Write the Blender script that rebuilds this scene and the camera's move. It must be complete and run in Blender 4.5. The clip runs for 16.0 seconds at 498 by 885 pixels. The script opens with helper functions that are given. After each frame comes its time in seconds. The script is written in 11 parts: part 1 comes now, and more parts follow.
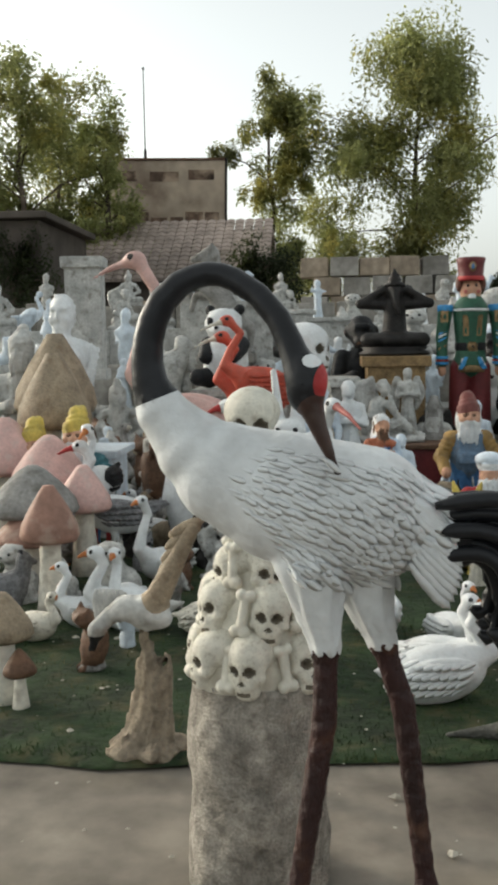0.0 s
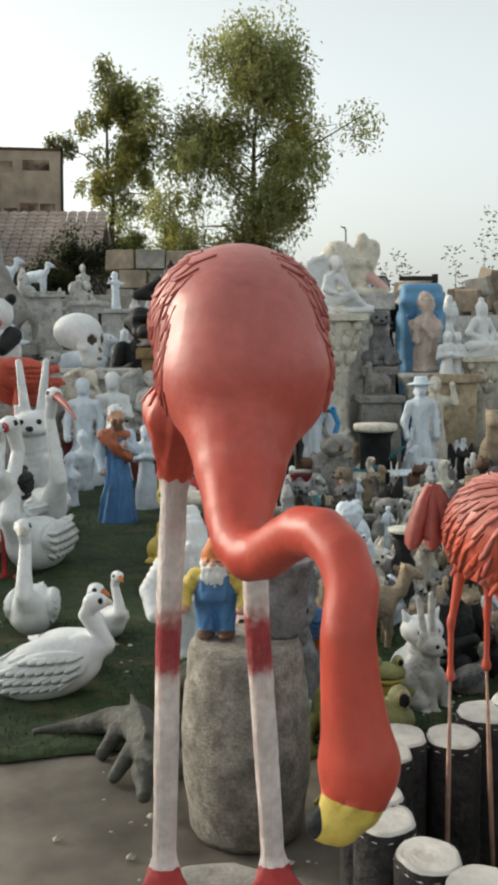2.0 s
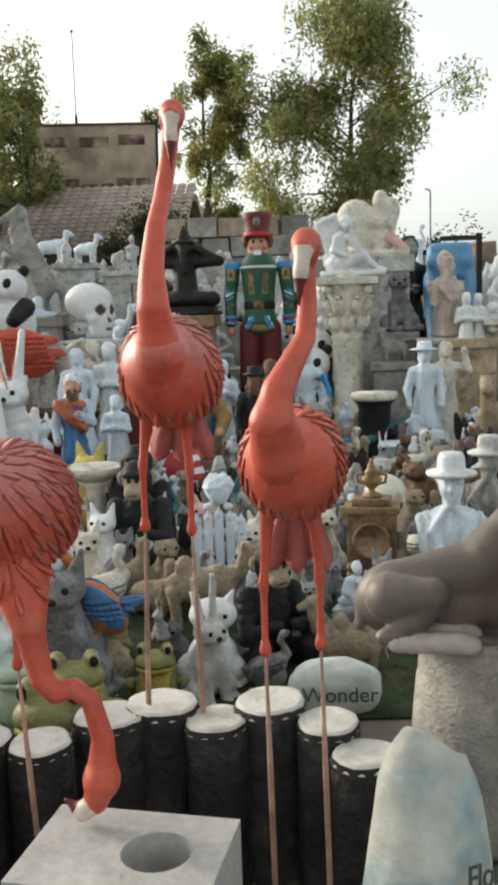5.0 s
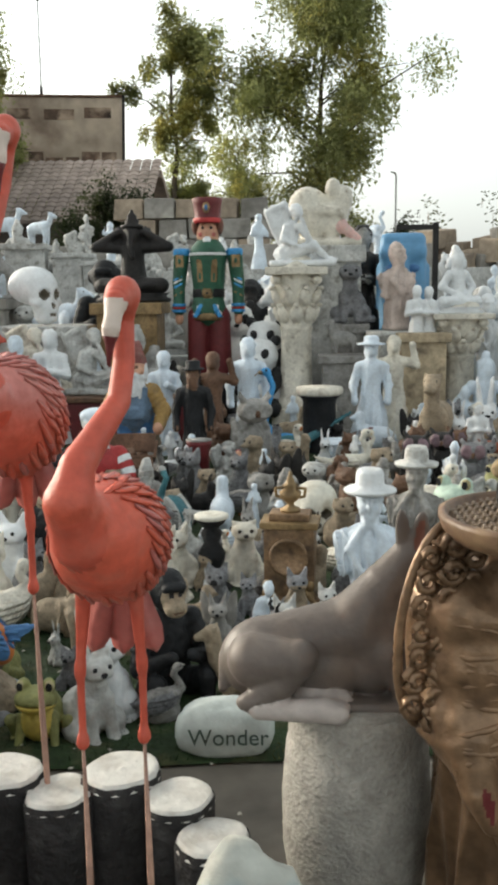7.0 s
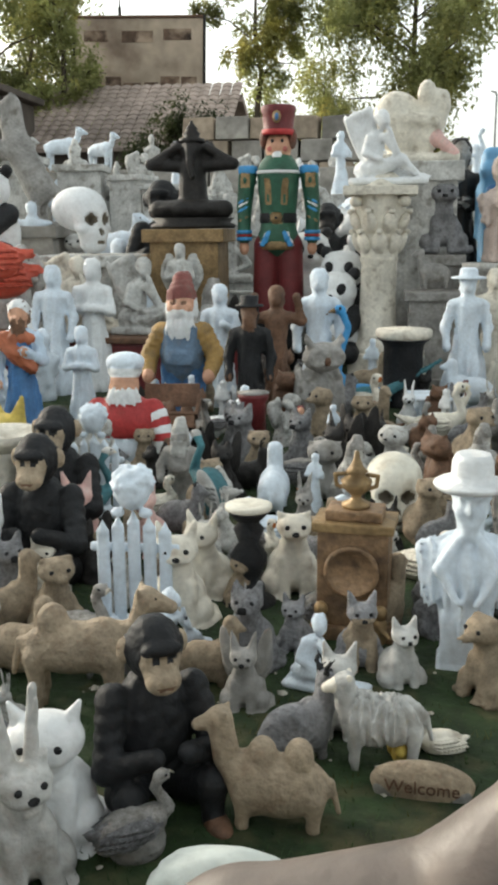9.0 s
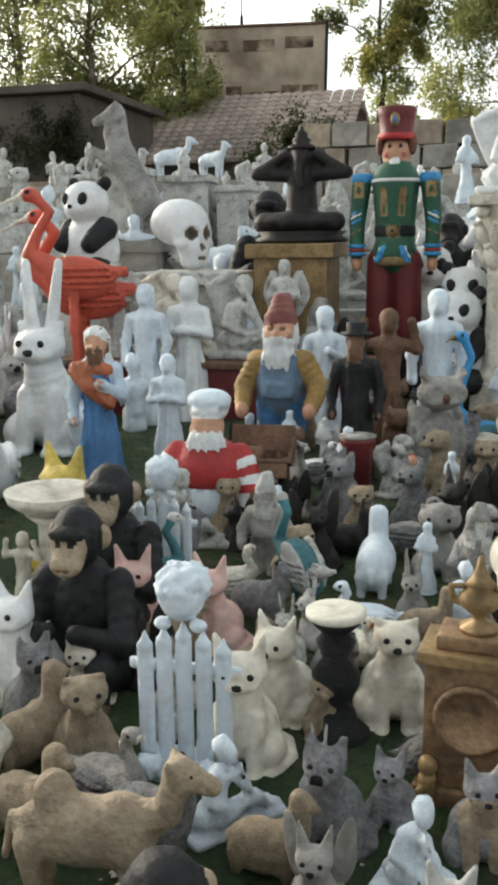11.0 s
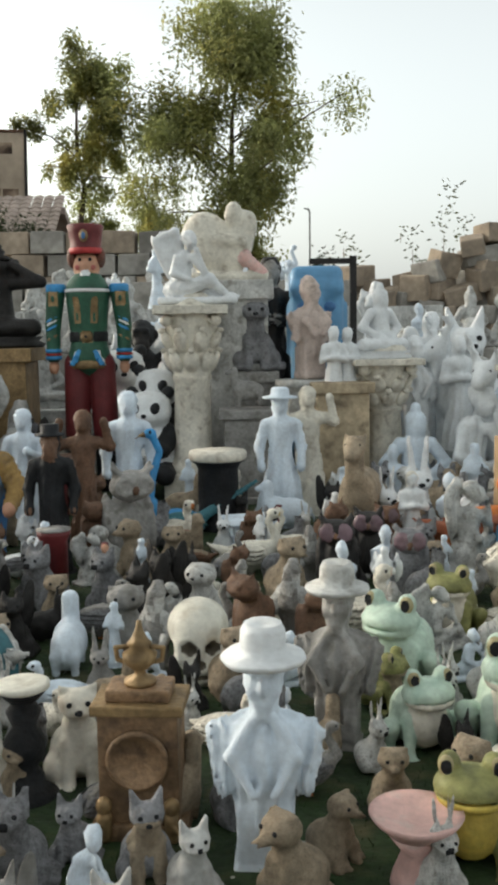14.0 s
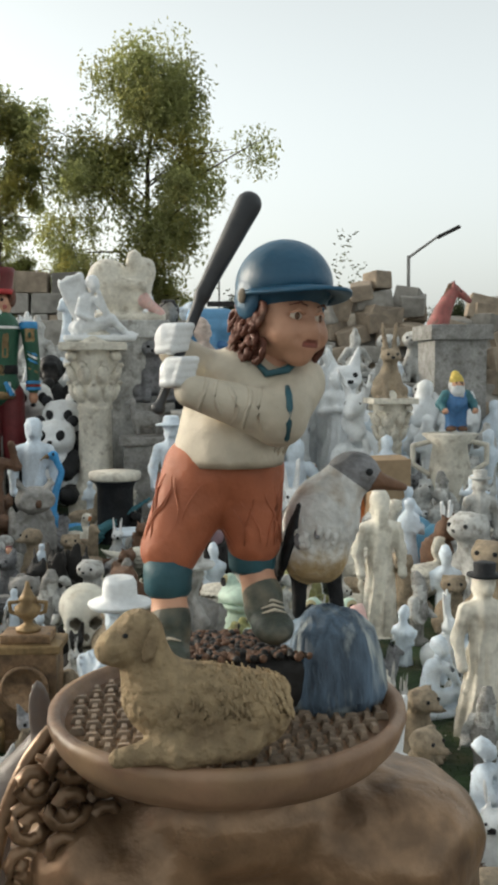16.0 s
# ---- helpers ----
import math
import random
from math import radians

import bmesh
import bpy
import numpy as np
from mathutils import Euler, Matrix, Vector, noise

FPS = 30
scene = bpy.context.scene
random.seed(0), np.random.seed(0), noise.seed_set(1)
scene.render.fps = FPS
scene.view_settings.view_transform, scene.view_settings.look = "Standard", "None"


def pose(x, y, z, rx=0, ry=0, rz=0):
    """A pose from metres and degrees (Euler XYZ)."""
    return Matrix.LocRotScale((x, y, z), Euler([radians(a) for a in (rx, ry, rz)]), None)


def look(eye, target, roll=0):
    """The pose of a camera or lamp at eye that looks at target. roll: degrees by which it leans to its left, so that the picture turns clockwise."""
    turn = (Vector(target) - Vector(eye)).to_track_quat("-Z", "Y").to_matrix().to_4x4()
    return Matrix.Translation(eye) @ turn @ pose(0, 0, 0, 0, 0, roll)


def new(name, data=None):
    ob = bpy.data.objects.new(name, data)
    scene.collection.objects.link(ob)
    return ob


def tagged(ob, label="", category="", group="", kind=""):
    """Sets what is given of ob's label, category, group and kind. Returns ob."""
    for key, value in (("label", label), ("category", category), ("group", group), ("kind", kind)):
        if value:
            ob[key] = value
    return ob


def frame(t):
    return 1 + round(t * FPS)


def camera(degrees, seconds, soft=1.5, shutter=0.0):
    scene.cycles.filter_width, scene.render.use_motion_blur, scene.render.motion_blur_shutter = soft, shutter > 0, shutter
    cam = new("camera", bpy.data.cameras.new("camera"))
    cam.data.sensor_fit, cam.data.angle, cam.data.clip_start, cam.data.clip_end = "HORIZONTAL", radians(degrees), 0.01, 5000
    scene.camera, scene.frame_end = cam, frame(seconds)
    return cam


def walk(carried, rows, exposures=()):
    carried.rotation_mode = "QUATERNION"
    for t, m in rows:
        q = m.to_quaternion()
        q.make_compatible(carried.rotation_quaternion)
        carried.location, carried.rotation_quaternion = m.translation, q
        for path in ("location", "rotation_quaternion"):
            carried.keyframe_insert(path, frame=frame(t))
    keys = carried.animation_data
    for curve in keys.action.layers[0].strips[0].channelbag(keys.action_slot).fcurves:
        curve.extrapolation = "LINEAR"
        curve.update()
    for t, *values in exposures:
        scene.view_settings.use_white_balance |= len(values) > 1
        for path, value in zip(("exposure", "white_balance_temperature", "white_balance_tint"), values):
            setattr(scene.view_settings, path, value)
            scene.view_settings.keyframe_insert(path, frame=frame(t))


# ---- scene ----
cam = camera(29.6, 16.0, soft=3.8)
PATH = [
    (0, (-0.476, -0.305, 1.203), (-0.629, 1.679, 0.998), -0.9),
    (0.5, (-0.303, -0.356, 1.204), (-0.35, 1.632, 0.998), -1.7),
    (1, (-0.107, -0.346, 1.16), (-0.097, 1.643, 0.949), -1.3),
    (1.5, (0.149, -0.237, 1.153), (0.213, 1.75, 0.935), -1.1),
    (2, (0.365, -0.188, 1.142), (0.491, 1.797, 0.927), -0.6),
    (2.5, (0.57, -0.283, 1.128), (0.709, 1.701, 0.912), -1.2),
    (3, (0.711, -0.277, 1.144), (0.834, 1.707, 0.927), -0.8),
    (3.5, (0.927, -0.125, 1.09), (0.989, 1.862, 0.863), -1.1),
    (3.7, (0.997, -0.048, 1.068), (1.029, 1.938, 0.829), -1.7),
    (5.8, (1.525, 0.108, 1.093), (1.328, 2.078, 0.814), -1.0),
    (6, (1.521, 0.127, 1.119), (1.34, 2.099, 0.834), -1.0),
    (6.5, (1.537, 0.189, 1.164), (1.392, 2.162, 0.872), -0.6),
    (7, (1.613, 0.257, 1.175), (1.524, 2.23, 0.858), -0.6),
    (7.5, (1.697, 0.429, 1.163), (1.636, 2.395, 0.802), -0.7),
    (8, (1.716, 0.679, 1.143), (1.649, 2.638, 0.748), -0.3),
    (8.5, (1.737, 0.98, 1.122), (1.581, 2.929, 0.7), -0.3),
    (9, (1.652, 1.272, 1.084), (1.39, 3.205, 0.642), -0.4),
    (9.5, (1.602, 1.501, 1.056), (1.251, 3.416, 0.595), -0.7),
    (9.7, (1.592, 1.582, 1.049), (1.212, 3.49, 0.585), -0.7),
    (11.8, (1.696, 1.985, 1.164), (1.168, 3.884, 0.829), -0.5),
    (12, (1.72, 1.996, 1.168), (1.215, 3.906, 0.861), -0.5),
    (12.5, (1.768, 1.985, 1.181), (1.391, 3.929, 0.904), -0.7),
    (13, (1.808, 1.955, 1.185), (1.619, 3.928, 0.914), -0.8),
    (13.5, (1.802, 1.808, 1.205), (1.789, 3.791, 0.945), -0.9),
    (14, (1.789, 1.547, 1.178), (1.867, 3.532, 0.945), -0.9),
    (14.5, (1.855, 1.31, 1.144), (1.971, 3.293, 0.909), -1.1),
    (15, (1.919, 1.141, 1.152), (2.091, 3.119, 0.916), -0.8),
    (15.5, (1.927, 0.964, 1.163), (2.117, 2.947, 0.981), -0.7),
    (16, (1.927, 0.805, 1.153), (2.176, 2.783, 0.999), -0.3),
]
walk(cam, [(t, look(eye, target, roll)) for t, eye, target, roll in PATH],
     exposures=[(0.0, 0.16), (2.0, 0.18), (3.5, 0.3), (6.5, 0.48), (8.0, 0.62), (9.5, 0.72), (12.0, 0.45), (13.5, 0.33), (16.0, 0.25)])

# ---- light ----
scene.view_settings.exposure = 0.5
SUN_ELEV, SUN_AZ = radians(20), radians(298)   # azimuth clockwise from +y: low over the -x side
world = bpy.data.worlds.new("sky")
scene.world = world
world.use_nodes = True
wn, wl = world.node_tree.nodes, world.node_tree.links
sky = wn.new("ShaderNodeTexSky")
sky.sky_type, sky.sun_disc = "NISHITA", False
sky.sun_elevation, sky.sun_rotation = SUN_ELEV, SUN_AZ
sky.air_density, sky.dust_density, sky.ozone_density = 1.0, 8.0, 1.0
haze = wn.new("ShaderNodeHueSaturation")
haze.inputs["Saturation"].default_value, haze.inputs["Value"].default_value = 0.45, 1.0
wl.new(sky.outputs[0], haze.inputs["Color"])
# dusty air: the sky whitens and brightens evenly towards the whole horizon
spot, split, low, air = (wn.new("ShaderNode" + k) for k in ("TexCoord", "SeparateXYZ", "MapRange", "VectorMath"))
wl.new(spot.outputs["Generated"], split.inputs[0])
low.inputs[1].default_value, low.inputs[2].default_value, low.inputs[3].default_value, low.inputs[4].default_value = 0.0, 0.6, 3.5, 0.85
low.interpolation_type = "SMOOTHSTEP"
wl.new(split.outputs["Z"], low.inputs[0])
air.operation = "SCALE"
wl.new(haze.outputs[0], air.inputs[0]), wl.new(low.outputs[0], air.inputs["Scale"])
tone = wn.new("ShaderNodeVectorMath")
tone.operation, tone.inputs[1].default_value = "MULTIPLY", (0.95, 1.0, 0.985)
even = wn.new("ShaderNodeMixRGB")
even.inputs[0].default_value, even.inputs[2].default_value = 0.6, (4.75, 5.05, 4.9, 1)
wl.new(air.outputs[0], tone.inputs[0]), wl.new(tone.outputs[0], even.inputs[1]), wl.new(even.outputs[0], wn["Background"].inputs[0])
wn["Background"].inputs[1].default_value = 0.15
sun = new("sun", bpy.data.lights.new("sun", "SUN"))
sun.data.energy, sun.data.angle, sun.data.color = 0.95, radians(3.0), (1.0, 0.86, 0.68)
sun_dir = Vector((math.sin(SUN_AZ) * math.cos(SUN_ELEV), math.cos(SUN_AZ) * math.cos(SUN_ELEV), math.sin(SUN_ELEV)))
sun.matrix_world = look(sun_dir * 50, (0, 0, 0))

# ---- materials ----
MATS = {}


def mat(name, color, rough=0.6, vary=0.12, bump=0.25, scale=40.0, dirt=0.15, dirt_color=(0.16, 0.13, 0.10), metal=0.0, fold=0.0, spec=0.4, second=None, stretch=None):
    """A painted or cast surface: fine grain, broad tint, worn dirt patches and relief, in metres."""
    if name in MATS:
        return MATS[name]
    m = bpy.data.materials.new(name)
    m.use_nodes = True
    nt = m.node_tree
    n, l = nt.nodes, nt.links
    b = n["Principled BSDF"]
    b.inputs["Roughness"].default_value, b.inputs["Metallic"].default_value = rough, metal
    b.inputs["Specular IOR Level"].default_value = spec
    tc, info = n.new("ShaderNodeTexCoord"), n.new("ShaderNodeObjectInfo")
    shift = n.new("ShaderNodeVectorMath")
    shift.operation = "ADD"
    spread = n.new("ShaderNodeMath")
    spread.operation = "MULTIPLY"
    spread.inputs[1].default_value = 17.0
    l.new(info.outputs["Random"], spread.inputs[0])
    if stretch:
        pull = n.new("ShaderNodeVectorMath")
        pull.operation, pull.inputs[1].default_value = "MULTIPLY", stretch
        l.new(tc.outputs["Object"], pull.inputs[0]), l.new(pull.outputs[0], shift.inputs[0])
    else:
        l.new(tc.outputs["Object"], shift.inputs[0])
    l.new(spread.outputs[0], shift.inputs[1])
    fine, broad, spots = (n.new("ShaderNodeTexNoise") for _ in range(3))
    for t, s, d in ((fine, scale, 6), (broad, scale * 0.14, 4), (spots, scale * 0.32, 8)):
        t.inputs["Scale"].default_value, t.inputs["Detail"].default_value = s, d
        l.new(shift.outputs[0], t.inputs["Vector"])
    ramp = n.new("ShaderNodeMapRange")
    ramp.inputs[1].default_value, ramp.inputs[2].default_value = 0.3, 0.7
    ramp.inputs[3].default_value, ramp.inputs[4].default_value = 1 - vary * 1.6, 1 + vary * 0.9
    l.new(broad.outputs[0], ramp.inputs[0])
    grain = n.new("ShaderNodeMapRange")
    grain.inputs[1].default_value, grain.inputs[2].default_value = 0.3, 0.7
    grain.inputs[3].default_value, grain.inputs[4].default_value = 1 - vary * 0.8, 1 + vary * 0.8
    l.new(fine.outputs[0], grain.inputs[0])
    mul = n.new("ShaderNodeMath")
    mul.operation = "MULTIPLY"
    l.new(ramp.outputs[0], mul.inputs[0]), l.new(grain.outputs[0], mul.inputs[1])
    tint = n.new("ShaderNodeMixRGB")
    tint.blend_type, tint.inputs[0].default_value = "MULTIPLY", 1.0
    tint.inputs[1].default_value = (*color, 1)
    l.new(mul.outputs[0], tint.inputs[2])
    if second:
        # a second paint, feathered in between two heights of the piece
        col2, z0, z1, z2, z3 = second
        sep, wob, up, dn, both, two = (n.new("ShaderNode" + k) for k in ("SeparateXYZ", "Math", "MapRange", "MapRange", "Math", "MixRGB"))
        l.new(tc.outputs["Object"], sep.inputs[0])
        wob.operation, wob.inputs[1].default_value = "MULTIPLY_ADD", 0.05
        l.new(fine.outputs[0], wob.inputs[0]), l.new(sep.outputs["Z"], wob.inputs[2])
        for node, a, b2, lo, hi in ((up, z0, z1, 0.0, 1.0), (dn, z2, z3, 1.0, 0.0)):
            node.interpolation_type = "SMOOTHSTEP"
            node.inputs[1].default_value, node.inputs[2].default_value, node.inputs[3].default_value, node.inputs[4].default_value = a + 0.025, b2 + 0.025, lo, hi
            l.new(wob.outputs[0], node.inputs[0])
        both.operation = "MULTIPLY"
        l.new(up.outputs[0], both.inputs[0]), l.new(dn.outputs[0], both.inputs[1])
        two.inputs[1].default_value, two.inputs[2].default_value = (*color, 1), (*col2, 1)
        l.new(both.outputs[0], two.inputs[0]), l.new(two.outputs[0], tint.inputs[1])
    mask = n.new("ShaderNodeMapRange")
    mask.inputs[1].default_value, mask.inputs[2].default_value = 0.52, 0.72
    mask.inputs[3].default_value, mask.inputs[4].default_value = 0.0, dirt * 2.5
    l.new(spots.outputs[0], mask.inputs[0])
    soil = n.new("ShaderNodeMixRGB")
    soil.inputs[2].default_value = (*dirt_color, 1)
    l.new(mask.outputs[0], soil.inputs[0]), l.new(tint.outputs[0], soil.inputs[1])
    l.new(soil.outputs[0], b.inputs["Base Color"])
    rr = n.new("ShaderNodeMapRange")
    rr.inputs[3].default_value, rr.inputs[4].default_value = max(rough - 0.12, 0.05), min(rough + 0.2, 1)
    l.new(spots.outputs[0], rr.inputs[0]), l.new(rr.outputs[0], b.inputs["Roughness"])
    bp = n.new("ShaderNodeBump")
    bp.inputs["Strength"].default_value, bp.inputs["Distance"].default_value = bump, 0.01
    height = fine.outputs[0]
    if fold:
        w = n.new("ShaderNodeTexWave")
        w.inputs["Scale"].default_value, w.inputs["Distortion"].default_value = fold, 6.0
        w.inputs["Detail"].default_value, w.inputs["Detail Scale"].default_value = 3.0, 1.5
        l.new(shift.outputs[0], w.inputs["Vector"])
        add = n.new("ShaderNodeMath")
        add.operation = "MULTIPLY_ADD"
        add.inputs[1].default_value = 0.14
        l.new(w.outputs["Fac"], add.inputs[0]), l.new(fine.outputs[0], add.inputs[2])
        height = add.outputs[0]
    l.new(height, bp.inputs["Height"])
    l.new(bp.outputs[0], b.inputs["Normal"])
    MATS[name] = m
    return m


WHITE = mat("white_paint", (0.74, 0.76, 0.77), 0.5, 0.08, 0.3, 60, 0.08, (0.30, 0.27, 0.23), fold=10)
COOL = mat("cool_white_plaster", (0.66, 0.74, 0.82), 0.62, 0.1, 0.3, 60, 0.08, (0.28, 0.29, 0.30), fold=9)
BLUISH = mat("pale_blue_plaster", (0.52, 0.63, 0.75), 0.7, 0.08, 0.35, 50, 0.12, (0.3, 0.36, 0.42))
CREAM = mat("cream_resin", (0.70, 0.66, 0.57), 0.6, 0.14, 0.35, 50, 0.28, (0.27, 0.22, 0.16), fold=9)
BONE = mat("bone_resin", (0.70, 0.67, 0.58), 0.6, 0.1, 0.4, 55, 0.2, (0.34, 0.28, 0.2))
STONE = mat("weathered_cast_stone", (0.30, 0.29, 0.275), 0.85, 0.22, 0.7, 45, 0.35, (0.15, 0.14, 0.12))
PALESTONE = mat("pale_cast_stone", (0.52, 0.52, 0.50), 0.8, 0.2, 0.7, 45, 0.32, (0.2, 0.18, 0.15), fold=9)
GREYFUR = mat("grey_fur_paint", (0.24, 0.24, 0.25), 0.8, 0.25, 0.8, 90, 0.3, (0.08, 0.08, 0.08))
BLACK = mat("black_paint", (0.016, 0.017, 0.019), 0.55, 0.3, 0.5, 60, 0.1, (0.05, 0.047, 0.045), spec=0.25)
BRONZE = mat("dark_bronze_paint", (0.024, 0.022, 0.021), 0.5, 0.3, 0.5, 50, 0.12, (0.06, 0.052, 0.046), spec=0.25)
CORAL = mat("coral_feather_paint", (0.58, 0.10, 0.06), 0.4, 0.12, 0.18, 70, 0.1, (0.45, 0.2, 0.15), fold=16)
PINK = mat("pink_feather_paint", (0.46, 0.135, 0.115), 0.42, 0.12, 0.2, 70, 0.1, (0.45, 0.28, 0.25), fold=16)
PLUME = mat("coral_to_pink_plumage", (0.52, 0.075, 0.048), 0.36, 0.10, 0.14, 60, 0.08, (0.46, 0.2, 0.17), fold=14, second=((0.47, 0.135, 0.12), 0.95, 1.24, 50, 51))
PALEPINK = mat("pale_pink_paint", (0.66, 0.42, 0.38), 0.55, 0.12, 0.4, 60, 0.18, (0.55, 0.5, 0.46))
RED = mat("red_paint", (0.42, 0.035, 0.035), 0.5, 0.18, 0.35, 60, 0.14, (0.16, 0.04, 0.03))
EYEGLASS = mat("amber_eye_paint", (0.35, 0.30, 0.16), 0.25, 0.1, 0.1, 50, 0.05)
MAROON = mat("maroon_paint", (0.14, 0.02, 0.022), 0.45, 0.15, 0.3, 50, 0.1, (0.07, 0.02, 0.02))
ORANGE = mat("orange_paint", (0.58, 0.19, 0.05), 0.5, 0.18, 0.4, 60, 0.18, (0.2, 0.08, 0.04))
TERRA = mat("faded_terracotta_cloth_paint", (0.40, 0.125, 0.06), 0.55, 0.15, 0.45, 40, 0.15, (0.2, 0.07, 0.04), fold=8)
YELLOW = mat("yellow_paint", (0.62, 0.47, 0.10), 0.55, 0.18, 0.35, 60, 0.2, (0.25, 0.2, 0.08))
GOLD = mat("aged_gold_paint", (0.30, 0.20, 0.095), 0.45, 0.25, 0.4, 60, 0.25, (0.13, 0.08, 0.04), metal=0.3)
BRASSY = mat("bronze_gilt_resin", (0.27, 0.17, 0.095), 0.45, 0.3, 0.5, 70, 0.3, (0.06, 0.04, 0.03), metal=0.2)
BLUE = mat("blue_paint", (0.07, 0.19, 0.40), 0.5, 0.18, 0.35, 50, 0.16, (0.05, 0.09, 0.15))
BRIGHTBLUE = mat("bright_blue_paint", (0.05, 0.28, 0.58), 0.45, 0.14, 0.3, 50, 0.1, (0.1, 0.2, 0.3))
NAVY = mat("navy_helmet_paint", (0.022, 0.095, 0.17), 0.32, 0.12, 0.2, 50, 0.1, (0.03, 0.05, 0.08))
TEAL = mat("teal_paint", (0.05, 0.17, 0.20), 0.55, 0.22, 0.4, 60, 0.2, (0.05, 0.08, 0.08))
GREEN = mat("dark_green_paint", (0.025, 0.10, 0.06), 0.5, 0.2, 0.3, 50, 0.14, (0.02, 0.04, 0.03))
FROG = mat("pale_green_frog_paint", (0.48, 0.60, 0.50), 0.5, 0.15, 0.4, 50, 0.2, (0.2, 0.34, 0.27))
OLIVE = mat("olive_frog_paint", (0.25, 0.25, 0.09), 0.55, 0.25, 0.5, 50, 0.25, (0.1, 0.1, 0.05))
SKIN = mat("painted_skin", (0.58, 0.32, 0.21), 0.5, 0.12, 0.25, 50, 0.14, (0.35, 0.16, 0.1))
BROWN = mat("brown_paint", (0.16, 0.085, 0.05), 0.6, 0.25, 0.5, 60, 0.2, (0.05, 0.035, 0.025))
TAN = mat("tan_fur_paint", (0.34, 0.27, 0.19), 0.7, 0.22, 0.7, 80, 0.25, (0.2, 0.14, 0.09))
WOOL = mat("ochre_wool_resin", (0.38, 0.28, 0.16), 0.75, 0.25, 1.0, 90, 0.3, (0.17, 0.12, 0.07), fold=22)
DOG = mat("taupe_dog_resin", (0.15, 0.125, 0.11), 0.42, 0.15, 0.3, 40, 0.12, (0.26, 0.19, 0.14))
CONCRETE = mat("cast_concrete", (0.40, 0.38, 0.34), 0.9, 0.16, 0.7, 120, 0.25, (0.24, 0.22, 0.19))
SPECK = mat("speckled_stone_resin", (0.33, 0.30, 0.26), 0.85, 0.3, 0.8, 150, 0.3, (0.15, 0.13, 0.11))
COPPER = mat("brown_bronze_resin", (0.25, 0.155, 0.09), 0.28, 0.3, 0.35, 40, 0.35, (0.07, 0.045, 0.03), metal=0.4, fold=7)
BARK = mat("blackened_bark", (0.028, 0.026, 0.026), 0.7, 0.3, 1.0, 60, 0.2, (0.1, 0.095, 0.09))
ROCKBLUE = mat("painted_blue_rock", (0.10, 0.15, 0.21), 0.5, 0.5, 1.0, 110, 0.45, (0.5, 0.54, 0.52), stretch=(1, 1, 0.22))
ROCKPALE = mat("pale_greenish_rock", (0.54, 0.58, 0.55), 0.75, 0.14, 0.5, 30, 0.2, (0.33, 0.36, 0.34))
CARTON = mat("brown_cardboard", (0.36, 0.25, 0.15), 0.85, 0.1, 0.2, 30, 0.1)
BLUEPLASTIC = mat("light_blue_painted_plastic", (0.12, 0.30, 0.50), 0.45, 0.1, 0.2, 20, 0.1, (0.25, 0.3, 0.34))
DRIFT = mat("driftwood_resin", (0.33, 0.27, 0.20), 0.8, 0.3, 0.9, 60, 0.3, (0.12, 0.09, 0.06), fold=14)


# ---- mesh building ----
def add_mesh(name, verts, faces, mats, slots=None, smooth=True):
    me = bpy.data.meshes.new(name)
    me.from_pydata([tuple(v) for v in verts], [], faces)
    for m in mats:
        me.materials.append(m)
    if slots is not None:
        me.polygons.foreach_set("material_index", slots)
    me.polygons.foreach_set("use_smooth", [smooth] * len(me.polygons))
    me.update()
    return me


def turn(rx=0, ry=0, rz=0):
    return np.array(Euler([radians(a) for a in (rx, ry, rz)]).to_matrix())


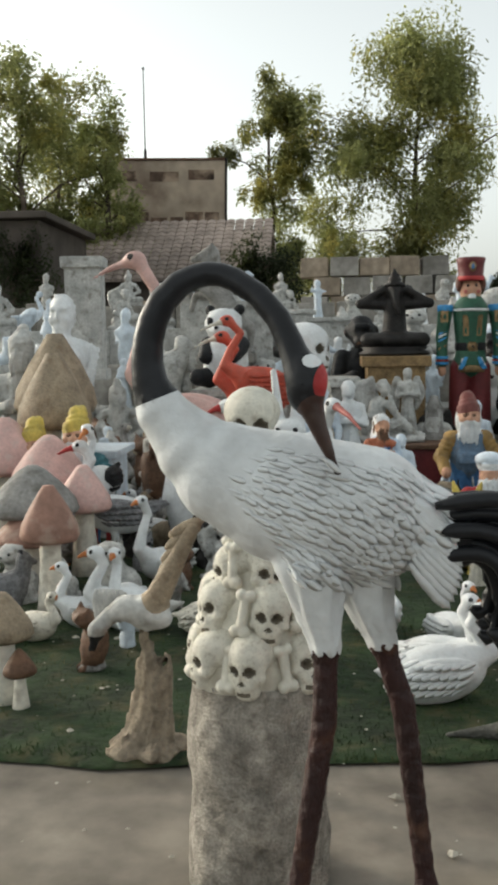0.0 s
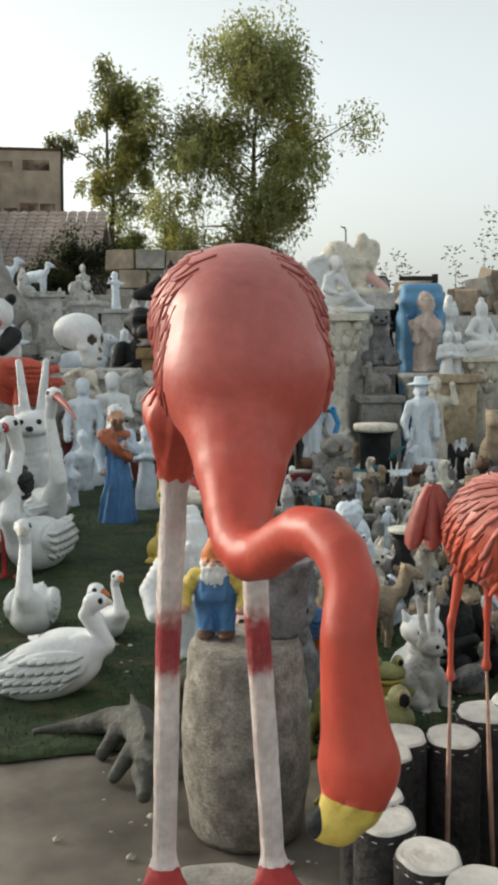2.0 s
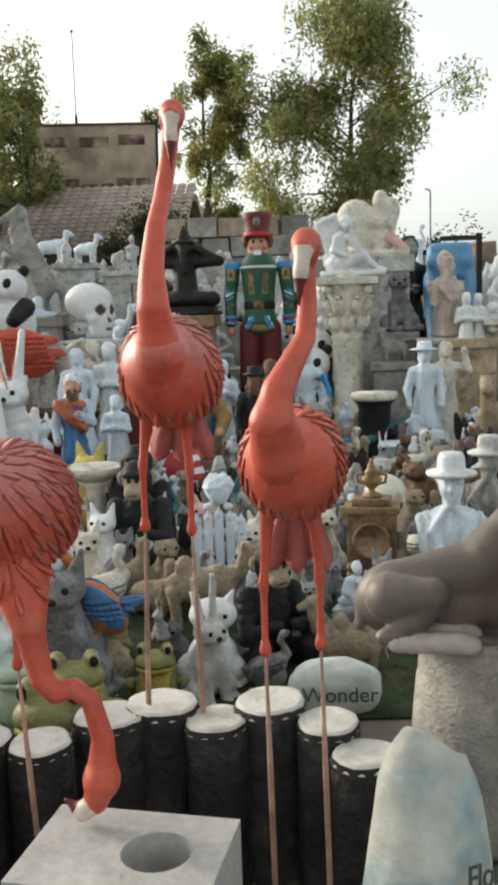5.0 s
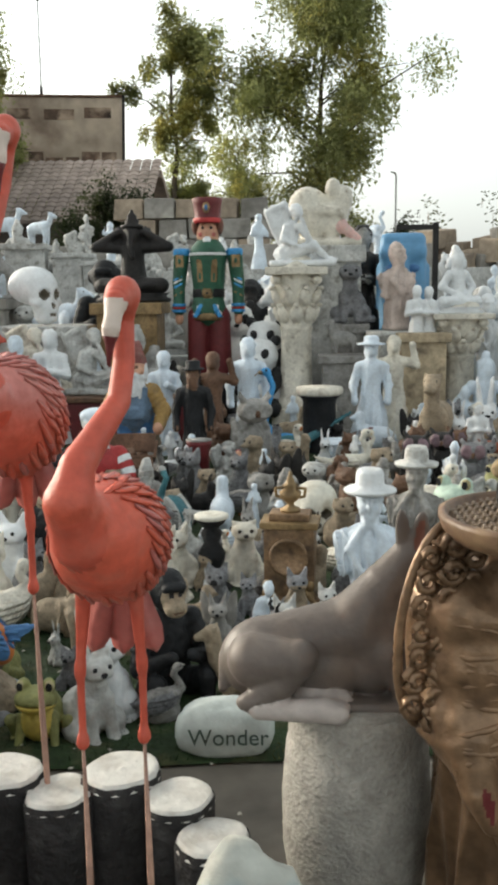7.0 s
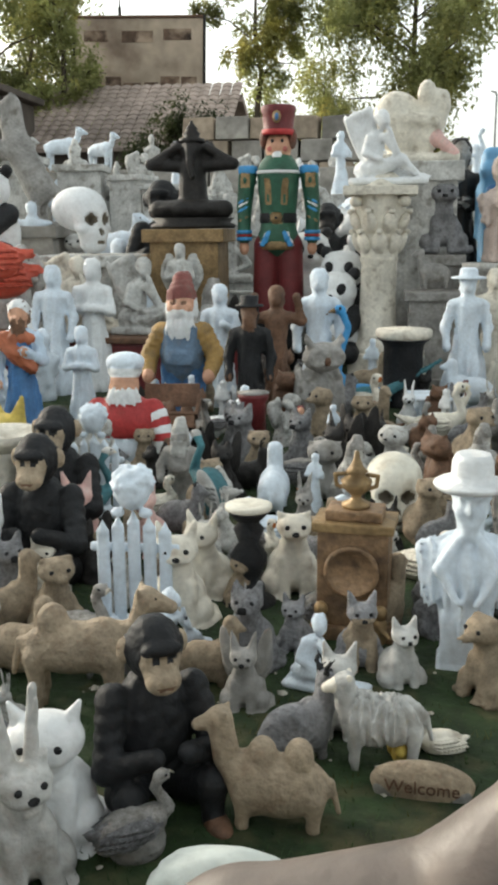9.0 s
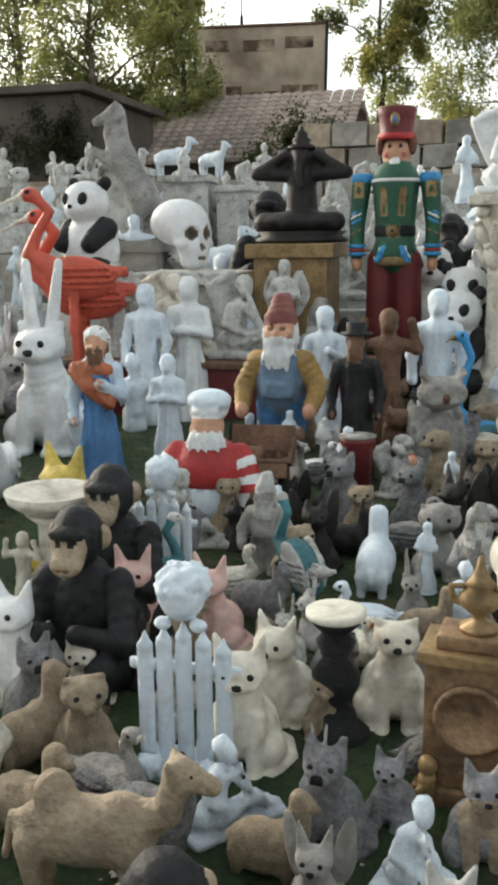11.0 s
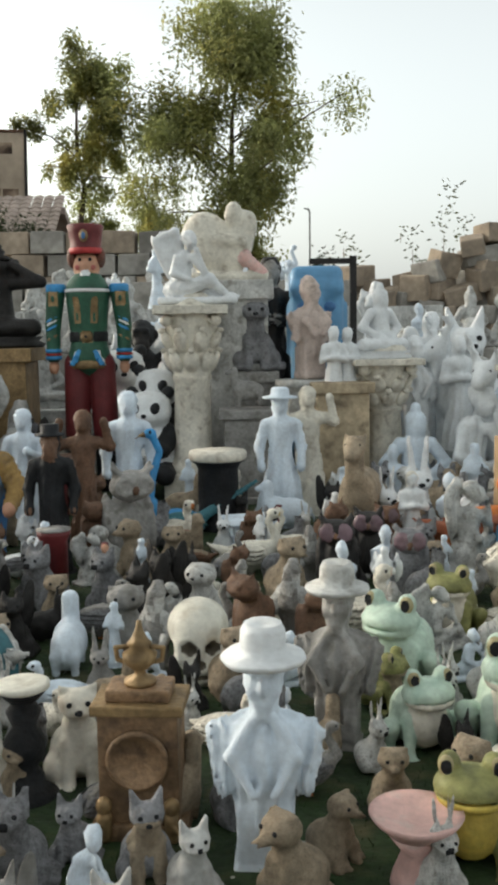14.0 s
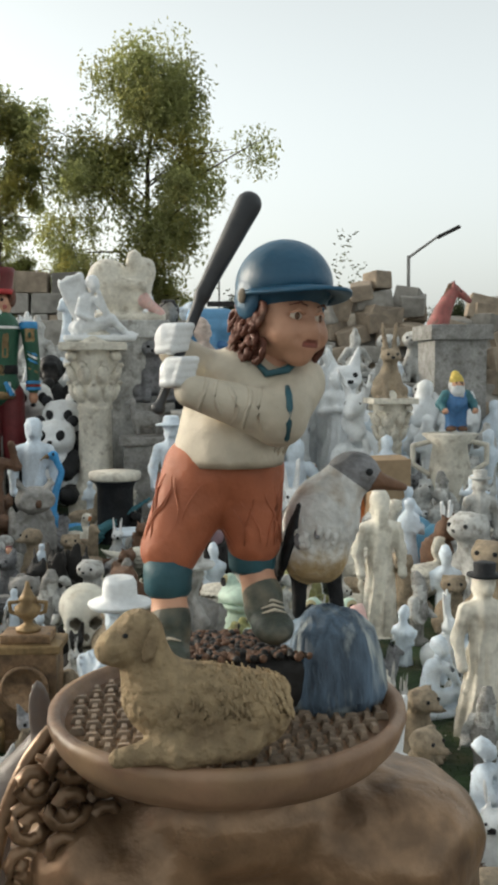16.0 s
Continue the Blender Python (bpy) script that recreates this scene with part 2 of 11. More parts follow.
class Sculpt:
    """A cast figure: rounded masses that flow into one another, skinned as one mesh."""

    def __init__(self, blend=0.012, fine=1.0):
        self.blend, self.prims, self.raw, self.mats, self.cuts, self.joined, self.fine = blend * 0.5, [], [], [], [], set(), fine

    def slot(self, m):
        if m not in self.mats:
            self.mats.append(m)
        return self.mats.index(m)

    def ball(self, c, r, m, rot=(0, 0, 0), n=14, fold=(0, 0)):
        r = (r, r, r) if isinstance(r, (int, float)) else r
        self.prims.append(("E", np.array(c, float), np.array(r, float), turn(*rot), self.slot(m), n, fold))
        return self

    def limb(self, a, b, ra, rb, m, n=12, fold=(0, 0)):
        self.prims.append(("C", np.array(a, float), np.array(b, float), (ra, rb), self.slot(m), n, fold))
        return self

    def path(self, pts, radii, m, n=12, fold=(0, 0)):
        for i in range(len(pts) - 1):
            if i:
                self.joined.add(len(self.prims))
            self.limb(pts[i], pts[i + 1], radii[i], radii[i + 1], m, n, fold)
        return self

    def box(self, c, h, m, rot=(0, 0, 0), rnd=0.006, n=6):
        self.prims.append(("B", np.array(c, float), np.array(h, float), turn(*rot), self.slot(m), n, rnd))
        return self

    def cut(self, c, r, m=None, rot=(0, 0, 0)):
        """A hollow pressed into the masses, painted with m where one is given."""
        r = (r, r, r) if isinstance(r, (int, float)) else r
        self.cuts.append(("E", np.array(c, float), np.array(r, float), turn(*rot), self.slot(m) if m else -1, 0, (0, 0)))
        return self

    def lathe(self, profile, m, c=(0, 0, 0), n=28, wobble=0.0, square=False):
        v, f = [], []
        n = 4 if square else n
        for i, (r, z) in enumerate(profile):
            for k in range(n):
                a = 2 * math.pi * (k + (0.5 if square else 0)) / n
                rr = r * (1.4142 if square else 1) * (1 + wobble * math.sin(3 * a + 5 * z) + wobble * 0.6 * math.sin(7 * a + 9 * z))
                v.append((c[0] + rr * math.cos(a), c[1] + rr * math.sin(a), c[2] + z))
        for i in range(len(profile) - 1):
            for k in range(n):
                f.append((i * n + k, i * n + (k + 1) % n, (i + 1) * n + (k + 1) % n, (i + 1) * n + k))
        f.append(tuple(range(n - 1, -1, -1)))
        f.append(tuple(range((len(profile) - 1) * n, len(profile) * n)))
        self.raw.append((np.array(v), f, self.slot(m), not square))
        return self

    def tube(self, pts, r, m, n=7):
        """A separate round cord along a line, for curls and creases."""
        v, f = [], []
        for i, p in enumerate(pts):
            d = Vector(pts[min(i + 1, len(pts) - 1)]) - Vector(pts[max(i - 1, 0)])
            q = np.array(d.to_track_quat("Z", "Y").to_matrix())
            rr = r * (0.45 if i in (0, len(pts) - 1) else 1.0)
            for k in range(n):
                a = 2 * math.pi * k / n
                v.append(np.array(p) + q @ np.array((rr * math.cos(a), rr * math.sin(a), 0)))
        for i in range(len(pts) - 1):
            for k in range(n):
                f.append((i * n + k, i * n + (k + 1) % n, (i + 1) * n + (k + 1) % n, (i + 1) * n + k))
        f += [tuple(range(n - 1, -1, -1)), tuple(range((len(pts) - 1) * n, len(pts) * n))]
        self.raw.append((np.array(v), f, self.slot(m), True))
        return self

    def shell(self, name, centre, n=40, dents=(), slots=()):
        """One closed skin round the blended masses, seen from a centre, with dents pressed into it."""
        d, f = ball_mesh(n)
        centre = np.array(centre, float)
        lo, hi = np.zeros(len(d)), np.full(len(d), 2.0 * max(np.max(np.abs(q[1] - centre)) + np.max(q[2] if q[0] == "E" else q[3][0]) for q in self.prims))
        for _ in range(34):
            mid = (lo + hi) / 2
            inside = self.field(centre + d * mid[:, None]) < 0
            lo, hi = np.where(inside, mid, lo), np.where(inside, hi, mid)
        p = centre + d * lo[:, None]
        shade = np.zeros(len(p), int)
        for c, r, depth, m in dents:
            k = np.linalg.norm((p - np.array(c)) / np.array(r), axis=1)
            w = np.clip(1.25 - k, 0, 1)
            w = w * w * (3 - 2 * w)
            if m is not None:
                shade[k < 0.95] = self.slot(m)
            p = p + (centre - p) * (w * depth / (np.linalg.norm(p - centre, axis=1) + 1e-6))[:, None]
        tone = [max(int(shade[i]) for i in c) if sum(1 for i in c if shade[i]) >= 2 else 0 for c in f]
        return add_mesh(name, p, [tuple(c) for c in f], self.mats, tone)

    def plate(self, c, r, m, rot=(0, 0, 0), n=8):
        """A thin separate lens, for feathers, petals, eyes and patches."""
        v, f = ball_mesh(n)
        self.raw.append((v * np.array(r) @ turn(*rot).T + np.array(c), f, self.slot(m), True))
        return self

    def feather(self, c, along, out, size, m, lift=0.12):
        """A pointed, keeled feather lying on the skin at c, its tip standing slightly proud."""
        u = np.array(along, float)
        w = np.array(out, float) / np.linalg.norm(out)
        u = u - w * (u @ w)
        u /= np.linalg.norm(u)
        s, (ln, wd, th) = np.cross(w, u), size
        v, f = [], []
        for t, q in ((-0.5, 0.45), (-0.1, 0.95), (0.25, 1.0), (0.42, 0.7), (0.5, 0.12)):
            mid = np.array(c) + u * ln * t + w * (th * 0.5 + lift * ln * (t + 0.5))
            v += [mid - s * wd * q * 0.5 - w * th * 0.7, mid + w * th * 0.6, mid + s * wd * q * 0.5 - w * th * 0.7, mid - w * th * 1.2]
        for i in range(4):
            for k in range(4):
                f.append((4 * i + k, 4 * i + (k + 1) % 4, 4 * i + 4 + (k + 1) % 4, 4 * i + 4 + k))
        f.append((16, 17, 18, 19))
        self.raw.append((np.array(v), [x[::-1] for x in f], self.slot(m), True))
        return self

    def skin(self, p, toward, reach):
        """The point of the skin met from p along a direction, and the way out of it there."""
        p, toward = np.array(p, float), np.array(toward, float)
        t = np.linspace(0, reach, 120)
        q = p + t[:, None] * toward
        F = self.field(q)
        hit = np.nonzero(F < 0)[0]
        if not len(hit):
            return None, None
        q = q[hit[0]]
        g = np.array([(self.field((q + d)[None])[0] - self.field((q - d)[None])[0]) for d in np.eye(3) * 1e-3])
        return q, g / (np.linalg.norm(g) + 1e-9)

    def dist(self, p, q):
        if q[0] == "E":
            u = (p - q[1]) @ q[3]
            k0 = np.linalg.norm(u / q[2], axis=1)
            k1 = np.linalg.norm(u / q[2] ** 2, axis=1) + 1e-9
            d = k0 * (k0 - 1) / k1
            if q[6][1]:
                if q[6][0] < 0:
                    # lumps and curls
                    e = u * (-q[6][0] / q[2].mean())
                    d = d - q[6][1] * np.sin(e[:, 0] + 1.2 * np.sin(e[:, 2])) * np.sin(e[:, 1] + 1.1 * np.sin(e[:, 0])) * np.cos(e[:, 2] + np.sin(e[:, 1]))
                else:
                    d = d - q[6][1] * self.wave(np.arctan2(u[:, 1], u[:, 0]), u[:, 2] / q[2][2], int(q[6][0]))
            return d
        if q[0] == "C":
            ab = q[2] - q[1]
            t = np.clip((p - q[1]) @ ab / (ab @ ab + 1e-12), 0, 1)
            off = p - q[1] - t[:, None] * ab
            d = np.linalg.norm(off, axis=1) - (q[3][0] + (q[3][1] - q[3][0]) * t)
            if q[6][1]:
                ax = ab / np.linalg.norm(ab)
                e1 = np.cross(ax, (0, 1.0, 0) if abs(ax[1]) < 0.9 else (1.0, 0, 0))
                e1 /= np.linalg.norm(e1)
                if q[6][0] < 0:
                    # rings and wrinkles across the limb
                    d = d - q[6][1] * np.sin(-q[6][0] * 6.28 * t + 1.3 * np.sin(2 * np.arctan2(off @ np.cross(ax, e1), off @ e1)))
                else:
                    d = d - q[6][1] * self.wave(np.arctan2(off @ np.cross(ax, e1), off @ e1), 2 * t, int(q[6][0]))
            return d
        u = np.abs((p - q[1]) @ q[3]) - q[2] + q[6]
        return np.linalg.norm(np.maximum(u, 0), axis=1) + np.minimum(u.max(axis=1), 0) - q[6]

    def wave(self, ang, z, n):
        """Hanging folds: rounded ridges with sharp valleys that wander as they fall."""
        a = np.sin(n * ang + 1.1 * np.sin(2.3 * z + 1) + 0.5 * np.sin(3 * ang))
        b = np.sin((2 * n - 1) * ang - 1.4 * np.sin(1.7 * z) + 1)
        return 1.2 * (1 - 2 * np.abs(np.cos(np.arcsin(a) / 2 + 0.785))) + 0.45 * b

    def field(self, p):
        d = np.stack([self.dist(p, q) for q in self.prims])
        if self.joined:
            d = np.minimum.reduceat(d, [i for i in range(len(d)) if i not in self.joined], axis=0)
        low = d.min(axis=0)
        F = low - self.blend * np.log(np.exp(-(d - low) / self.blend).sum(axis=0))
        for q in self.cuts:
            k = 0.4 * self.blend
            d = self.dist(p, q)
            F = -d + k * np.logaddexp(0, (F + d) / k)
        return F

    def bounds(self):
        lo, hi = np.full(3, 1e9), np.full(3, -1e9)
        for q in self.prims:
            if q[0] == "C":
                r = max(q[3]) + abs(q[6][1]) * 1.5
                a, b = np.minimum(q[1], q[2]) - r, np.maximum(q[1], q[2]) + r
            else:
                e = np.sqrt(((q[3] * q[2]) ** 2).sum(axis=1)) if q[0] == "E" else np.abs(q[3]) @ q[2]
                e = e + (abs(q[6][1]) * 1.5 if q[0] == "E" else 0)
                a, b = q[1] - e, q[1] + e
            lo, hi = np.minimum(lo, a), np.maximum(hi, b)
        return lo, hi

    def net(self, res):
        """Skins the field on a grid: one point in each cell that the skin crosses."""
        lo, hi = self.bounds()
        lo, hi = lo - 2 * self.blend, hi + 2 * self.blend
        h, K = (hi - lo).max() / res, 4
        lo = lo - 1.5 * h
        nb = np.ceil((hi + 1.5 * h - lo) / (h * K)).astype(int)
        c = np.stack(np.meshgrid(*[np.arange(k) for k in nb], indexing="ij"), -1).reshape(-1, 3)
        mid = lo + (c + 0.5) * h * K
        d = np.stack([self.dist(mid, q) for q in self.prims]).min(axis=0)
        near = (np.abs(d) < 1.9 * h * K + 3 * self.blend).reshape(nb)
        inside = (d < 0).reshape(nb)
        F = np.where(np.repeat(np.repeat(np.repeat(inside, K, 0), K, 1), K, 2), -1.0, 1.0)
        live = np.repeat(np.repeat(np.repeat(near, K, 0), K, 1), K, 2)
        for ax in range(3):
            up, dn = np.roll(live, 1, ax), np.roll(live, -1, ax)
            live = live | up | dn
        idx = np.argwhere(live)
        F[live] = self.field(lo + idx * h)
        s = F < 0
        n = np.array(F.shape)
        corners = [s[i:n[0] - 1 + i, j:n[1] - 1 + j, k:n[2] - 1 + k] for i in (0, 1) for j in (0, 1) for k in (0, 1)]
        tot = sum(x.astype(np.int8) for x in corners)
        mixed = (tot > 0) & (tot < 8)
        cell = np.argwhere(mixed)
        num = np.full(mixed.shape, -1)
        num[mixed] = np.arange(len(cell))
        acc, cnt = np.zeros((len(cell), 3)), np.zeros(len(cell))
        O = [np.array((i, j, k)) for i in (0, 1) for j in (0, 1) for k in (0, 1)]
        val = [F[tuple((cell + o).T)] for o in O]
        for a in range(8):
            for b in range(a + 1, 8):
                if np.abs(O[a] - O[b]).sum() != 1:
                    continue
                x = (val[a] < 0) != (val[b] < 0)
                t = val[a] / np.where(x, val[a] - val[b], 1)
                acc += np.where(x[:, None], O[a] + (O[b] - O[a]) * np.clip(t, 0.02, 0.98)[:, None], 0)
                cnt += x
        v = lo + (cell + acc / cnt[:, None]) * h
        quads = []
        for ax in range(3):
            o1, o2 = np.eye(3, dtype=int)[(ax + 1) % 3], np.eye(3, dtype=int)[(ax + 2) % 3]
            e = np.eye(3, dtype=int)[ax]
            A = s[tuple(slice(0, n[i] - e[i]) for i in range(3))]
            Bv = s[tuple(slice(e[i], n[i]) for i in range(3))]
            at = np.argwhere(A != Bv)
            ok = (at[:, (ax + 1) % 3] > 0) & (at[:, (ax + 2) % 3] > 0) & (at < np.array(mixed.shape)).all(axis=1)
            at = at[ok]
            q = np.stack([num[tuple((at - x).T)] for x in (0 * e, o1, o1 + o2, o2)], 1)
            flip = ~A[tuple(at.T)]
            q[flip] = q[flip][:, ::-1]
            quads.append(q)
        q = np.concatenate(quads)
        q = q[(q >= 0).all(axis=1)][:, ::-1]
        # settle the points on the skin itself
        Fv = self.field(v)
        g = np.stack([(self.field(v + d) - Fv) / (0.2 * h) for d in np.eye(3) * 0.2 * h], axis=1)
        step = Fv[:, None] * g / ((g * g).sum(axis=1)[:, None] + 1e-3)
        size = np.linalg.norm(step, axis=1)[:, None] + 1e-12
        v = v - step * np.minimum(1, 0.45 * h / size)
        # paint borders run along the line where two masses meet
        own = np.array([k[4] for k in self.prims])
        kinds = sorted(set(own.tolist()))

        def paint(p):
            D = np.stack([self.dist(p, k) for k in self.prims])
            return np.stack([D[own == k].min(axis=0) for k in kinds])
        if len(kinds) > 1:
            for _ in range(2):
                P = paint(v)
                order = P.argsort(axis=0)[:2]
                at = np.arange(len(v))
                G = P[order[1], at] - P[order[0], at]
                w = np.nonzero(G < 1.3 * h)[0]
                o0, o1, k = order[0][w], order[1][w], np.arange(len(w))
                Q = [paint(v[w] + d) for d in np.eye(3) * 0.1 * h]
                gg = np.stack([(Q[i][o1, k] - Q[i][o0, k] - G[w]) / (0.1 * h) for i in range(3)], 1)
                mv = G[w][:, None] * gg / ((gg * gg).sum(axis=1)[:, None] + 0.05)
                sz = np.linalg.norm(mv, axis=1)[:, None] + 1e-12
                v[w] -= np.where(sz < 0.75 * h, mv * np.minimum(1, 0.5 * h / sz), 0)
        tone = np.array(kinds)[paint(v[q].mean(axis=1)).argmin(axis=0)]
        for k in self.cuts:
            if k[4] >= 0:
                tone[self.dist(v[q].mean(axis=1), k) < 0.3 * h] = k[4]
        return v, q, tone

    def mesh(self, name, res=None):
        verts, faces, slots, flat, base = [], [], [], [], 0
        if self.prims:
            v, q, tone = self.net(int((res or 46) * self.fine))
            verts.append(v)
            faces = q.tolist()
            slots = tone.tolist()
            flat = [True] * len(q)
            base = len(v)
        for v, f, s, sm in self.raw:
            verts.append(v)
            faces += [tuple(k + base for k in c) for c in f]
            slots += [s] * len(f)
            flat += [sm] * len(f)
            base += len(v)
        me = add_mesh(name, np.concatenate(verts), faces, self.mats, slots)
        me.polygons.foreach_set("use_smooth", flat)
        return me


def ball_mesh(n):
    rows = max(n * 2 // 3, 5)
    v, f = [(0, 0, 1.0)], []
    for i in range(1, rows):
        a = math.pi * i / rows
        for k in range(n):
            b = 2 * math.pi * k / n
            v.append((math.sin(a) * math.cos(b), math.sin(a) * math.sin(b), math.cos(a)))
    v.append((0, 0, -1.0))
    for k in range(n):
        f.append((0, 1 + k, 1 + (k + 1) % n))
        f.append((len(v) - 1, len(v) - 1 - n + (k + 1) % n, len(v) - 1 - n + k))
        for i in range(rows - 2):
            a = 1 + i * n
            f.append((a + k, a + n + k, a + n + (k + 1) % n, a + (k + 1) % n))
    return np.array(v), f


def limb_mesh(a, b, ra, rb, n, fine=1.0):
    length = np.linalg.norm(b - a)
    q = np.array(Vector(tuple(b - a)).to_track_quat("Z", "Y").to_matrix()) if length > 1e-6 else np.eye(3)
    rings = []
    for i in range(1, 4):
        t = math.pi / 2 * i / 3
        rings.append((-ra * math.cos(t), ra * math.sin(t)))
    steps = int(min(max(2, length / max(ra + rb, 1e-4) * 2.2), 10) * fine * (1 if fine == 1 else 1.5))
    for i in range(1, steps):
        rings.append((length * i / steps, ra + (rb - ra) * i / steps))
    for i in range(3):
        t = math.pi / 2 * i / 3
        rings.append((length + rb * math.sin(t), rb * math.cos(t)))
    v, f = [(0, 0, -ra)], []
    for z, r in rings:
        for k in range(n):
            v.append((r * math.cos(2 * math.pi * k / n), r * math.sin(2 * math.pi * k / n), z))
    v.append((0, 0, length + rb))
    for k in range(n):
        f.append((0, 1 + (k + 1) % n, 1 + k))
        f.append((len(v) - 1, len(v) - 1 - n + k, len(v) - 1 - n + (k + 1) % n))
        for i in range(len(rings) - 1):
            s = 1 + i * n
            f.append((s + k, s + (k + 1) % n, s + n + (k + 1) % n, s + n + k))
    return np.array(v) @ q.T + a, f


def box_mesh(n):
    v, f = [], []
    for axis in range(3):
        for side in (-1, 1):
            base = len(v)
            for i in range(n + 1):
                for k in range(n + 1):
                    p = [0, 0, 0]
                    p[axis], p[(axis + 1) % 3], p[(axis + 2) % 3] = side, -1 + 2 * i / n, -1 + 2 * k / n
                    v.append(p)
            for i in range(n):
                for k in range(n):
                    a = base + i * (n + 1) + k
                    c = (a, a + n + 1, a + n + 2, a + 1)
                    f.append(c if side > 0 else c[::-1])
    return np.array(v, float), f


def statue(name, s, label, category, m, group=""):
    """Links a sculpt as one top-level thing at the pose m."""
    ob = new(name, s.mesh(name) if isinstance(s, Sculpt) else s)
    ob.matrix_basis = m
    return tagged(ob, label, category, group)


def part(name, me, parent, label=""):
    ob = new(name, me)
    ob.parent = parent
    return tagged(ob, label)


def thing(name, label, category, m, group="", kind=""):
    ob = new(name)
    ob.matrix_basis = m
    ob.empty_display_size = 0.05
    return tagged(ob, label, category, group, kind)


def lathe_mesh(name, profile, m, n=28, wobble=0.0, square=False, c=(0, 0, 0)):
    return Sculpt().lathe(profile, m, c, n, wobble, square).raw_mesh(name)


def raw_mesh(self, name):
    v, f, s, sm = self.raw[0]
    return add_mesh(name, v, f, self.mats, [0] * len(f), sm)


Sculpt.raw_mesh = raw_mesh


def block_mesh(name, size, m, bevel=0.01, jitter=0.0):
    """A box standing on its base, with worn, bevelled edges."""
    bm = bmesh.new()
    bmesh.ops.create_cube(bm, size=1)
    for v in bm.verts:
        v.co = Vector((v.co.x * size[0], v.co.y * size[1], (v.co.z + 0.5) * size[2]))
        v.co += Vector([random.uniform(-jitter, jitter) for _ in range(3)])
    bmesh.ops.bevel(bm, geom=bm.edges[:], offset=bevel, segments=2, affect="EDGES", profile=0.6)
    me = bpy.data.meshes.new(name)
    bm.to_mesh(me)
    bm.free()
    me.materials.append(m)
    return me

# ---- ground, turf, wall, far buildings and trees ----
def ground_material():
    m = mat("dusty_concrete_path", (0.20, 0.175, 0.145), 0.9, 0.42, 0.8, 7, 0.3, (0.30, 0.26, 0.20))
    return m


def turf_material():
    return mat("dark_synthetic_turf", (0.020, 0.040, 0.012), 0.9, 0.35, 1.0, 30, 0.25, (0.10, 0.085, 0.04))


def ground():
    n = 60
    v, f = [], []
    for i in range(n + 1):
        for k in range(n + 1):
            a, b = (i / n * 2 - 1), (k / n * 2 - 1)
            x, y = 900 * a * abs(a) ** 3, 5 + 900 * b * abs(b) ** 3
            z = -0.004 + 0.008 * noise.noise((x * 1.1, y * 1.1, 0)) * (1 if abs(x) < 40 else 0)
            v.append((x, y, min(z, -0.002) if y > 1.9 else z - 0.004))
    for i in range(n):
        for k in range(n):
            a = i * (n + 1) + k
            f.append((a, a + n + 1, a + n + 2, a + 1))
    ob = new("ground", add_mesh("ground", v, f, [ground_material()]))
    return tagged(ob, "dusty worn concrete and bare earth ground", "ground", kind="structure")


def edge_y(x):
    """Where the turf begins along the path."""
    return 2.34 + 0.08 * max(min(x, 2.5), -1) + 0.05 * noise.noise((x * 2.3, 3, 0)) + 0.03 * noise.noise((x * 9, 1, 0))


def turf():
    nx, ny = 160, 50
    v, f = [], []
    for i in range(nx + 1):
        x = -12 + 26 * i / nx
        e = edge_y(x)
        for k in range(ny + 1):
            t = k / ny
            y = e + (13.0 - e) * t * t
            v.append((x, y, 0.004 + 0.012 * min(1, k / 3) + 0.006 * noise.noise((x * 3, y * 3, 2))))
    for i in range(nx):
        for k in range(ny):
            a = i * (ny + 1) + k
            f.append((a, a + ny + 1, a + ny + 2, a + 1))
    ob = new("turf", add_mesh("turf", v, f, [turf_material()]))
    tagged(ob, "dark green matted turf with worn brown edge", "grass", kind="structure")
    rng = random.Random(4)
    v, f = [], []
    for _ in range(52000):
        x, y = rng.uniform(-2.3, 3.2), 2.3 + 5.2 * rng.random() ** 1.7
        if y < edge_y(x) - 0.02 + 0.05 * rng.random():
            continue
        a, h, w = rng.uniform(0, 6.28), rng.uniform(0.008, 0.024), rng.uniform(0.0012, 0.0028)
        dx, dy, lx, ly = math.cos(a) * w, math.sin(a) * w, rng.uniform(-0.6, 0.6) * h, rng.uniform(-0.6, 0.6) * h
        b = len(v)
        v += [(x - dx, y - dy, 0.01), (x + dx, y + dy, 0.01), (x + lx, y + ly, 0.012 + h)]
        f.append((b, b + 1, b + 2))
    blades = new("grass", add_mesh("grass", v, f, [mat("turf_blades", (0.035, 0.07, 0.02), 0.8, 0.4, 0.0, 14, 0.4, (0.16, 0.14, 0.05))], smooth=False))
    tagged(blades, "short dark green turf blades", "grass", kind="stuff")
    v, f = [], []
    for _ in range(420):
        x, y = rng.uniform(-2.2, 3), rng.uniform(1.6, 3.6)
        r = rng.uniform(0.003, 0.009) if rng.random() < 0.85 else rng.uniform(0.01, 0.02)
        a, b = rng.uniform(0, 6.28), len(v)
        top = 0.018 if y > 2.35 else 0.004
        for k in range(5):
            t = a + k * 1.2566
            rr = r * rng.uniform(0.6, 1.2)
            v.append((x + rr * math.cos(t), y + rr * math.sin(t), top))
        v.append((x, y, top + r * 0.5))
        f += [(b + k, b + (k + 1) % 5, b + 5) for k in range(5)]
    bits = new("litter", add_mesh("litter", v, f, [mat("dry_chips", (0.5, 0.47, 0.4), 0.85, 0.3, 0.3, 60, 0.3)], smooth=False))
    tagged(bits, "pale dry leaves and stone chips", "litter", kind="stuff")


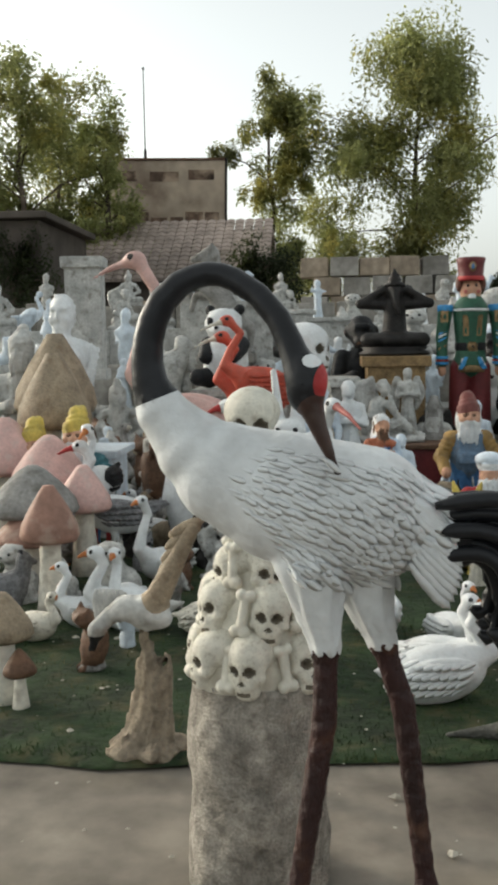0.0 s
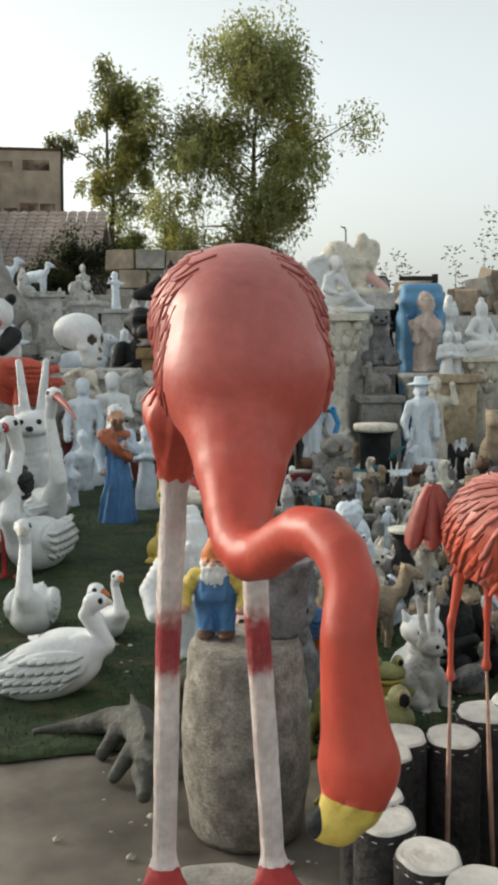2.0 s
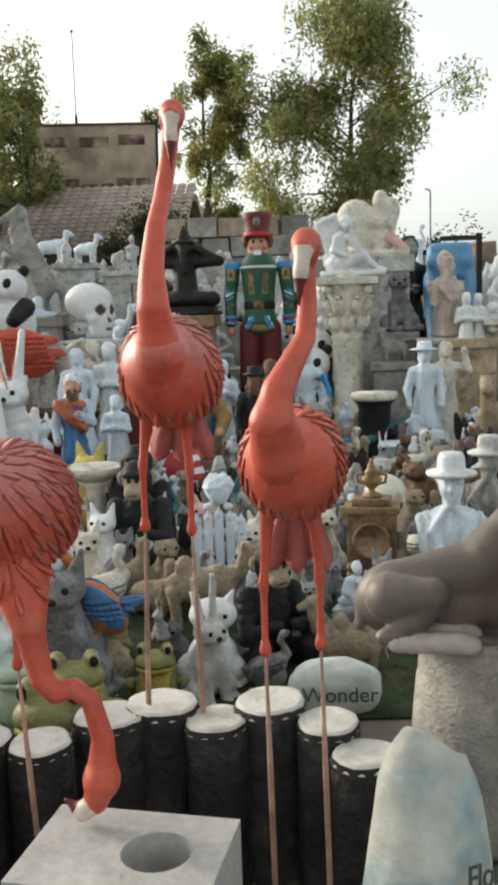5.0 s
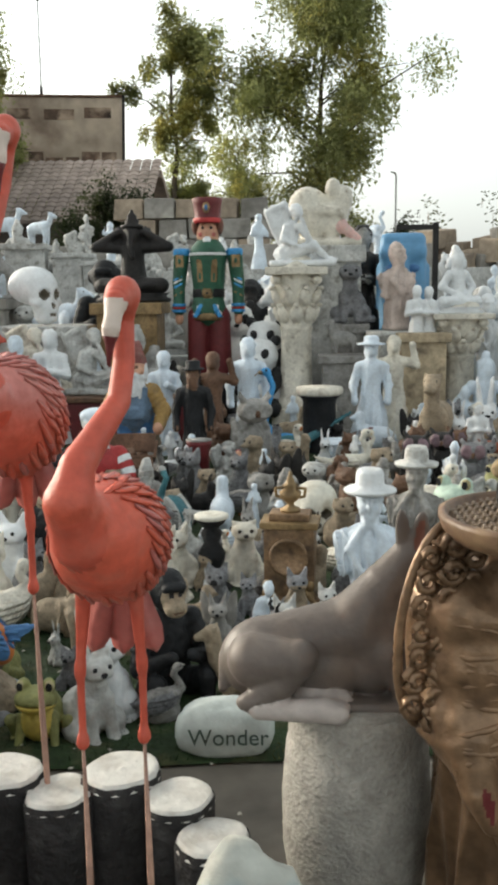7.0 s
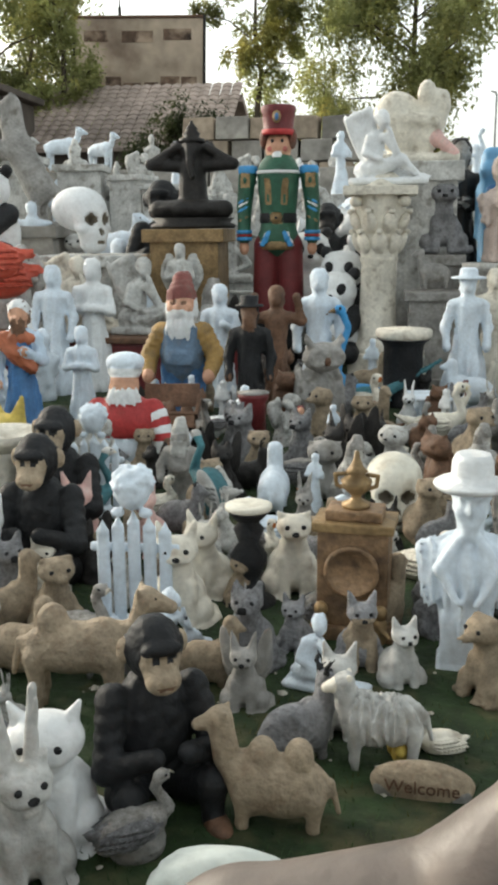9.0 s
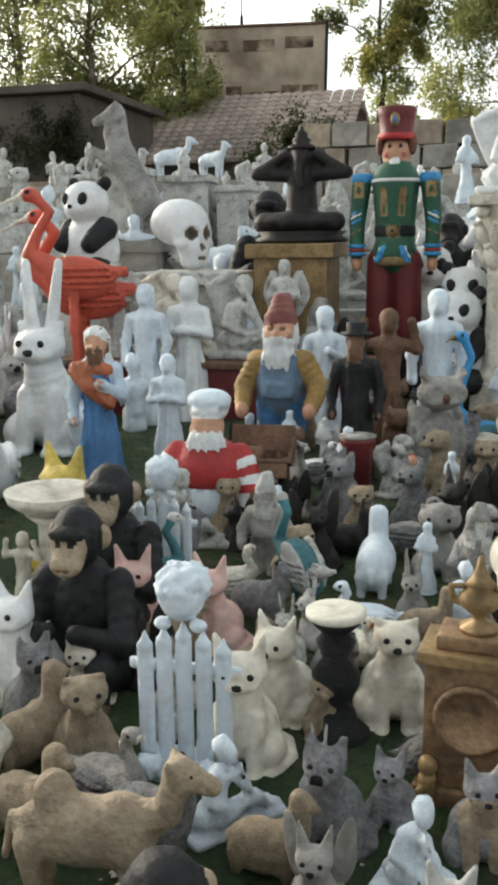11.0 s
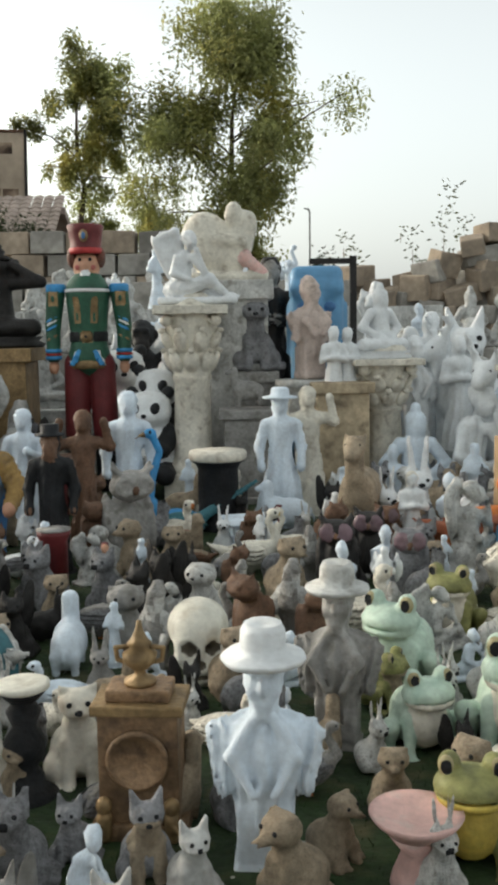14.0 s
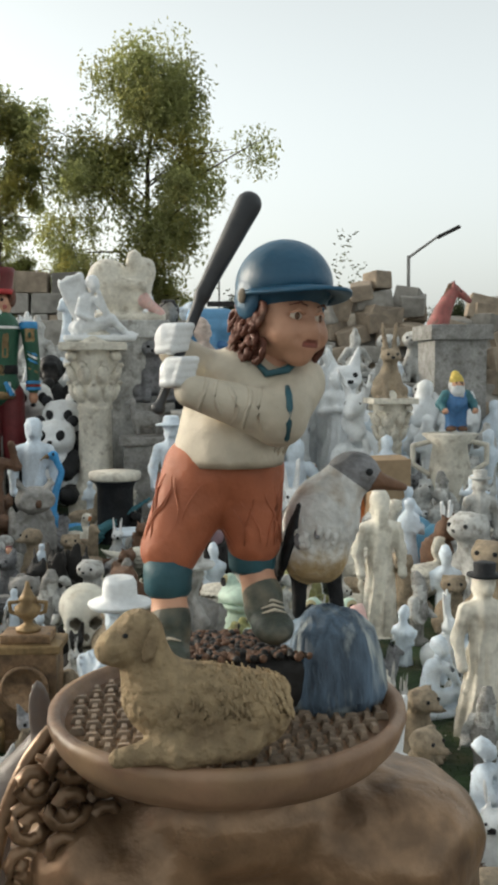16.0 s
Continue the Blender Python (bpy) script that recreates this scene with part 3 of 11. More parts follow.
def leaf_material(name, color):
    m = mat(name, color, 0.6, 0.35, 0.0, 2.2, 0.3, (color[0] * 1.6, color[1] * 1.3, color[2] * 0.9))
    n, l = m.node_tree.nodes, m.node_tree.links
    b = n["Principled BSDF"]
    thin, both = n.new("ShaderNodeBsdfTranslucent"), n.new("ShaderNodeMixShader")
    both.inputs[0].default_value = 0.6
    l.new(b.inputs["Base Color"].links[0].from_socket, thin.inputs["Color"])
    l.new(b.outputs[0], both.inputs[1]), l.new(thin.outputs[0], both.inputs[2])
    l.new(both.outputs[0], n["Material Output"].inputs["Surface"])
    return m


def tree(name, base, height, spread, crown_low, leaves, seed, color, label, lean=0.0, leaf=0.16):
    rng = random.Random(seed)
    ob = thing(name, label, "tree", Matrix.Translation(base))
    bark = mat("grey_brown_tree_bark", (0.11, 0.085, 0.065), 0.9, 0.3, 0.8, 6, 0.3)
    s = Sculpt(0.02)
    trunk = [(0, 0, 0)]
    for i in range(1, 9):
        t = i / 8
        trunk.append((lean * t + 0.25 * rng.uniform(-1, 1) * t, 0.25 * rng.uniform(-1, 1) * t, height * 0.92 * t))
    limbs, tips = [], []
    for i in range(26):
        t = rng.uniform(crown_low / height * 0.85, 0.97)
        k = min(int(t * 8), 7)
        p = np.array(trunk[k]) + (np.array(trunk[k + 1]) - np.array(trunk[k])) * (t * 8 - k)
        a = rng.uniform(0, 6.28)
        shape = math.sin(math.pi * min(max((p[2] - crown_low * 0.8) / (height - crown_low * 0.8), 0.05), 0.97) ** 0.75)
        reach = spread * (0.3 + 0.7 * shape) * rng.uniform(0.55, 1.1)
        end = p + np.array((math.cos(a) * reach, math.sin(a) * reach * 0.8, reach * rng.uniform(0.15, 0.75)))
        limbs.append((p, end, 0.07 * (1.15 - t)))
        for j in range(5):
            u = rng.uniform(0.3, 1.05)
            tips.append(p + (end - p) * u + np.array([rng.gauss(0, 0.16 * spread) for _ in range(3)]) * (0.7, 0.7, 0.8))
    for j in range(10):
        tips.append(np.array(trunk[-1]) + np.array([rng.gauss(0, 0.12 * spread), rng.gauss(0, 0.12 * spread), rng.uniform(-0.5, 0.09 * height)]))
    v, f = [], []
    for i in range(8):
        vv, ff = limb_mesh(np.array(trunk[i], float), np.array(trunk[i + 1], float), 0.17 * (1 - i / 9), 0.17 * (1 - (i + 1) / 9), 8)
        f += [tuple(x + len(v) for x in c) for c in ff]
        v += list(vv)
    part("trunk", add_mesh("trunk", v, f, [bark]), ob)
    v, f = [], []
    for p, e, r in limbs:
        mid = (p + e) / 2 + np.array((0, 0, 0.12 * spread))
        for a, b, ra, rb in ((p, mid, r, r * 0.7), (mid, e, r * 0.7, r * 0.25)):
            vv, ff = limb_mesh(a, b, ra, rb, 6)
            f += [tuple(x + len(v) for x in c) for c in ff]
            v += list(vv)
    part("branchwork", add_mesh("branchwork", v, f, [bark]), ob)
    v, f = [], []
    per = leaves // len(tips)
    for c in tips:
        size = spread * rng.uniform(0.07, 0.18)
        for _ in range(int(per * rng.uniform(0.5, 1.5))):
            d = np.array([max(-1.7, min(1.7, rng.gauss(0, 0.9))) for _ in range(3)])
            p = c + d * size * (0.8, 0.8, 1.0)
            a, tilt = rng.uniform(0, 6.28), rng.uniform(-1.3, 0.4)
            ln, w = leaf * rng.uniform(0.6, 1.4), leaf * rng.uniform(0.16, 0.3)
            u = np.array((math.cos(a) * math.cos(tilt), math.sin(a) * math.cos(tilt), math.sin(tilt))) * ln
            s2 = np.array((-math.sin(a), math.cos(a), rng.uniform(-0.6, 0.6))) * w
            b = len(v)
            v += [p, p + u * 0.5 + s2, p + u, p + u * 0.5 - s2]
            f.append((b, b + 1, b + 2, b + 3))
    part("crown", add_mesh("crown", v, f, [leaf_material("leaf_" + name, color)], smooth=False), ob)
    return ob


def far_buildings():
    roofm = mat("old_roof_tiles", (0.36, 0.29, 0.25), 0.85, 0.3, 0.5, 3, 0.3)
    # house and shed walls: dark brown base, darker blotches scattered by noise
    wallm = mat("dark_mottled_wall", (0.12, 0.10, 0.085), 0.9, 0.3, 0.4, 2, 0.4, (0.07, 0.06, 0.05))
    house = thing("tiled_house", "long low house with weathered clay tile roof", "house", pose(-9.9, 25.5, 0))
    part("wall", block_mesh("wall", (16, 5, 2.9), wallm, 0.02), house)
    v, f = [], []
    for i in range(14):
        y0, z0 = -2.9 + 0.21 * i, 2.85 + 0.125 * i
        for k in range(64):
            x0 = -8.2 + 16.4 * k / 64
            b = len(v)
            w = 16.4 / 64 * 0.94
            v += [(x0, y0, z0), (x0 + w * 0.5, y0, z0 + 0.035), (x0 + w, y0, z0), (x0, y0 + 0.24, z0 + 0.11), (x0 + w * 0.5, y0 + 0.24, z0 + 0.145), (x0 + w, y0 + 0.24, z0 + 0.11),
                  (x0, y0, z0 - 0.06), (x0 + w, y0, z0 - 0.06)]
            f += [(b, b + 1, b + 4, b + 3), (b + 1, b + 2, b + 5, b + 4), (b + 6, b + 7, b + 2, b + 1, b)]
    roof = part("roof", add_mesh("roof", v, f, [roofm], smooth=False), house, "rows of faded clay roof tiles")
    part("back_slope", block_mesh("back_slope", (16.4, 3.0, 0.2), roofm, 0.02), house).matrix_basis = pose(0, 1.2, 3.6, -20)
    side = thing("dark_shed", "dark mottled shed wall behind the statues", "shed", pose(-10.6, 21.5, 0))
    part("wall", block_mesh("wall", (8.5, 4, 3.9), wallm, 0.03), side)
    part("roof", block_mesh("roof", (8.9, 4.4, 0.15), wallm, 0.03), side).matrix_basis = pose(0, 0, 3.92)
    boardm = mat("rusted_sign_panel", (0.66, 0.54, 0.42), 0.8, 0.25, 0.3, 2.2, 0.35, (0.10, 0.055, 0.04))
    board = thing("billboard", "old billboard with peeling sepia panel", "billboard", pose(-5.26, 29.3, 0, 0, 0, 2))
    part("panel", block_mesh("panel", (3.74, 0.12, 2.42), boardm, 0.02), board).matrix_basis = pose(0, 0, 4.5, 0, 1.2)
    for x in (-1.88, 1.88):
        part("edge_rail", block_mesh("edge_rail", (0.07, 0.16, 2.5), BRONZE, 0.01), board).matrix_basis = pose(x, -0.03, 4.46, 0, 1.2)
    for z in (4.46, 6.93):
        part("cross_rail", block_mesh("cross_rail", (3.8, 0.16, 0.06), BROWN, 0.01), board).matrix_basis = pose(0, -0.03, z, 0, 1.2)
    for x in (-1.3, 1.3):
        part("post", block_mesh("post", (0.18, 0.18, 4.6), BRONZE, 0.01), board).matrix_basis = pose(x, 0.15, 0)
    rng = random.Random(2)
    for k, (x, w) in enumerate(((-1.35, 0.5), (-0.75, 0.45), (-0.2, 0.5), (0.35, 0.4), (0.9, 0.55), (1.45, 0.45))):
        part("figure_panel", block_mesh("figure_panel", (w, 0.02, 0.5 + 0.2 * rng.random()), mat("dark_sepia_print", (0.13, 0.085, 0.06), 0.8, 0.5, 0.3, 5, 0.5, (0.42, 0.32, 0.24)), 0.004), board).matrix_basis = pose(x, -0.065, 4.68, 0, 1.2)
    for k, (x, w) in enumerate(((-1.2, 0.7), (0.0, 0.9), (1.15, 0.8))):
        part("print_patch", block_mesh("print_patch", (w, 0.02, 0.3), mat("dark_sepia_print", (0.30, 0.22, 0.16)), 0.004), board).matrix_basis = pose(x, -0.066, 6.25 + 0.1 * rng.random(), 0, 1.2)
    mast = thing("antenna_mast", "thin steel antenna mast", "antenna", pose(-6.0, 30.2, 0))
    part("pole", lathe_mesh("pole", [(0.05, 0), (0.05, 7.4), (0.02, 7.5), (0.015, 9.9), (0.04, 9.92), (0.04, 9.99)], BRONZE, 8), mast)


def stone_stack(cx, cy, nx, nz, seed, tint, label):
    rng = random.Random(seed)
    for iz in range(nz):
        for ix in range(nx):
            if iz == nz - 1 and rng.random() < 0.25:
                continue
            w, h = rng.uniform(0.36, 0.44), 0.27
            me = block_mesh("stone_block", (w, rng.uniform(0.3, 0.4), h), tint, 0.012, 0.012)
            ob = new("stone_block", me)
            ob.matrix_basis = pose(cx + ix * 0.42 + rng.uniform(-0.02, 0.02) + (0.2 if iz % 2 else 0), cy + rng.uniform(-0.05, 0.05), iz * 0.278, 0, 0, rng.uniform(-4, 4))
            tagged(ob, label, "stone block", "stacked stone blocks")


ground()
turf()
far_buildings()
tree("tree", (-2.1, 31, 0), 9.75, 1.7, 3.2, 26000, 11, (0.36, 0.38, 0.16), "slender eucalyptus with gappy green crown", 0.2)
tree("tree", (2.5, 30.5, 0), 10.7, 3.3, 2.6, 60000, 7, (0.36, 0.38, 0.15), "broad full eucalyptus with dense green crown", 0.3)
tree("tree", (-0.3, 34, 0), 6.4, 2.0, 2.2, 12000, 5, (0.24, 0.26, 0.12), "small pale green tree behind the wall", 0.1)
tree("tree", (-12.4, 29, 0), 11.5, 3.4, 3.0, 34000, 13, (0.15, 0.17, 0.075), "tall dark green eucalyptus beside the shed", -0.2)
tree("tree", (-9.2, 31, 0), 9.6, 2.5, 3.2, 20000, 17, (0.15, 0.17, 0.075), "tall dark green eucalyptus beside the billboard", 0.2)
tree("shrub_tree", (-1.75, 17.8, 0), 3.2, 1.1, 0.7, 14000, 19, (0.05, 0.065, 0.03), "dark dense shrub behind the yard wall", 0.1, 0.09)
tree("shrub_tree", (-6.9, 19.5, 0), 3.5, 1.2, 0.6, 12000, 23, (0.035, 0.045, 0.02), "dark twiggy shrub beside the tiled house", 0.1, 0.09)
tree("tree", (-8.4, 24.6, 0), 8.8, 1.9, 2.6, 16000, 53, (0.13, 0.145, 0.065), "dark leafy tree behind the shed", 0.1)
tree("tree", (-6.3, 25.2, 0), 7.6, 1.5, 2.6, 11000, 57, (0.13, 0.145, 0.065), "dark slim tree behind the shed", 0.1)
tree("tree", (-8.9, 22.5, 0), 4.2, 1.3, 1.2, 9000, 59, (0.08, 0.09, 0.04), "dark low tree beside the billboard", 0.1, 0.12)

# ---- the birds along the path ----
def rock(name, c, r, m, seed, label, amp=0.16):
    rng = random.Random(seed)
    v, f = ball_mesh(22)
    out = []
    for p in v:
        k = 1 + amp * noise.noise(Vector(p) * 1.6 + Vector((seed, 0, 0))) + amp * 0.5 * noise.noise(Vector(p) * 4 + Vector((0, seed, 0)))
        q = np.array(p) * k * np.array(r)
        out.append((q[0], q[1], max(q[2] + r[2] * 0.75, 0.0)))
    ob = new(name, add_mesh(name, out, f, [m]))
    ob.matrix_basis = Matrix.Translation(c)
    return tagged(ob, label, "rock")


BLACKGLOSS = mat("glossy_black_neck_paint", (0.014, 0.015, 0.018), 0.3, 0.2, 0.2, 50, 0.06, (0.035, 0.035, 0.04), spec=0.3)


def crane():
    s = Sculpt(0.011, 3.6)
    s.path([(-0.700, 0, 1.108), (-0.655, 0, 1.056), (-0.612, 0, 1.022), (-0.535, 0, 0.990), (-0.415, 0, 0.966), (-0.335, 0, 0.945)], [0.036, 0.056, 0.074, 0.093, 0.094, 0.062], WHITE)
    s.path([(-0.703, 0, 1.117), (-0.717, 0, 1.150), (-0.721, 0, 1.180), (-0.719, 0, 1.212), (-0.711, 0, 1.240), (-0.697, 0, 1.266), (-0.672, 0, 1.290), (-0.652, 0, 1.299), (-0.632, -0.003, 1.303), (-0.612, -0.008, 1.301), (-0.594, -0.014, 1.294), (-0.560, -0.03, 1.271), (-0.533, -0.045, 1.239), (-0.516, -0.058, 1.205), (-0.503, -0.07, 1.168)],
           [0.030, 0.026, 0.023, 0.0215, 0.021, 0.020, 0.0185, 0.0175, 0.017, 0.0165, 0.0165, 0.0165, 0.017, 0.018, 0.021], BLACKGLOSS)
    s.ball((-0.497, -0.075, 1.150), (0.023, 0.024, 0.034), BLACKGLOSS, (0, 14, 0))
    s.ball((-0.483, -0.078, 1.152), (0.013, 0.019, 0.021), RED, (0, 14, 0))
    s.ball((-0.490, -0.076, 1.178), (0.010, 0.017, 0.007), WHITE, (0, 14, 0))
    s.path([(-0.492, -0.080, 1.130), (-0.478, -0.086, 1.09), (-0.453, -0.094, 1.030)], [0.0165, 0.0115, 0.003], BEAKDARK)
    for y, thigh, hock, knee, foot in ((-0.03, (-0.492, 0.900), (-0.472, 0.785), (-0.474, 0.673), (-0.520, 0.378)), (0.03, (-0.425, 0.885), (-0.390, 0.775), (-0.359, 0.675), (-0.322, 0.378))):
        s.limb((thigh[0], y, thigh[1]), (hock[0], y, hock[1]), 0.052, 0.021, WHITE, fold=(7, 0.002))
        s.path([(hock[0], y, hock[1] - 0.004), (knee[0], y, knee[1]), (foot[0], y, foot[1])], [0.0165, 0.0178, 0.0145], MAROONLEG, fold=(-9, 0.0007))
        for dx, dy in ((-0.07, -0.05), (0.0, -0.09), (0.07, -0.04)):
            s.limb((foot[0], y, foot[1] + 0.002), (foot[0] + dx, y + dy, foot[1] - 0.008), 0.011, 0.004, MAROONLEG)
    # black curling tail plumes, each one loose from the next
    for i in range(17):
        a = i / 16
        y0 = -0.065 + 0.12 * ((i * 5) % 17) / 16
        z0, reach, drop = 0.985 - 0.085 * a, 0.165 - 0.085 * a, 0.080 + 0.04 * math.sin(a * 3.0)
        line = []
        for k in range(11):
            t = k / 10
            line.append((-0.325 + 0.012 * a + reach * math.sin(min(t * 1.9, 1.9)), y0 * (1 + 0.3 * t), z0 + 0.022 * math.sin(t * 3) - drop * t * t - (0.02 * t if i % 2 else 0)))
        line.append((line[-1][0] - 0.014, line[-1][1], line[-1][2] - 0.006))
        line.append((line[-1][0] - 0.010, line[-1][1], line[-1][2] + 0.008))
        s.tube(line, 0.0115, BLACKGLOSS, 8)
    s.ball((-0.30, 0, 0.935), (0.055, 0.055, 0.045), BLACKGLOSS, (0, 30, 0))
    # overlapping feathers on both flanks, small on the shoulder and long at the wing's end
    rng = random.Random(5)
    for side in (-1, 1):
        for row in range(15):
            for k in range(19):
                u, t = row / 14, k / 18
                x = -0.605 + 0.285 * t + 0.01 * (row % 2)
                z = 1.072 - 0.165 * u - 0.20 * (x + 0.60) + rng.uniform(-0.004, 0.004)
                if x < -0.60 + 0.13 * abs(u - 0.35) or z < 0.862 or z > 1.08:
                    continue
                p, g = s.skin((x, side * 0.2, z), (0, -side, 0), 0.2)
                if p is None:
                    continue
                ln = 0.022 + 0.034 * t * (0.35 + 0.65 * u)
                s.feather(p, (1, 0, -0.28 - 0.5 * t - 0.25 * u), g, (ln * 1.15, ln * 0.40, 0.0011), WHITE, 0.05)
        for k in range(13):
            t = k / 12
            s.feather((-0.345 + 0.028 * math.sin(t * 2.6), side * (0.062 - 0.01 * t), 0.985 - 0.112 * t), (1, 0, -0.62 - 0.5 * t), (0.25, side, 0.1), (0.085, 0.02, 0.004), WHITE, 0.0)
    s.plate((-0.500, -0.0975, 1.152), (0.0042, 0.003, 0.0042), YELLOW)
    s.plate((-0.500, -0.0998, 1.152), (0.002, 0.0015, 0.002), BLACK)
    statue("crane_statue", s, "white and black crane statue preening on dark legs", "crane statue", pose(0, 1.02, 0))
    rock("boulder", (-0.43, 1.02, 0), (0.23, 0.16, 0.212), SPECK, 3, "grey rough rock under the crane's feet", 0.12)


BEAKDARK = mat("dark_brown_beak_paint", (0.055, 0.03, 0.024), 0.4, 0.2, 0.3, 50, 0.1)
MAROONLEG = mat("dark_maroon_leg_paint", (0.032, 0.011, 0.010), 0.5, 0.25, 0.7, 60, 0.12, (0.22, 0.1, 0.05), fold=30)
LEGWHITE = mat("scuffed_white_leg_paint", (0.68, 0.60, 0.57), 0.55, 0.15, 0.5, 70, 0.2, (0.5, 0.28, 0.24), fold=40, second=((0.36, 0.05, 0.055), 0.60, 0.63, 0.69, 0.73))
ROD = mat("pinkish_wood_rod", (0.42, 0.25, 0.19), 0.6, 0.2, 0.5, 60, 0.2, (0.2, 0.13, 0.1), fold=30)


def big_flamingo():
    s = Sculpt(0.011, 3.2)
    s.ball((0.436, 0.02, 1.165), (0.124, 0.19, 0.112), PLUME)
    s.ball((0.440, -0.06, 1.10), (0.118, 0.13, 0.115), PLUME)
    s.path([(0.434, -0.10, 1.06), (0.428, -0.16, 0.985), (0.423, -0.205, 0.935), (0.422, -0.235, 0.908), (0.432, -0.265, 0.896), (0.448, -0.29, 0.902), (0.464, -0.33, 0.925), (0.480, -0.365, 0.944), (0.498, -0.40, 0.948), (0.512, -0.43, 0.934), (0.519, -0.45, 0.905), (0.512, -0.465, 0.862), (0.514, -0.47, 0.815), (0.518, -0.475, 0.77), (0.521, -0.475, 0.745)],
           [0.088, 0.058, 0.042, 0.034, 0.030, 0.028, 0.027, 0.0265, 0.026, 0.0255, 0.026, 0.0265, 0.029, 0.033, 0.036], PLUME)
    s.ball((0.521, -0.475, 0.735), (0.036, 0.04, 0.042), PLUME, (0, 6, 0))
    s.path([(0.512, -0.485, 0.703), (0.500, -0.49, 0.688), (0.490, -0.49, 0.684)], [0.027, 0.020, 0.014], YELLOW)
    s.ball((0.478, -0.488, 0.690), (0.010, 0.013, 0.011), BLACK)
    for thigh, cuff, knee, foot in (((0.352, 0.10, 1.03), (0.342, 0.14, 0.945), (0.327, 0.14, 0.705), (0.311, 0.14, 0.262)), ((0.478, 0.10, 1.03), (0.462, 0.14, 0.90), (0.468, 0.14, 0.70), (0.493, 0.14, 0.258))):
        s.limb(thigh, cuff, 0.058, 0.027, PLUME, fold=(8, 0.002))
        s.path([cuff, knee, foot], [0.0215, 0.0205, 0.019], LEGWHITE, fold=(9, 0.0007))
        for dx, dy in ((-0.055, -0.06), (0.0, -0.09), (0.055, -0.06)):
            s.limb((foot[0], foot[1], foot[2] + 0.015), (foot[0] + dx, foot[1] + dy, foot[2] - 0.014), 0.019, 0.008, RED)
    rng = random.Random(15)
    for side in (-1, 1):
        for row in range(15):
            for k in range(13):
                z, y = 1.255 - 0.19 * row / 14 + rng.uniform(-0.005, 0.005), -0.10 + 0.27 * k / 12 + rng.uniform(-0.008, 0.008)
                p, g = s.skin((0.436 + side * 0.25, y, z), (-side, 0, 0), 0.25)
                if p is None or abs(p[0] - 0.436) < 0.05:
                    continue
                s.feather(p, (-0.15 * side, 0.6, -1 + rng.uniform(-0.3, 0.3)), g, (0.04, 0.010, 0.0016), PLUME, 0.06)
    statue("flamingo_statue", s, "large coral flamingo statue with lowered neck on white legs", "flamingo statue", pose(0, 1.14, 0))
    rock("boulder", (0.41, 1.28, 0), (0.225, 0.18, 0.143), CONCRETE, 5, "flat pale rock under the flamingo's feet", 0.1)


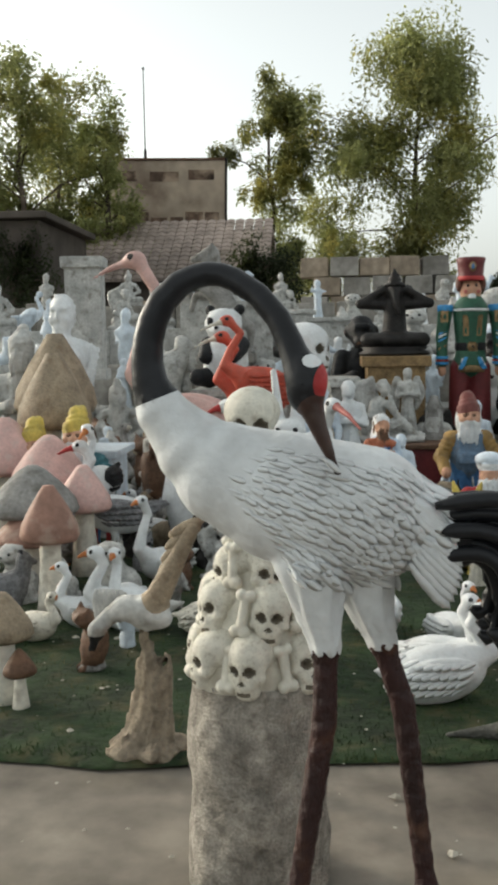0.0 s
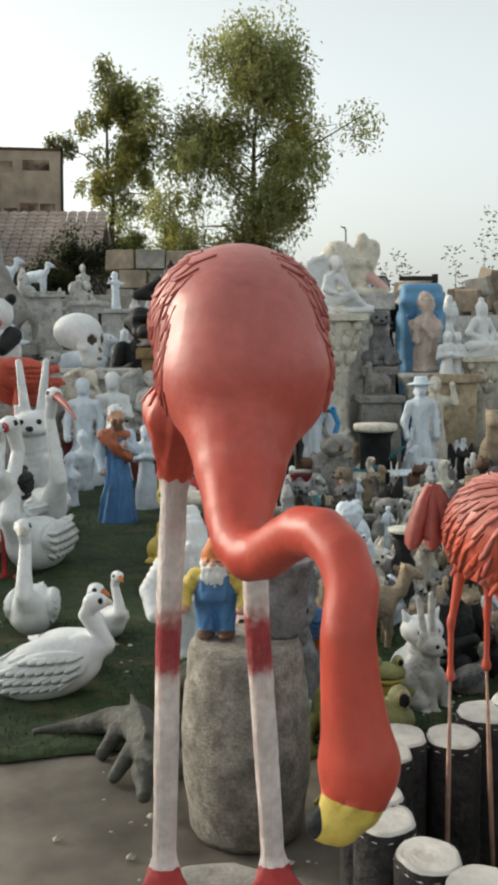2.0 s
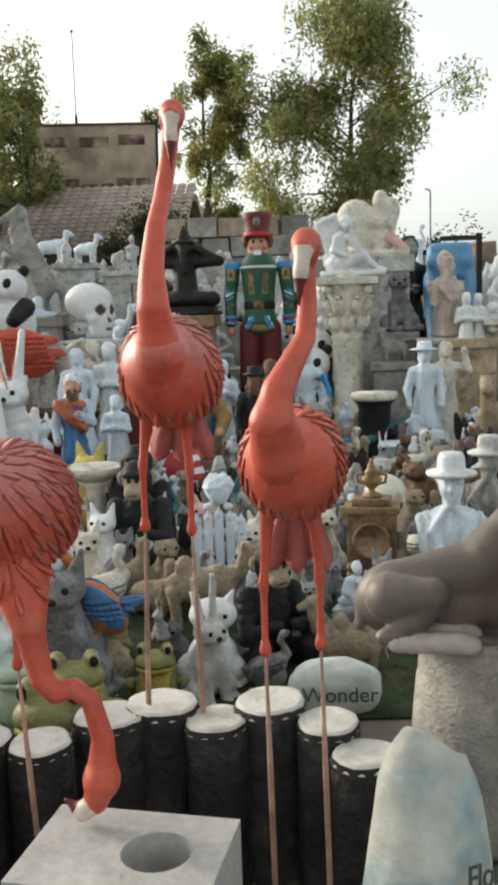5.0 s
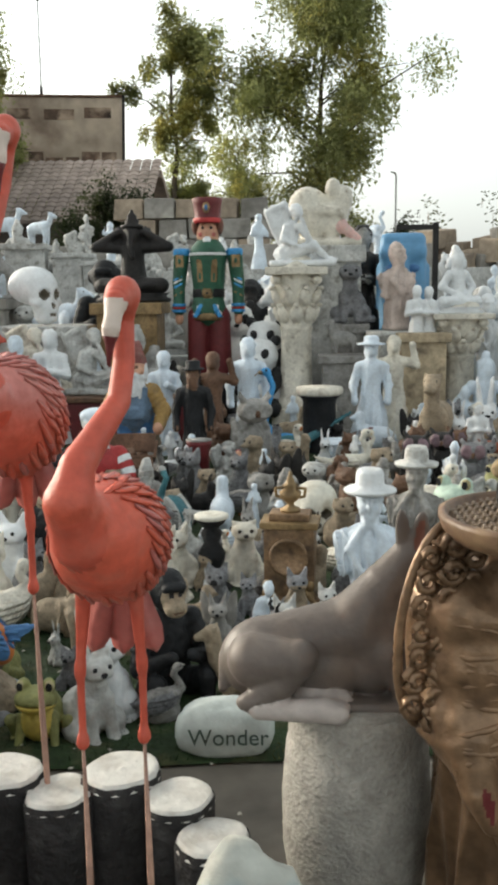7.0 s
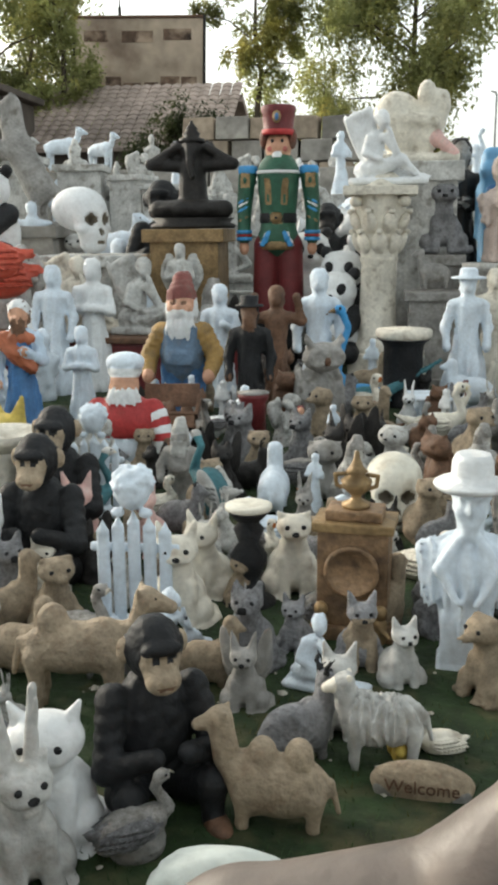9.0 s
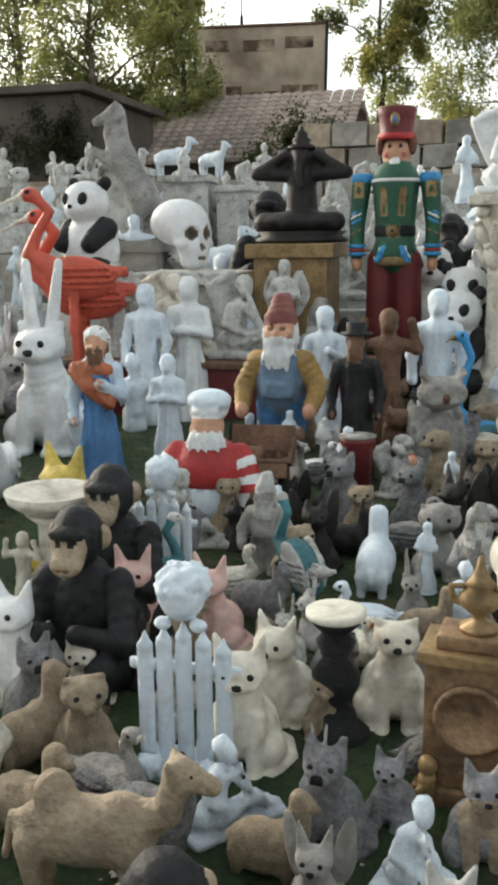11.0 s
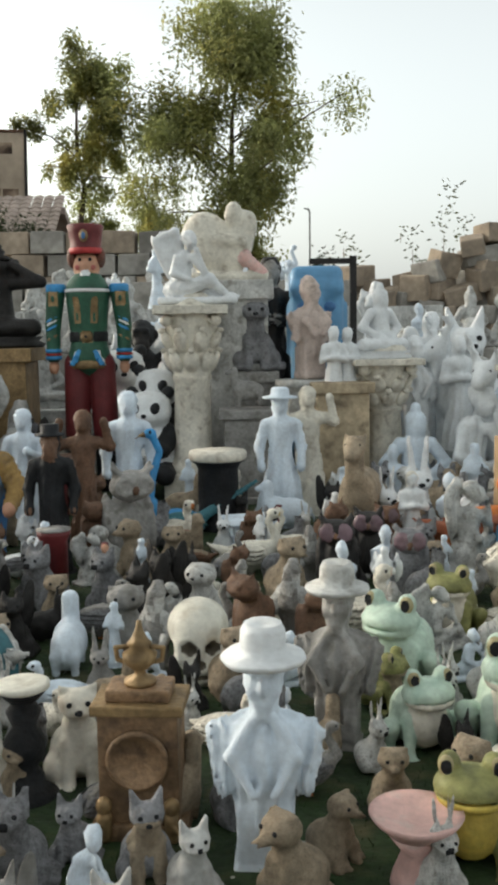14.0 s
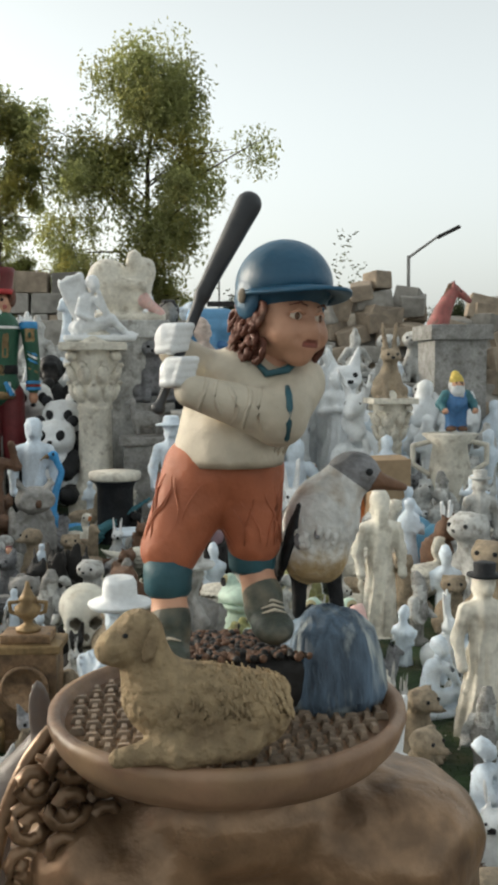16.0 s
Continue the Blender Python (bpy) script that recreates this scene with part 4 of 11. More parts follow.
def small_flamingo(name, label, y, body, br, neck, nr, beak, knees, feet, tailx, rows=10, at=None):
    s = Sculpt(0.007, 3.0)
    bx, bz = body
    FL = mat("flamingo_plumage" if bz < 0.8 else "flamingo_plumage_raised", (0.58, 0.105, 0.06), 0.38, 0.14, 0.2, 70, 0.1, (0.5, 0.28, 0.22), second=((0.58, 0.21, 0.18), bz - br * 0.4, bz + br * 0.9, 50, 51))
    s.ball((bx, 0, bz), (br, br * 1.5, br * 1.08), FL, (-20, 0, 0), 26)
    pts = [(p[0], -p[2], p[1]) for p in neck]
    s.path(pts, [q - 0.002 for q in nr], CORAL, 16)
    s.limb((bx, -0.02, bz - 0.1 * br), pts[-2], br * 0.74, nr[-2] * 0.98, FL, 20)
    h = pts[0]
    s.ball((h[0], h[1], h[2]), (nr[0] * 1.02, nr[0] * 1.3, nr[0] * 1.15), CORAL, n=14)
    b = [(p[0], -p[2], p[1]) for p in beak]
    s.limb(h, b[0], nr[0] * 0.85, nr[0] * 0.62, CORAL)
    s.path([b[0], b[1]], [nr[0] * 0.62, nr[0] * 0.5], mat("ivory_beak_paint", (0.66, 0.55, 0.48), 0.45))
    s.limb(b[1], b[2], nr[0] * 0.42, nr[0] * 0.12, MAROON)
    for k, tilt in ((-1, 0.3), (0, 0.0), (1, -0.35)):
        s.feather((tailx[0] + 0.026 * k, 0.07, tailx[1]), (-tilt, 0.2, -1), (0, -1, 0), (0.13, 0.042, 0.005), PINK, 0.0)
    for (kx, kz), (fx, fz) in zip(knees, feet):
        s.limb((bx + (kx - bx) * 0.8, 0.01, bz - br * 0.8), (kx, 0.01, kz + 0.10), 0.0115, 0.0055, CORAL, 12)
        s.limb((kx, 0.01, kz + 0.11), (kx, 0.01, kz), 0.0056, 0.0052, CORAL, 10)
        s.ball((kx, 0.01, kz), (0.008, 0.008, 0.0105), CORAL)
        s.tube([(kx, 0.01, kz), (kx * 0.66 + fx * 0.34, 0.01, kz * 0.66 + fz * 0.34), (kx * 0.33 + fx * 0.67, 0.01, kz * 0.33 + fz * 0.67), (fx, 0.01, fz)], 0.0048, ROD, 10)
    # long overlapping feathers combed back and down over the body
    rng = random.Random(3)
    for row in range(rows + 4):
        n = 26
        e = 1.25 - 2.0 * row / (rows + 3)
        for k in range(n):
            a = math.pi * 2 * (k + 0.5 * (row % 2)) / n + rng.uniform(-0.05, 0.05)
            d = np.array((math.cos(a) * math.cos(e), math.sin(a) * math.cos(e), math.sin(e)))
            if d[1] < -0.75 and abs(e) < 0.9 and bz > 0.8:
                continue
            p, g = s.skin(np.array((bx, 0.02, bz)) + d * br * 2.2, -d, br * 2.0)
            if p is None or abs(p[2] - bz) > br * 1.5 or np.linalg.norm(p - np.array((bx, 0, bz))) > br * 1.75:
                continue
            ln = 0.034 + 0.02 * rng.random()
            s.feather(p, (0.25 * d[0] + rng.uniform(-0.2, 0.2), 0.75, -0.75), g, (ln, 0.0115, 0.0014), FL if rng.random() < 0.8 else PINK, 0.10)
    return statue(name, s, label, "flamingo statue", at or pose(0, y, 0))


def flamingos():
    small_flamingo("flamingo_statue", "slim coral flamingo statue with raised neck on rods", 1.6, (1.128, 0.985), 0.082,
                   [(1.148, 1.395, 0.01), (1.143, 1.37, 0.0), (1.138, 1.32, 0.01), (1.132, 1.265, 0.04), (1.126, 1.21, 0.085), (1.124, 1.15, 0.12), (1.126, 1.09, 0.135), (1.13, 1.03, 0.115), (1.13, 0.99, 0.07)],
                   [0.0185, 0.0165, 0.016, 0.016, 0.0175, 0.021, 0.027, 0.035, 0.045], [(1.150, 1.385, 0.042), (1.152, 1.35, 0.060), (1.150, 1.30, 0.064)],
                   [(1.071, 0.725), (1.151, 0.718)], [(1.055, 0.10), (1.165, 0.10)], (1.13, 0.89), at=pose(-0.094, 1.775, -0.1105) @ Matrix.Scale(1.1014, 4))
    small_flamingo("flamingo_statue", "coral flamingo statue bending its neck to the ground", 1.5, (0.935, 0.785), 0.096,
                   [(1.076, 0.385, 0.10), (1.081, 0.45, 0.10), (1.066, 0.51, 0.10), (1.04, 0.53, 0.10), (1.012, 0.522, 0.10), (0.993, 0.545, 0.10), (0.975, 0.62, 0.09), (0.957, 0.69, 0.06)],
                   [0.026, 0.019, 0.017, 0.017, 0.018, 0.02, 0.024, 0.045], [(1.066, 0.352, 0.105), (1.045, 0.335, 0.105), (1.018, 0.352, 0.10)],
                   [(0.85, 0.507), (0.919, 0.525)], [(0.847, 0.0), (0.945, 0.0)], (0.83, 0.80))
    small_flamingo("flamingo_statue", "coral flamingo statue with curved neck and drooping tail", 1.45, (1.375, 0.855), 0.076,
                   [(1.402, 1.172, 0.0), (1.400, 1.14, -0.005), (1.402, 1.09, 0.005), (1.398, 1.04, 0.03), (1.378, 1.005, 0.07), (1.360, 0.972, 0.105), (1.352, 0.93, 0.12), (1.358, 0.88, 0.09)],
                   [0.020, 0.0165, 0.016, 0.017, 0.020, 0.024, 0.030, 0.04], [(1.398, 1.165, 0.028), (1.394, 1.13, 0.046), (1.390, 1.085, 0.048)],
                   [(1.326, 0.565), (1.411, 0.575)], [(1.333, 0.0), (1.42, 0.0)], (1.375, 0.735))


def skull_mesh(name, m, dark=None, n=96):
    """A skull of height 1 looking along -y, with sunken sockets, nose and tooth gaps."""
    s = Sculpt(0.05)
    s.slot(m)
    s.ball((0, 0.06, 0.64), (0.35, 0.44, 0.31), m)
    s.ball((0, -0.2, 0.5), (0.29, 0.2, 0.2), m)
    s.ball((0, -0.22, 0.28), (0.21, 0.2, 0.16), m)
    s.ball((0, -0.22, 0.14), (0.19, 0.17, 0.13), m)
    for k in (-1, 1):
        s.ball((0.22 * k, -0.2, 0.36), (0.09, 0.13, 0.07), m)
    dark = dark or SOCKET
    # sockets, nose and mouth line get a darker colour besides their depth
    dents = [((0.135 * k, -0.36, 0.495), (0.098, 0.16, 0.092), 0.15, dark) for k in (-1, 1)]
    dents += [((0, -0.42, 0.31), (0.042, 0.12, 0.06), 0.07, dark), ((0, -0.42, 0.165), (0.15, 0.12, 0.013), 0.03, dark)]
    dents += [((0.05 * k, -0.41, 0.165), (0.010, 0.1, 0.06), 0.014, None) for k in range(-3, 4)]
    dents += [((0.28 * k, -0.08, 0.34), (0.1, 0.14, 0.1), 0.05, None) for k in (-1, 1)]
    return s.shell(name, (0, -0.06, 0.45), n, dents)


SOCKET = mat("dark_hollow_tone", (0.14, 0.12, 0.09), 0.8, 0.2, 0.3, 40, 0.2)


def skull_pedestal():
    t = thing("skull_pedestal", "rough stone pedestal carrying a heap of bone-coloured skulls", "pedestal", pose(-0.62, 1.72, 0))
    v, f = [], []
    n, rows = 72, 44
    for i in range(rows + 1):
        z = 0.49 * i / rows
        for k in range(n):
            a = 2 * math.pi * k / n
            p = Vector((math.cos(a), math.sin(a), z * 4))
            r = 0.160 - 0.012 * (z / 0.49) + 0.014 * noise.noise(p * 1.7) + 0.007 * noise.noise(p * 5) + 0.003 * noise.noise(p * 14)
            crack = abs(((a * 3.2 + z * 2.2 + 0.3 * noise.noise(p * 2)) % 2.1) - 1.0)
            r -= 0.014 * max(0, 1 - crack * 14)
            v.append((r * math.cos(a), r * math.sin(a), z))
    for i in range(rows):
        for k in range(n):
            f.append((i * n + k, i * n + (k + 1) % n, (i + 1) * n + (k + 1) % n, (i + 1) * n + k))
    f.append(tuple(range(rows * n, rows * n + n)))
    part("shaft", add_mesh("shaft", v, f, [SPECK]), t, "cracked grey granite-like shaft")
    rng = random.Random(9)
    part("core", lathe_mesh("core", [(0.15, 0.48), (0.135, 0.53), (0.105, 0.62), (0.07, 0.70), (0.03, 0.75), (0.01, 0.76)], BONE, 28, 0.03), t)
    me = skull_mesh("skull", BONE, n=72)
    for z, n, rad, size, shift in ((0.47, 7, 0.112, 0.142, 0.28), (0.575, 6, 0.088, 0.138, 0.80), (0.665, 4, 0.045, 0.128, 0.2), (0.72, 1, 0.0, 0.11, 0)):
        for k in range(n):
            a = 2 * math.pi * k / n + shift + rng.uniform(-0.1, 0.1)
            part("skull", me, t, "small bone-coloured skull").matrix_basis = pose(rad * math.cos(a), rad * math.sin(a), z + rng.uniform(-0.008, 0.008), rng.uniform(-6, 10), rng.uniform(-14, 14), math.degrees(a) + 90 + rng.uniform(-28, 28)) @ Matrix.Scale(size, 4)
    s = Sculpt(0.003, 0.6)
    s.limb((0, 0, 0.014), (0, 0, 0.080), 0.011, 0.010, BONE, 8)
    for j in (-1, 1):
        s.ball((0.010 * j, 0, 0.010), 0.0135, BONE, n=8)
        s.ball((0.010 * j, 0, 0.086), 0.0125, BONE, n=8)
    bone = s.mesh("bone")
    for z, n, rad, shift in ((0.488, 7, 0.152, 0.73), (0.60, 6, 0.125, 0.28), (0.69, 4, 0.085, 0.98)):
        for k in range(n):
            a = 2 * math.pi * k / n + shift
            part("bone", bone, t).matrix_basis = pose(rad * math.cos(a), rad * math.sin(a), z, -12, rng.uniform(-14, 14), math.degrees(a) + 90)


def heron_driftwood():
    s = Sculpt(0.012)
    s.ball((0, 0, 0.02), (0.13, 0.10, 0.035), DRIFT, n=18, fold=(5, 0.01))
    for a, b, r in (((0.0, 0, 0.02), (0.03, 0, 0.22), 0.045), ((0.03, 0, 0.2), (0.0, 0, 0.36), 0.03), ((-0.04, 0.02, 0.03), (-0.01, 0.02, 0.28), 0.03), ((0.06, -0.02, 0.02), (0.07, 0, 0.3), 0.025), ((-0.1, -0.05, 0.02), (0, 0, 0.1), 0.02)):
        s.limb(a, b, r, r * 0.6, DRIFT, fold=(4, 0.006))
    s.ball((0.0, 0, 0.43), (0.09, 0.045, 0.045), PALESTONE, (0, 18, 0), 16)
    s.path([(-0.06, 0, 0.44), (-0.10, 0, 0.42), (-0.14, -0.01, 0.38)], [0.032, 0.026, 0.024], PALESTONE)
    s.limb((-0.14, -0.01, 0.37), (-0.155, -0.02, 0.31), 0.02, 0.008, BLACK)
    for k in range(7):
        s.plate((0.06 + 0.012 * k, 0.01, 0.50 + 0.03 * k), (0.085 - 0.004 * k, 0.012, 0.02), TAN, (0, -62 + 6 * k, 0), 10)
        s.plate((-0.05 - 0.016 * k, 0.05, 0.44 - 0.002 * k), (0.06, 0.012, 0.016), PALESTONE, (0, 55 + 5 * k, 30), 10)
    s.limb((0.03, 0.0, 0.45), (0.15, 0.01, 0.68), 0.04, 0.02, TAN)
    statue("heron_statue", s, "brown and grey heron spreading its wings on driftwood", "heron statue", pose(-1.0, 2.36, 0))


def barrel(name, c, h, r, m, label):
    t = thing(name, label, "pedestal", pose(*c))
    part("body", lathe_mesh("body", [(r * 0.9, 0), (r * 0.98, 0.02), (r * 1.0, 0.06), (r * 1.08, h * 0.3), (r * 1.1, h * 0.55), (r * 1.03, h * 0.8), (r * 0.99, h * 0.83), (r * 1.0, h * 0.86), (r * 0.99, h * 0.88),
                                     (r * 0.97, h * 0.97), (r * 0.93, h)], m, 40, 0.006), t)
    part("top", lathe_mesh("top", [(r * 0.9, h - 0.012), (r * 0.92, h + 0.006), (r * 0.85, h + 0.012)], m, 40, 0.004), t)
    return t


def stump(c, r, h, k):
    t = thing("log_stump", "blackened log stump with white-painted cut top", "log stump", pose(*c, 0, 0, k * 57), "log stumps edging the path")
    rng = random.Random(k)
    v, f, n = [], [], 26
    ph = rng.uniform(0, 6)
    prof = [(1.06, 0), (1.0, 0.05), (0.98, h * 0.5), (1.0, h - 0.012), (0.97, h)]
    for i, (q, z) in enumerate(prof):
        for j in range(n):
            a = 2 * math.pi * j / n
            rr = r * q * (1 + 0.05 * math.sin(2 * a + ph) + 0.03 * math.sin(5 * a + ph) + 0.018 * math.sin(13 * a + 3 * z * 20))
            v.append((rr * math.cos(a), rr * math.sin(a), z))
    for i in range(len(prof) - 1):
        for j in range(n):
            f.append((i * n + j, i * n + (j + 1) % n, (i + 1) * n + (j + 1) % n, (i + 1) * n + j))
    part("bark", add_mesh("bark", v, f, [BARK]), t)
    v, f = [], []
    rings = 9
    for i in range(rings + 1):
        q = 1.0 - i / (rings + 0.5)
        for j in range(n):
            a = 2 * math.pi * j / n
            rr = r * 1.0 * q * (1 + (0.05 * math.sin(2 * a + ph) + 0.03 * math.sin(5 * a + ph)) * (0.4 + 0.6 * q))
            v.append((rr * math.cos(a), rr * math.sin(a), h + (0.0035 if i % 2 else 0.0) + (-0.012 if i == 0 else 0.002)))
    for i in range(rings):
        for j in range(n):
            f.append((i * n + j, i * n + (j + 1) % n, (i + 1) * n + (j + 1) % n, (i + 1) * n + j))
    f.append(tuple(range(rings * n, rings * n + n)))
    part("cut_top", add_mesh("cut_top", v, f, [STUMPTOP]), t, "white-painted growth rings")


STUMPTOP = mat("chalky_white_cut_wood", (0.70, 0.68, 0.63), 0.8, 0.1, 0.5, 50, 0.25, (0.40, 0.36, 0.30))


def stumps():
    for k, (x, y, r, h) in enumerate(((0.79, 1.66, 0.058, 0.325), (0.90, 1.66, 0.06, 0.32), (1.005, 1.755, 0.068, 0.33), (1.10, 1.80, 0.07, 0.335), (1.21, 1.76, 0.062, 0.32), (1.31, 1.81, 0.07, 0.335),
                                      (1.42, 1.75, 0.062, 0.32), (1.485, 1.66, 0.06, 0.30), (0.745, 1.575, 0.052, 0.33), (0.70, 1.53, 0.058, 0.32), (0.685, 1.42, 0.055, 0.325), (0.69, 1.335, 0.056, 0.32),
                                      (0.735, 1.215, 0.056, 0.32), (0.795, 1.13, 0.056, 0.32), (1.60, 1.50, 0.055, 0.27), (0.98, 1.02, 0.055, 0.3), (1.16, 0.98, 0.055, 0.3))):
        stump((x, y, 0), r, h, k)


def holed_block():
    t = thing("concrete_block", "light grey concrete block with a round hole", "concrete block", pose(1.125, 1.33, 0, 0, 0, -8))
    bm = bmesh.new()
    n, hw, hd, z0, z1 = 32, 0.145, 0.105, 0.0, 0.315
    hole = [(0.045 + 0.052 * math.cos(2 * math.pi * k / n), 0.0 + 0.052 * math.sin(2 * math.pi * k / n)) for k in range(n)]
    rim = []
    for k in range(n):
        a = 2 * math.pi * k / n
        c, d = math.cos(a), math.sin(a)
        q = 1 / max(abs(c) / 1.0, abs(d) / 1.0)
        rim.append((hw * c * q, hd * d * q))
    lay = {}
    for key, pts, z in (("ti", hole, z1), ("to", rim, z1), ("bi", hole, 0.02), ("bo", rim, z0)):
        lay[key] = [bm.verts.new((x, y, z)) for x, y in pts]
    for k in range(n):
        j = (k + 1) % n
        bm.faces.new((lay["to"][k], lay["to"][j], lay["ti"][j], lay["ti"][k]))
        bm.faces.new((lay["bo"][j], lay["to"][j], lay["to"][k], lay["bo"][k])[::-1])
        bm.faces.new((lay["ti"][k], lay["ti"][j], lay["bi"][j], lay["bi"][k]))
    bm.faces.new(lay["bi"])
    bmesh.ops.recalc_face_normals(bm, faces=bm.faces[:])
    me = bpy.data.meshes.new("body")
    bm.to_mesh(me)
    bm.free()
    me.materials.append(mat("smooth_light_concrete", (0.48, 0.47, 0.45), 0.85, 0.12, 0.4, 60, 0.2, (0.3, 0.28, 0.25)))
    part("body", me, t)


def hound():
    s = Sculpt(0.007, 2.8)
    s.ball((1.558, 0.0, 0.505), (0.078, 0.066, 0.074), DOG, (0, -12, 0))
    s.limb((1.565, 0.0, 0.53), (1.74, 0.0, 0.565), 0.050, 0.062, DOG)
    s.ball((1.67, 0.0, 0.50), (0.11, 0.058, 0.065), DOG)
    s.ball((1.772, 0.0, 0.535), (0.062, 0.060, 0.100), DOG, (0, 14, 0))
    s.path([(1.745, 0.0, 0.585), (1.785, 0.005, 0.640), (1.822, 0.015, 0.688)], [0.060, 0.046, 0.034], DOG)
    s.ball((1.850, 0.03, 0.698), (0.042, 0.034, 0.032), DOG, (0, 10, 25))
    s.limb((1.875, 0.045, 0.700), (1.945, 0.085, 0.684), 0.027, 0.019, DOG)
    s.ball((1.815, 0.010, 0.738), (0.014, 0.008, 0.046), DOG, (0, -4, 15))
    s.ball((1.846, 0.006, 0.734), (0.017, 0.009, 0.046), DOG, (0, 6, 15))
    s.cut((1.846, -0.004, 0.736), (0.010, 0.007, 0.032), EARPINK, (0, 8, 15))
    # folded hind leg: thigh, knee, shin and long pale foot
    s.limb((1.548, -0.050, 0.520), (1.622, -0.078, 0.530), 0.050, 0.034, DOG)
    s.path([(1.628, -0.072, 0.532), (1.600, -0.076, 0.490), (1.545, -0.080, 0.457)], [0.031, 0.026, 0.018], DOG)
    s.ball((1.532, -0.080, 0.452), (0.018, 0.016, 0.015), DOG)
    s.limb((1.555, -0.085, 0.441), (1.672, -0.085, 0.440), 0.0185, 0.0225, DOGPAW)
    for k in (-1, 0, 1):
        s.ball((1.694, -0.085 + 0.014 * k, 0.437), (0.021, 0.0105, 0.0165), DOGPAW)
    s.limb((1.62, -0.045, 0.448), (1.690, -0.040, 0.448), 0.018, 0.019, DOGPAW)
    for k in (-1, 1):
        s.ball((1.706, -0.040 + 0.010 * k, 0.446), (0.016, 0.0095, 0.014), DOGPAW)
    s.limb((1.497, 0.0, 0.50), (1.487, -0.02, 0.455), 0.018, 0.010, DOG)
    for y in (-0.035, 0.035):
        s.limb((1.79, y, 0.53), (1.825, y * 1.2, 0.452), 0.034, 0.026, DOG)
        s.limb((1.825, y * 1.2, 0.447), (1.895, y * 1.2, 0.440), 0.024, 0.020, DOG)
    s.box((1.70, 0.0, 0.432), (0.15, 0.07, 0.010), DOG, rnd=0.008)
    statue("hound_statue", s, "sleek taupe hound statue lying on a round pedestal", "dog statue", pose(0, 1.92, 0))
    barrel("stone_pedestal", (1.735, 1.94, 0), 0.418, 0.130, CONCRETE, "grey cast concrete round pedestal under the hound")


EARPINK = mat("dusky_inner_ear", (0.2, 0.09, 0.07), 0.6)
DOGPAW = mat("pale_worn_paw", (0.50, 0.45, 0.42), 0.6, 0.15, 0.3, 40, 0.2)


# the tray and what stands on it
STAGE = Matrix.Translation((1.927, 0.964, 1.163)) @ Matrix.Scale(0.925, 4) @ Matrix.Translation((-1.927, -0.964, -1.163))


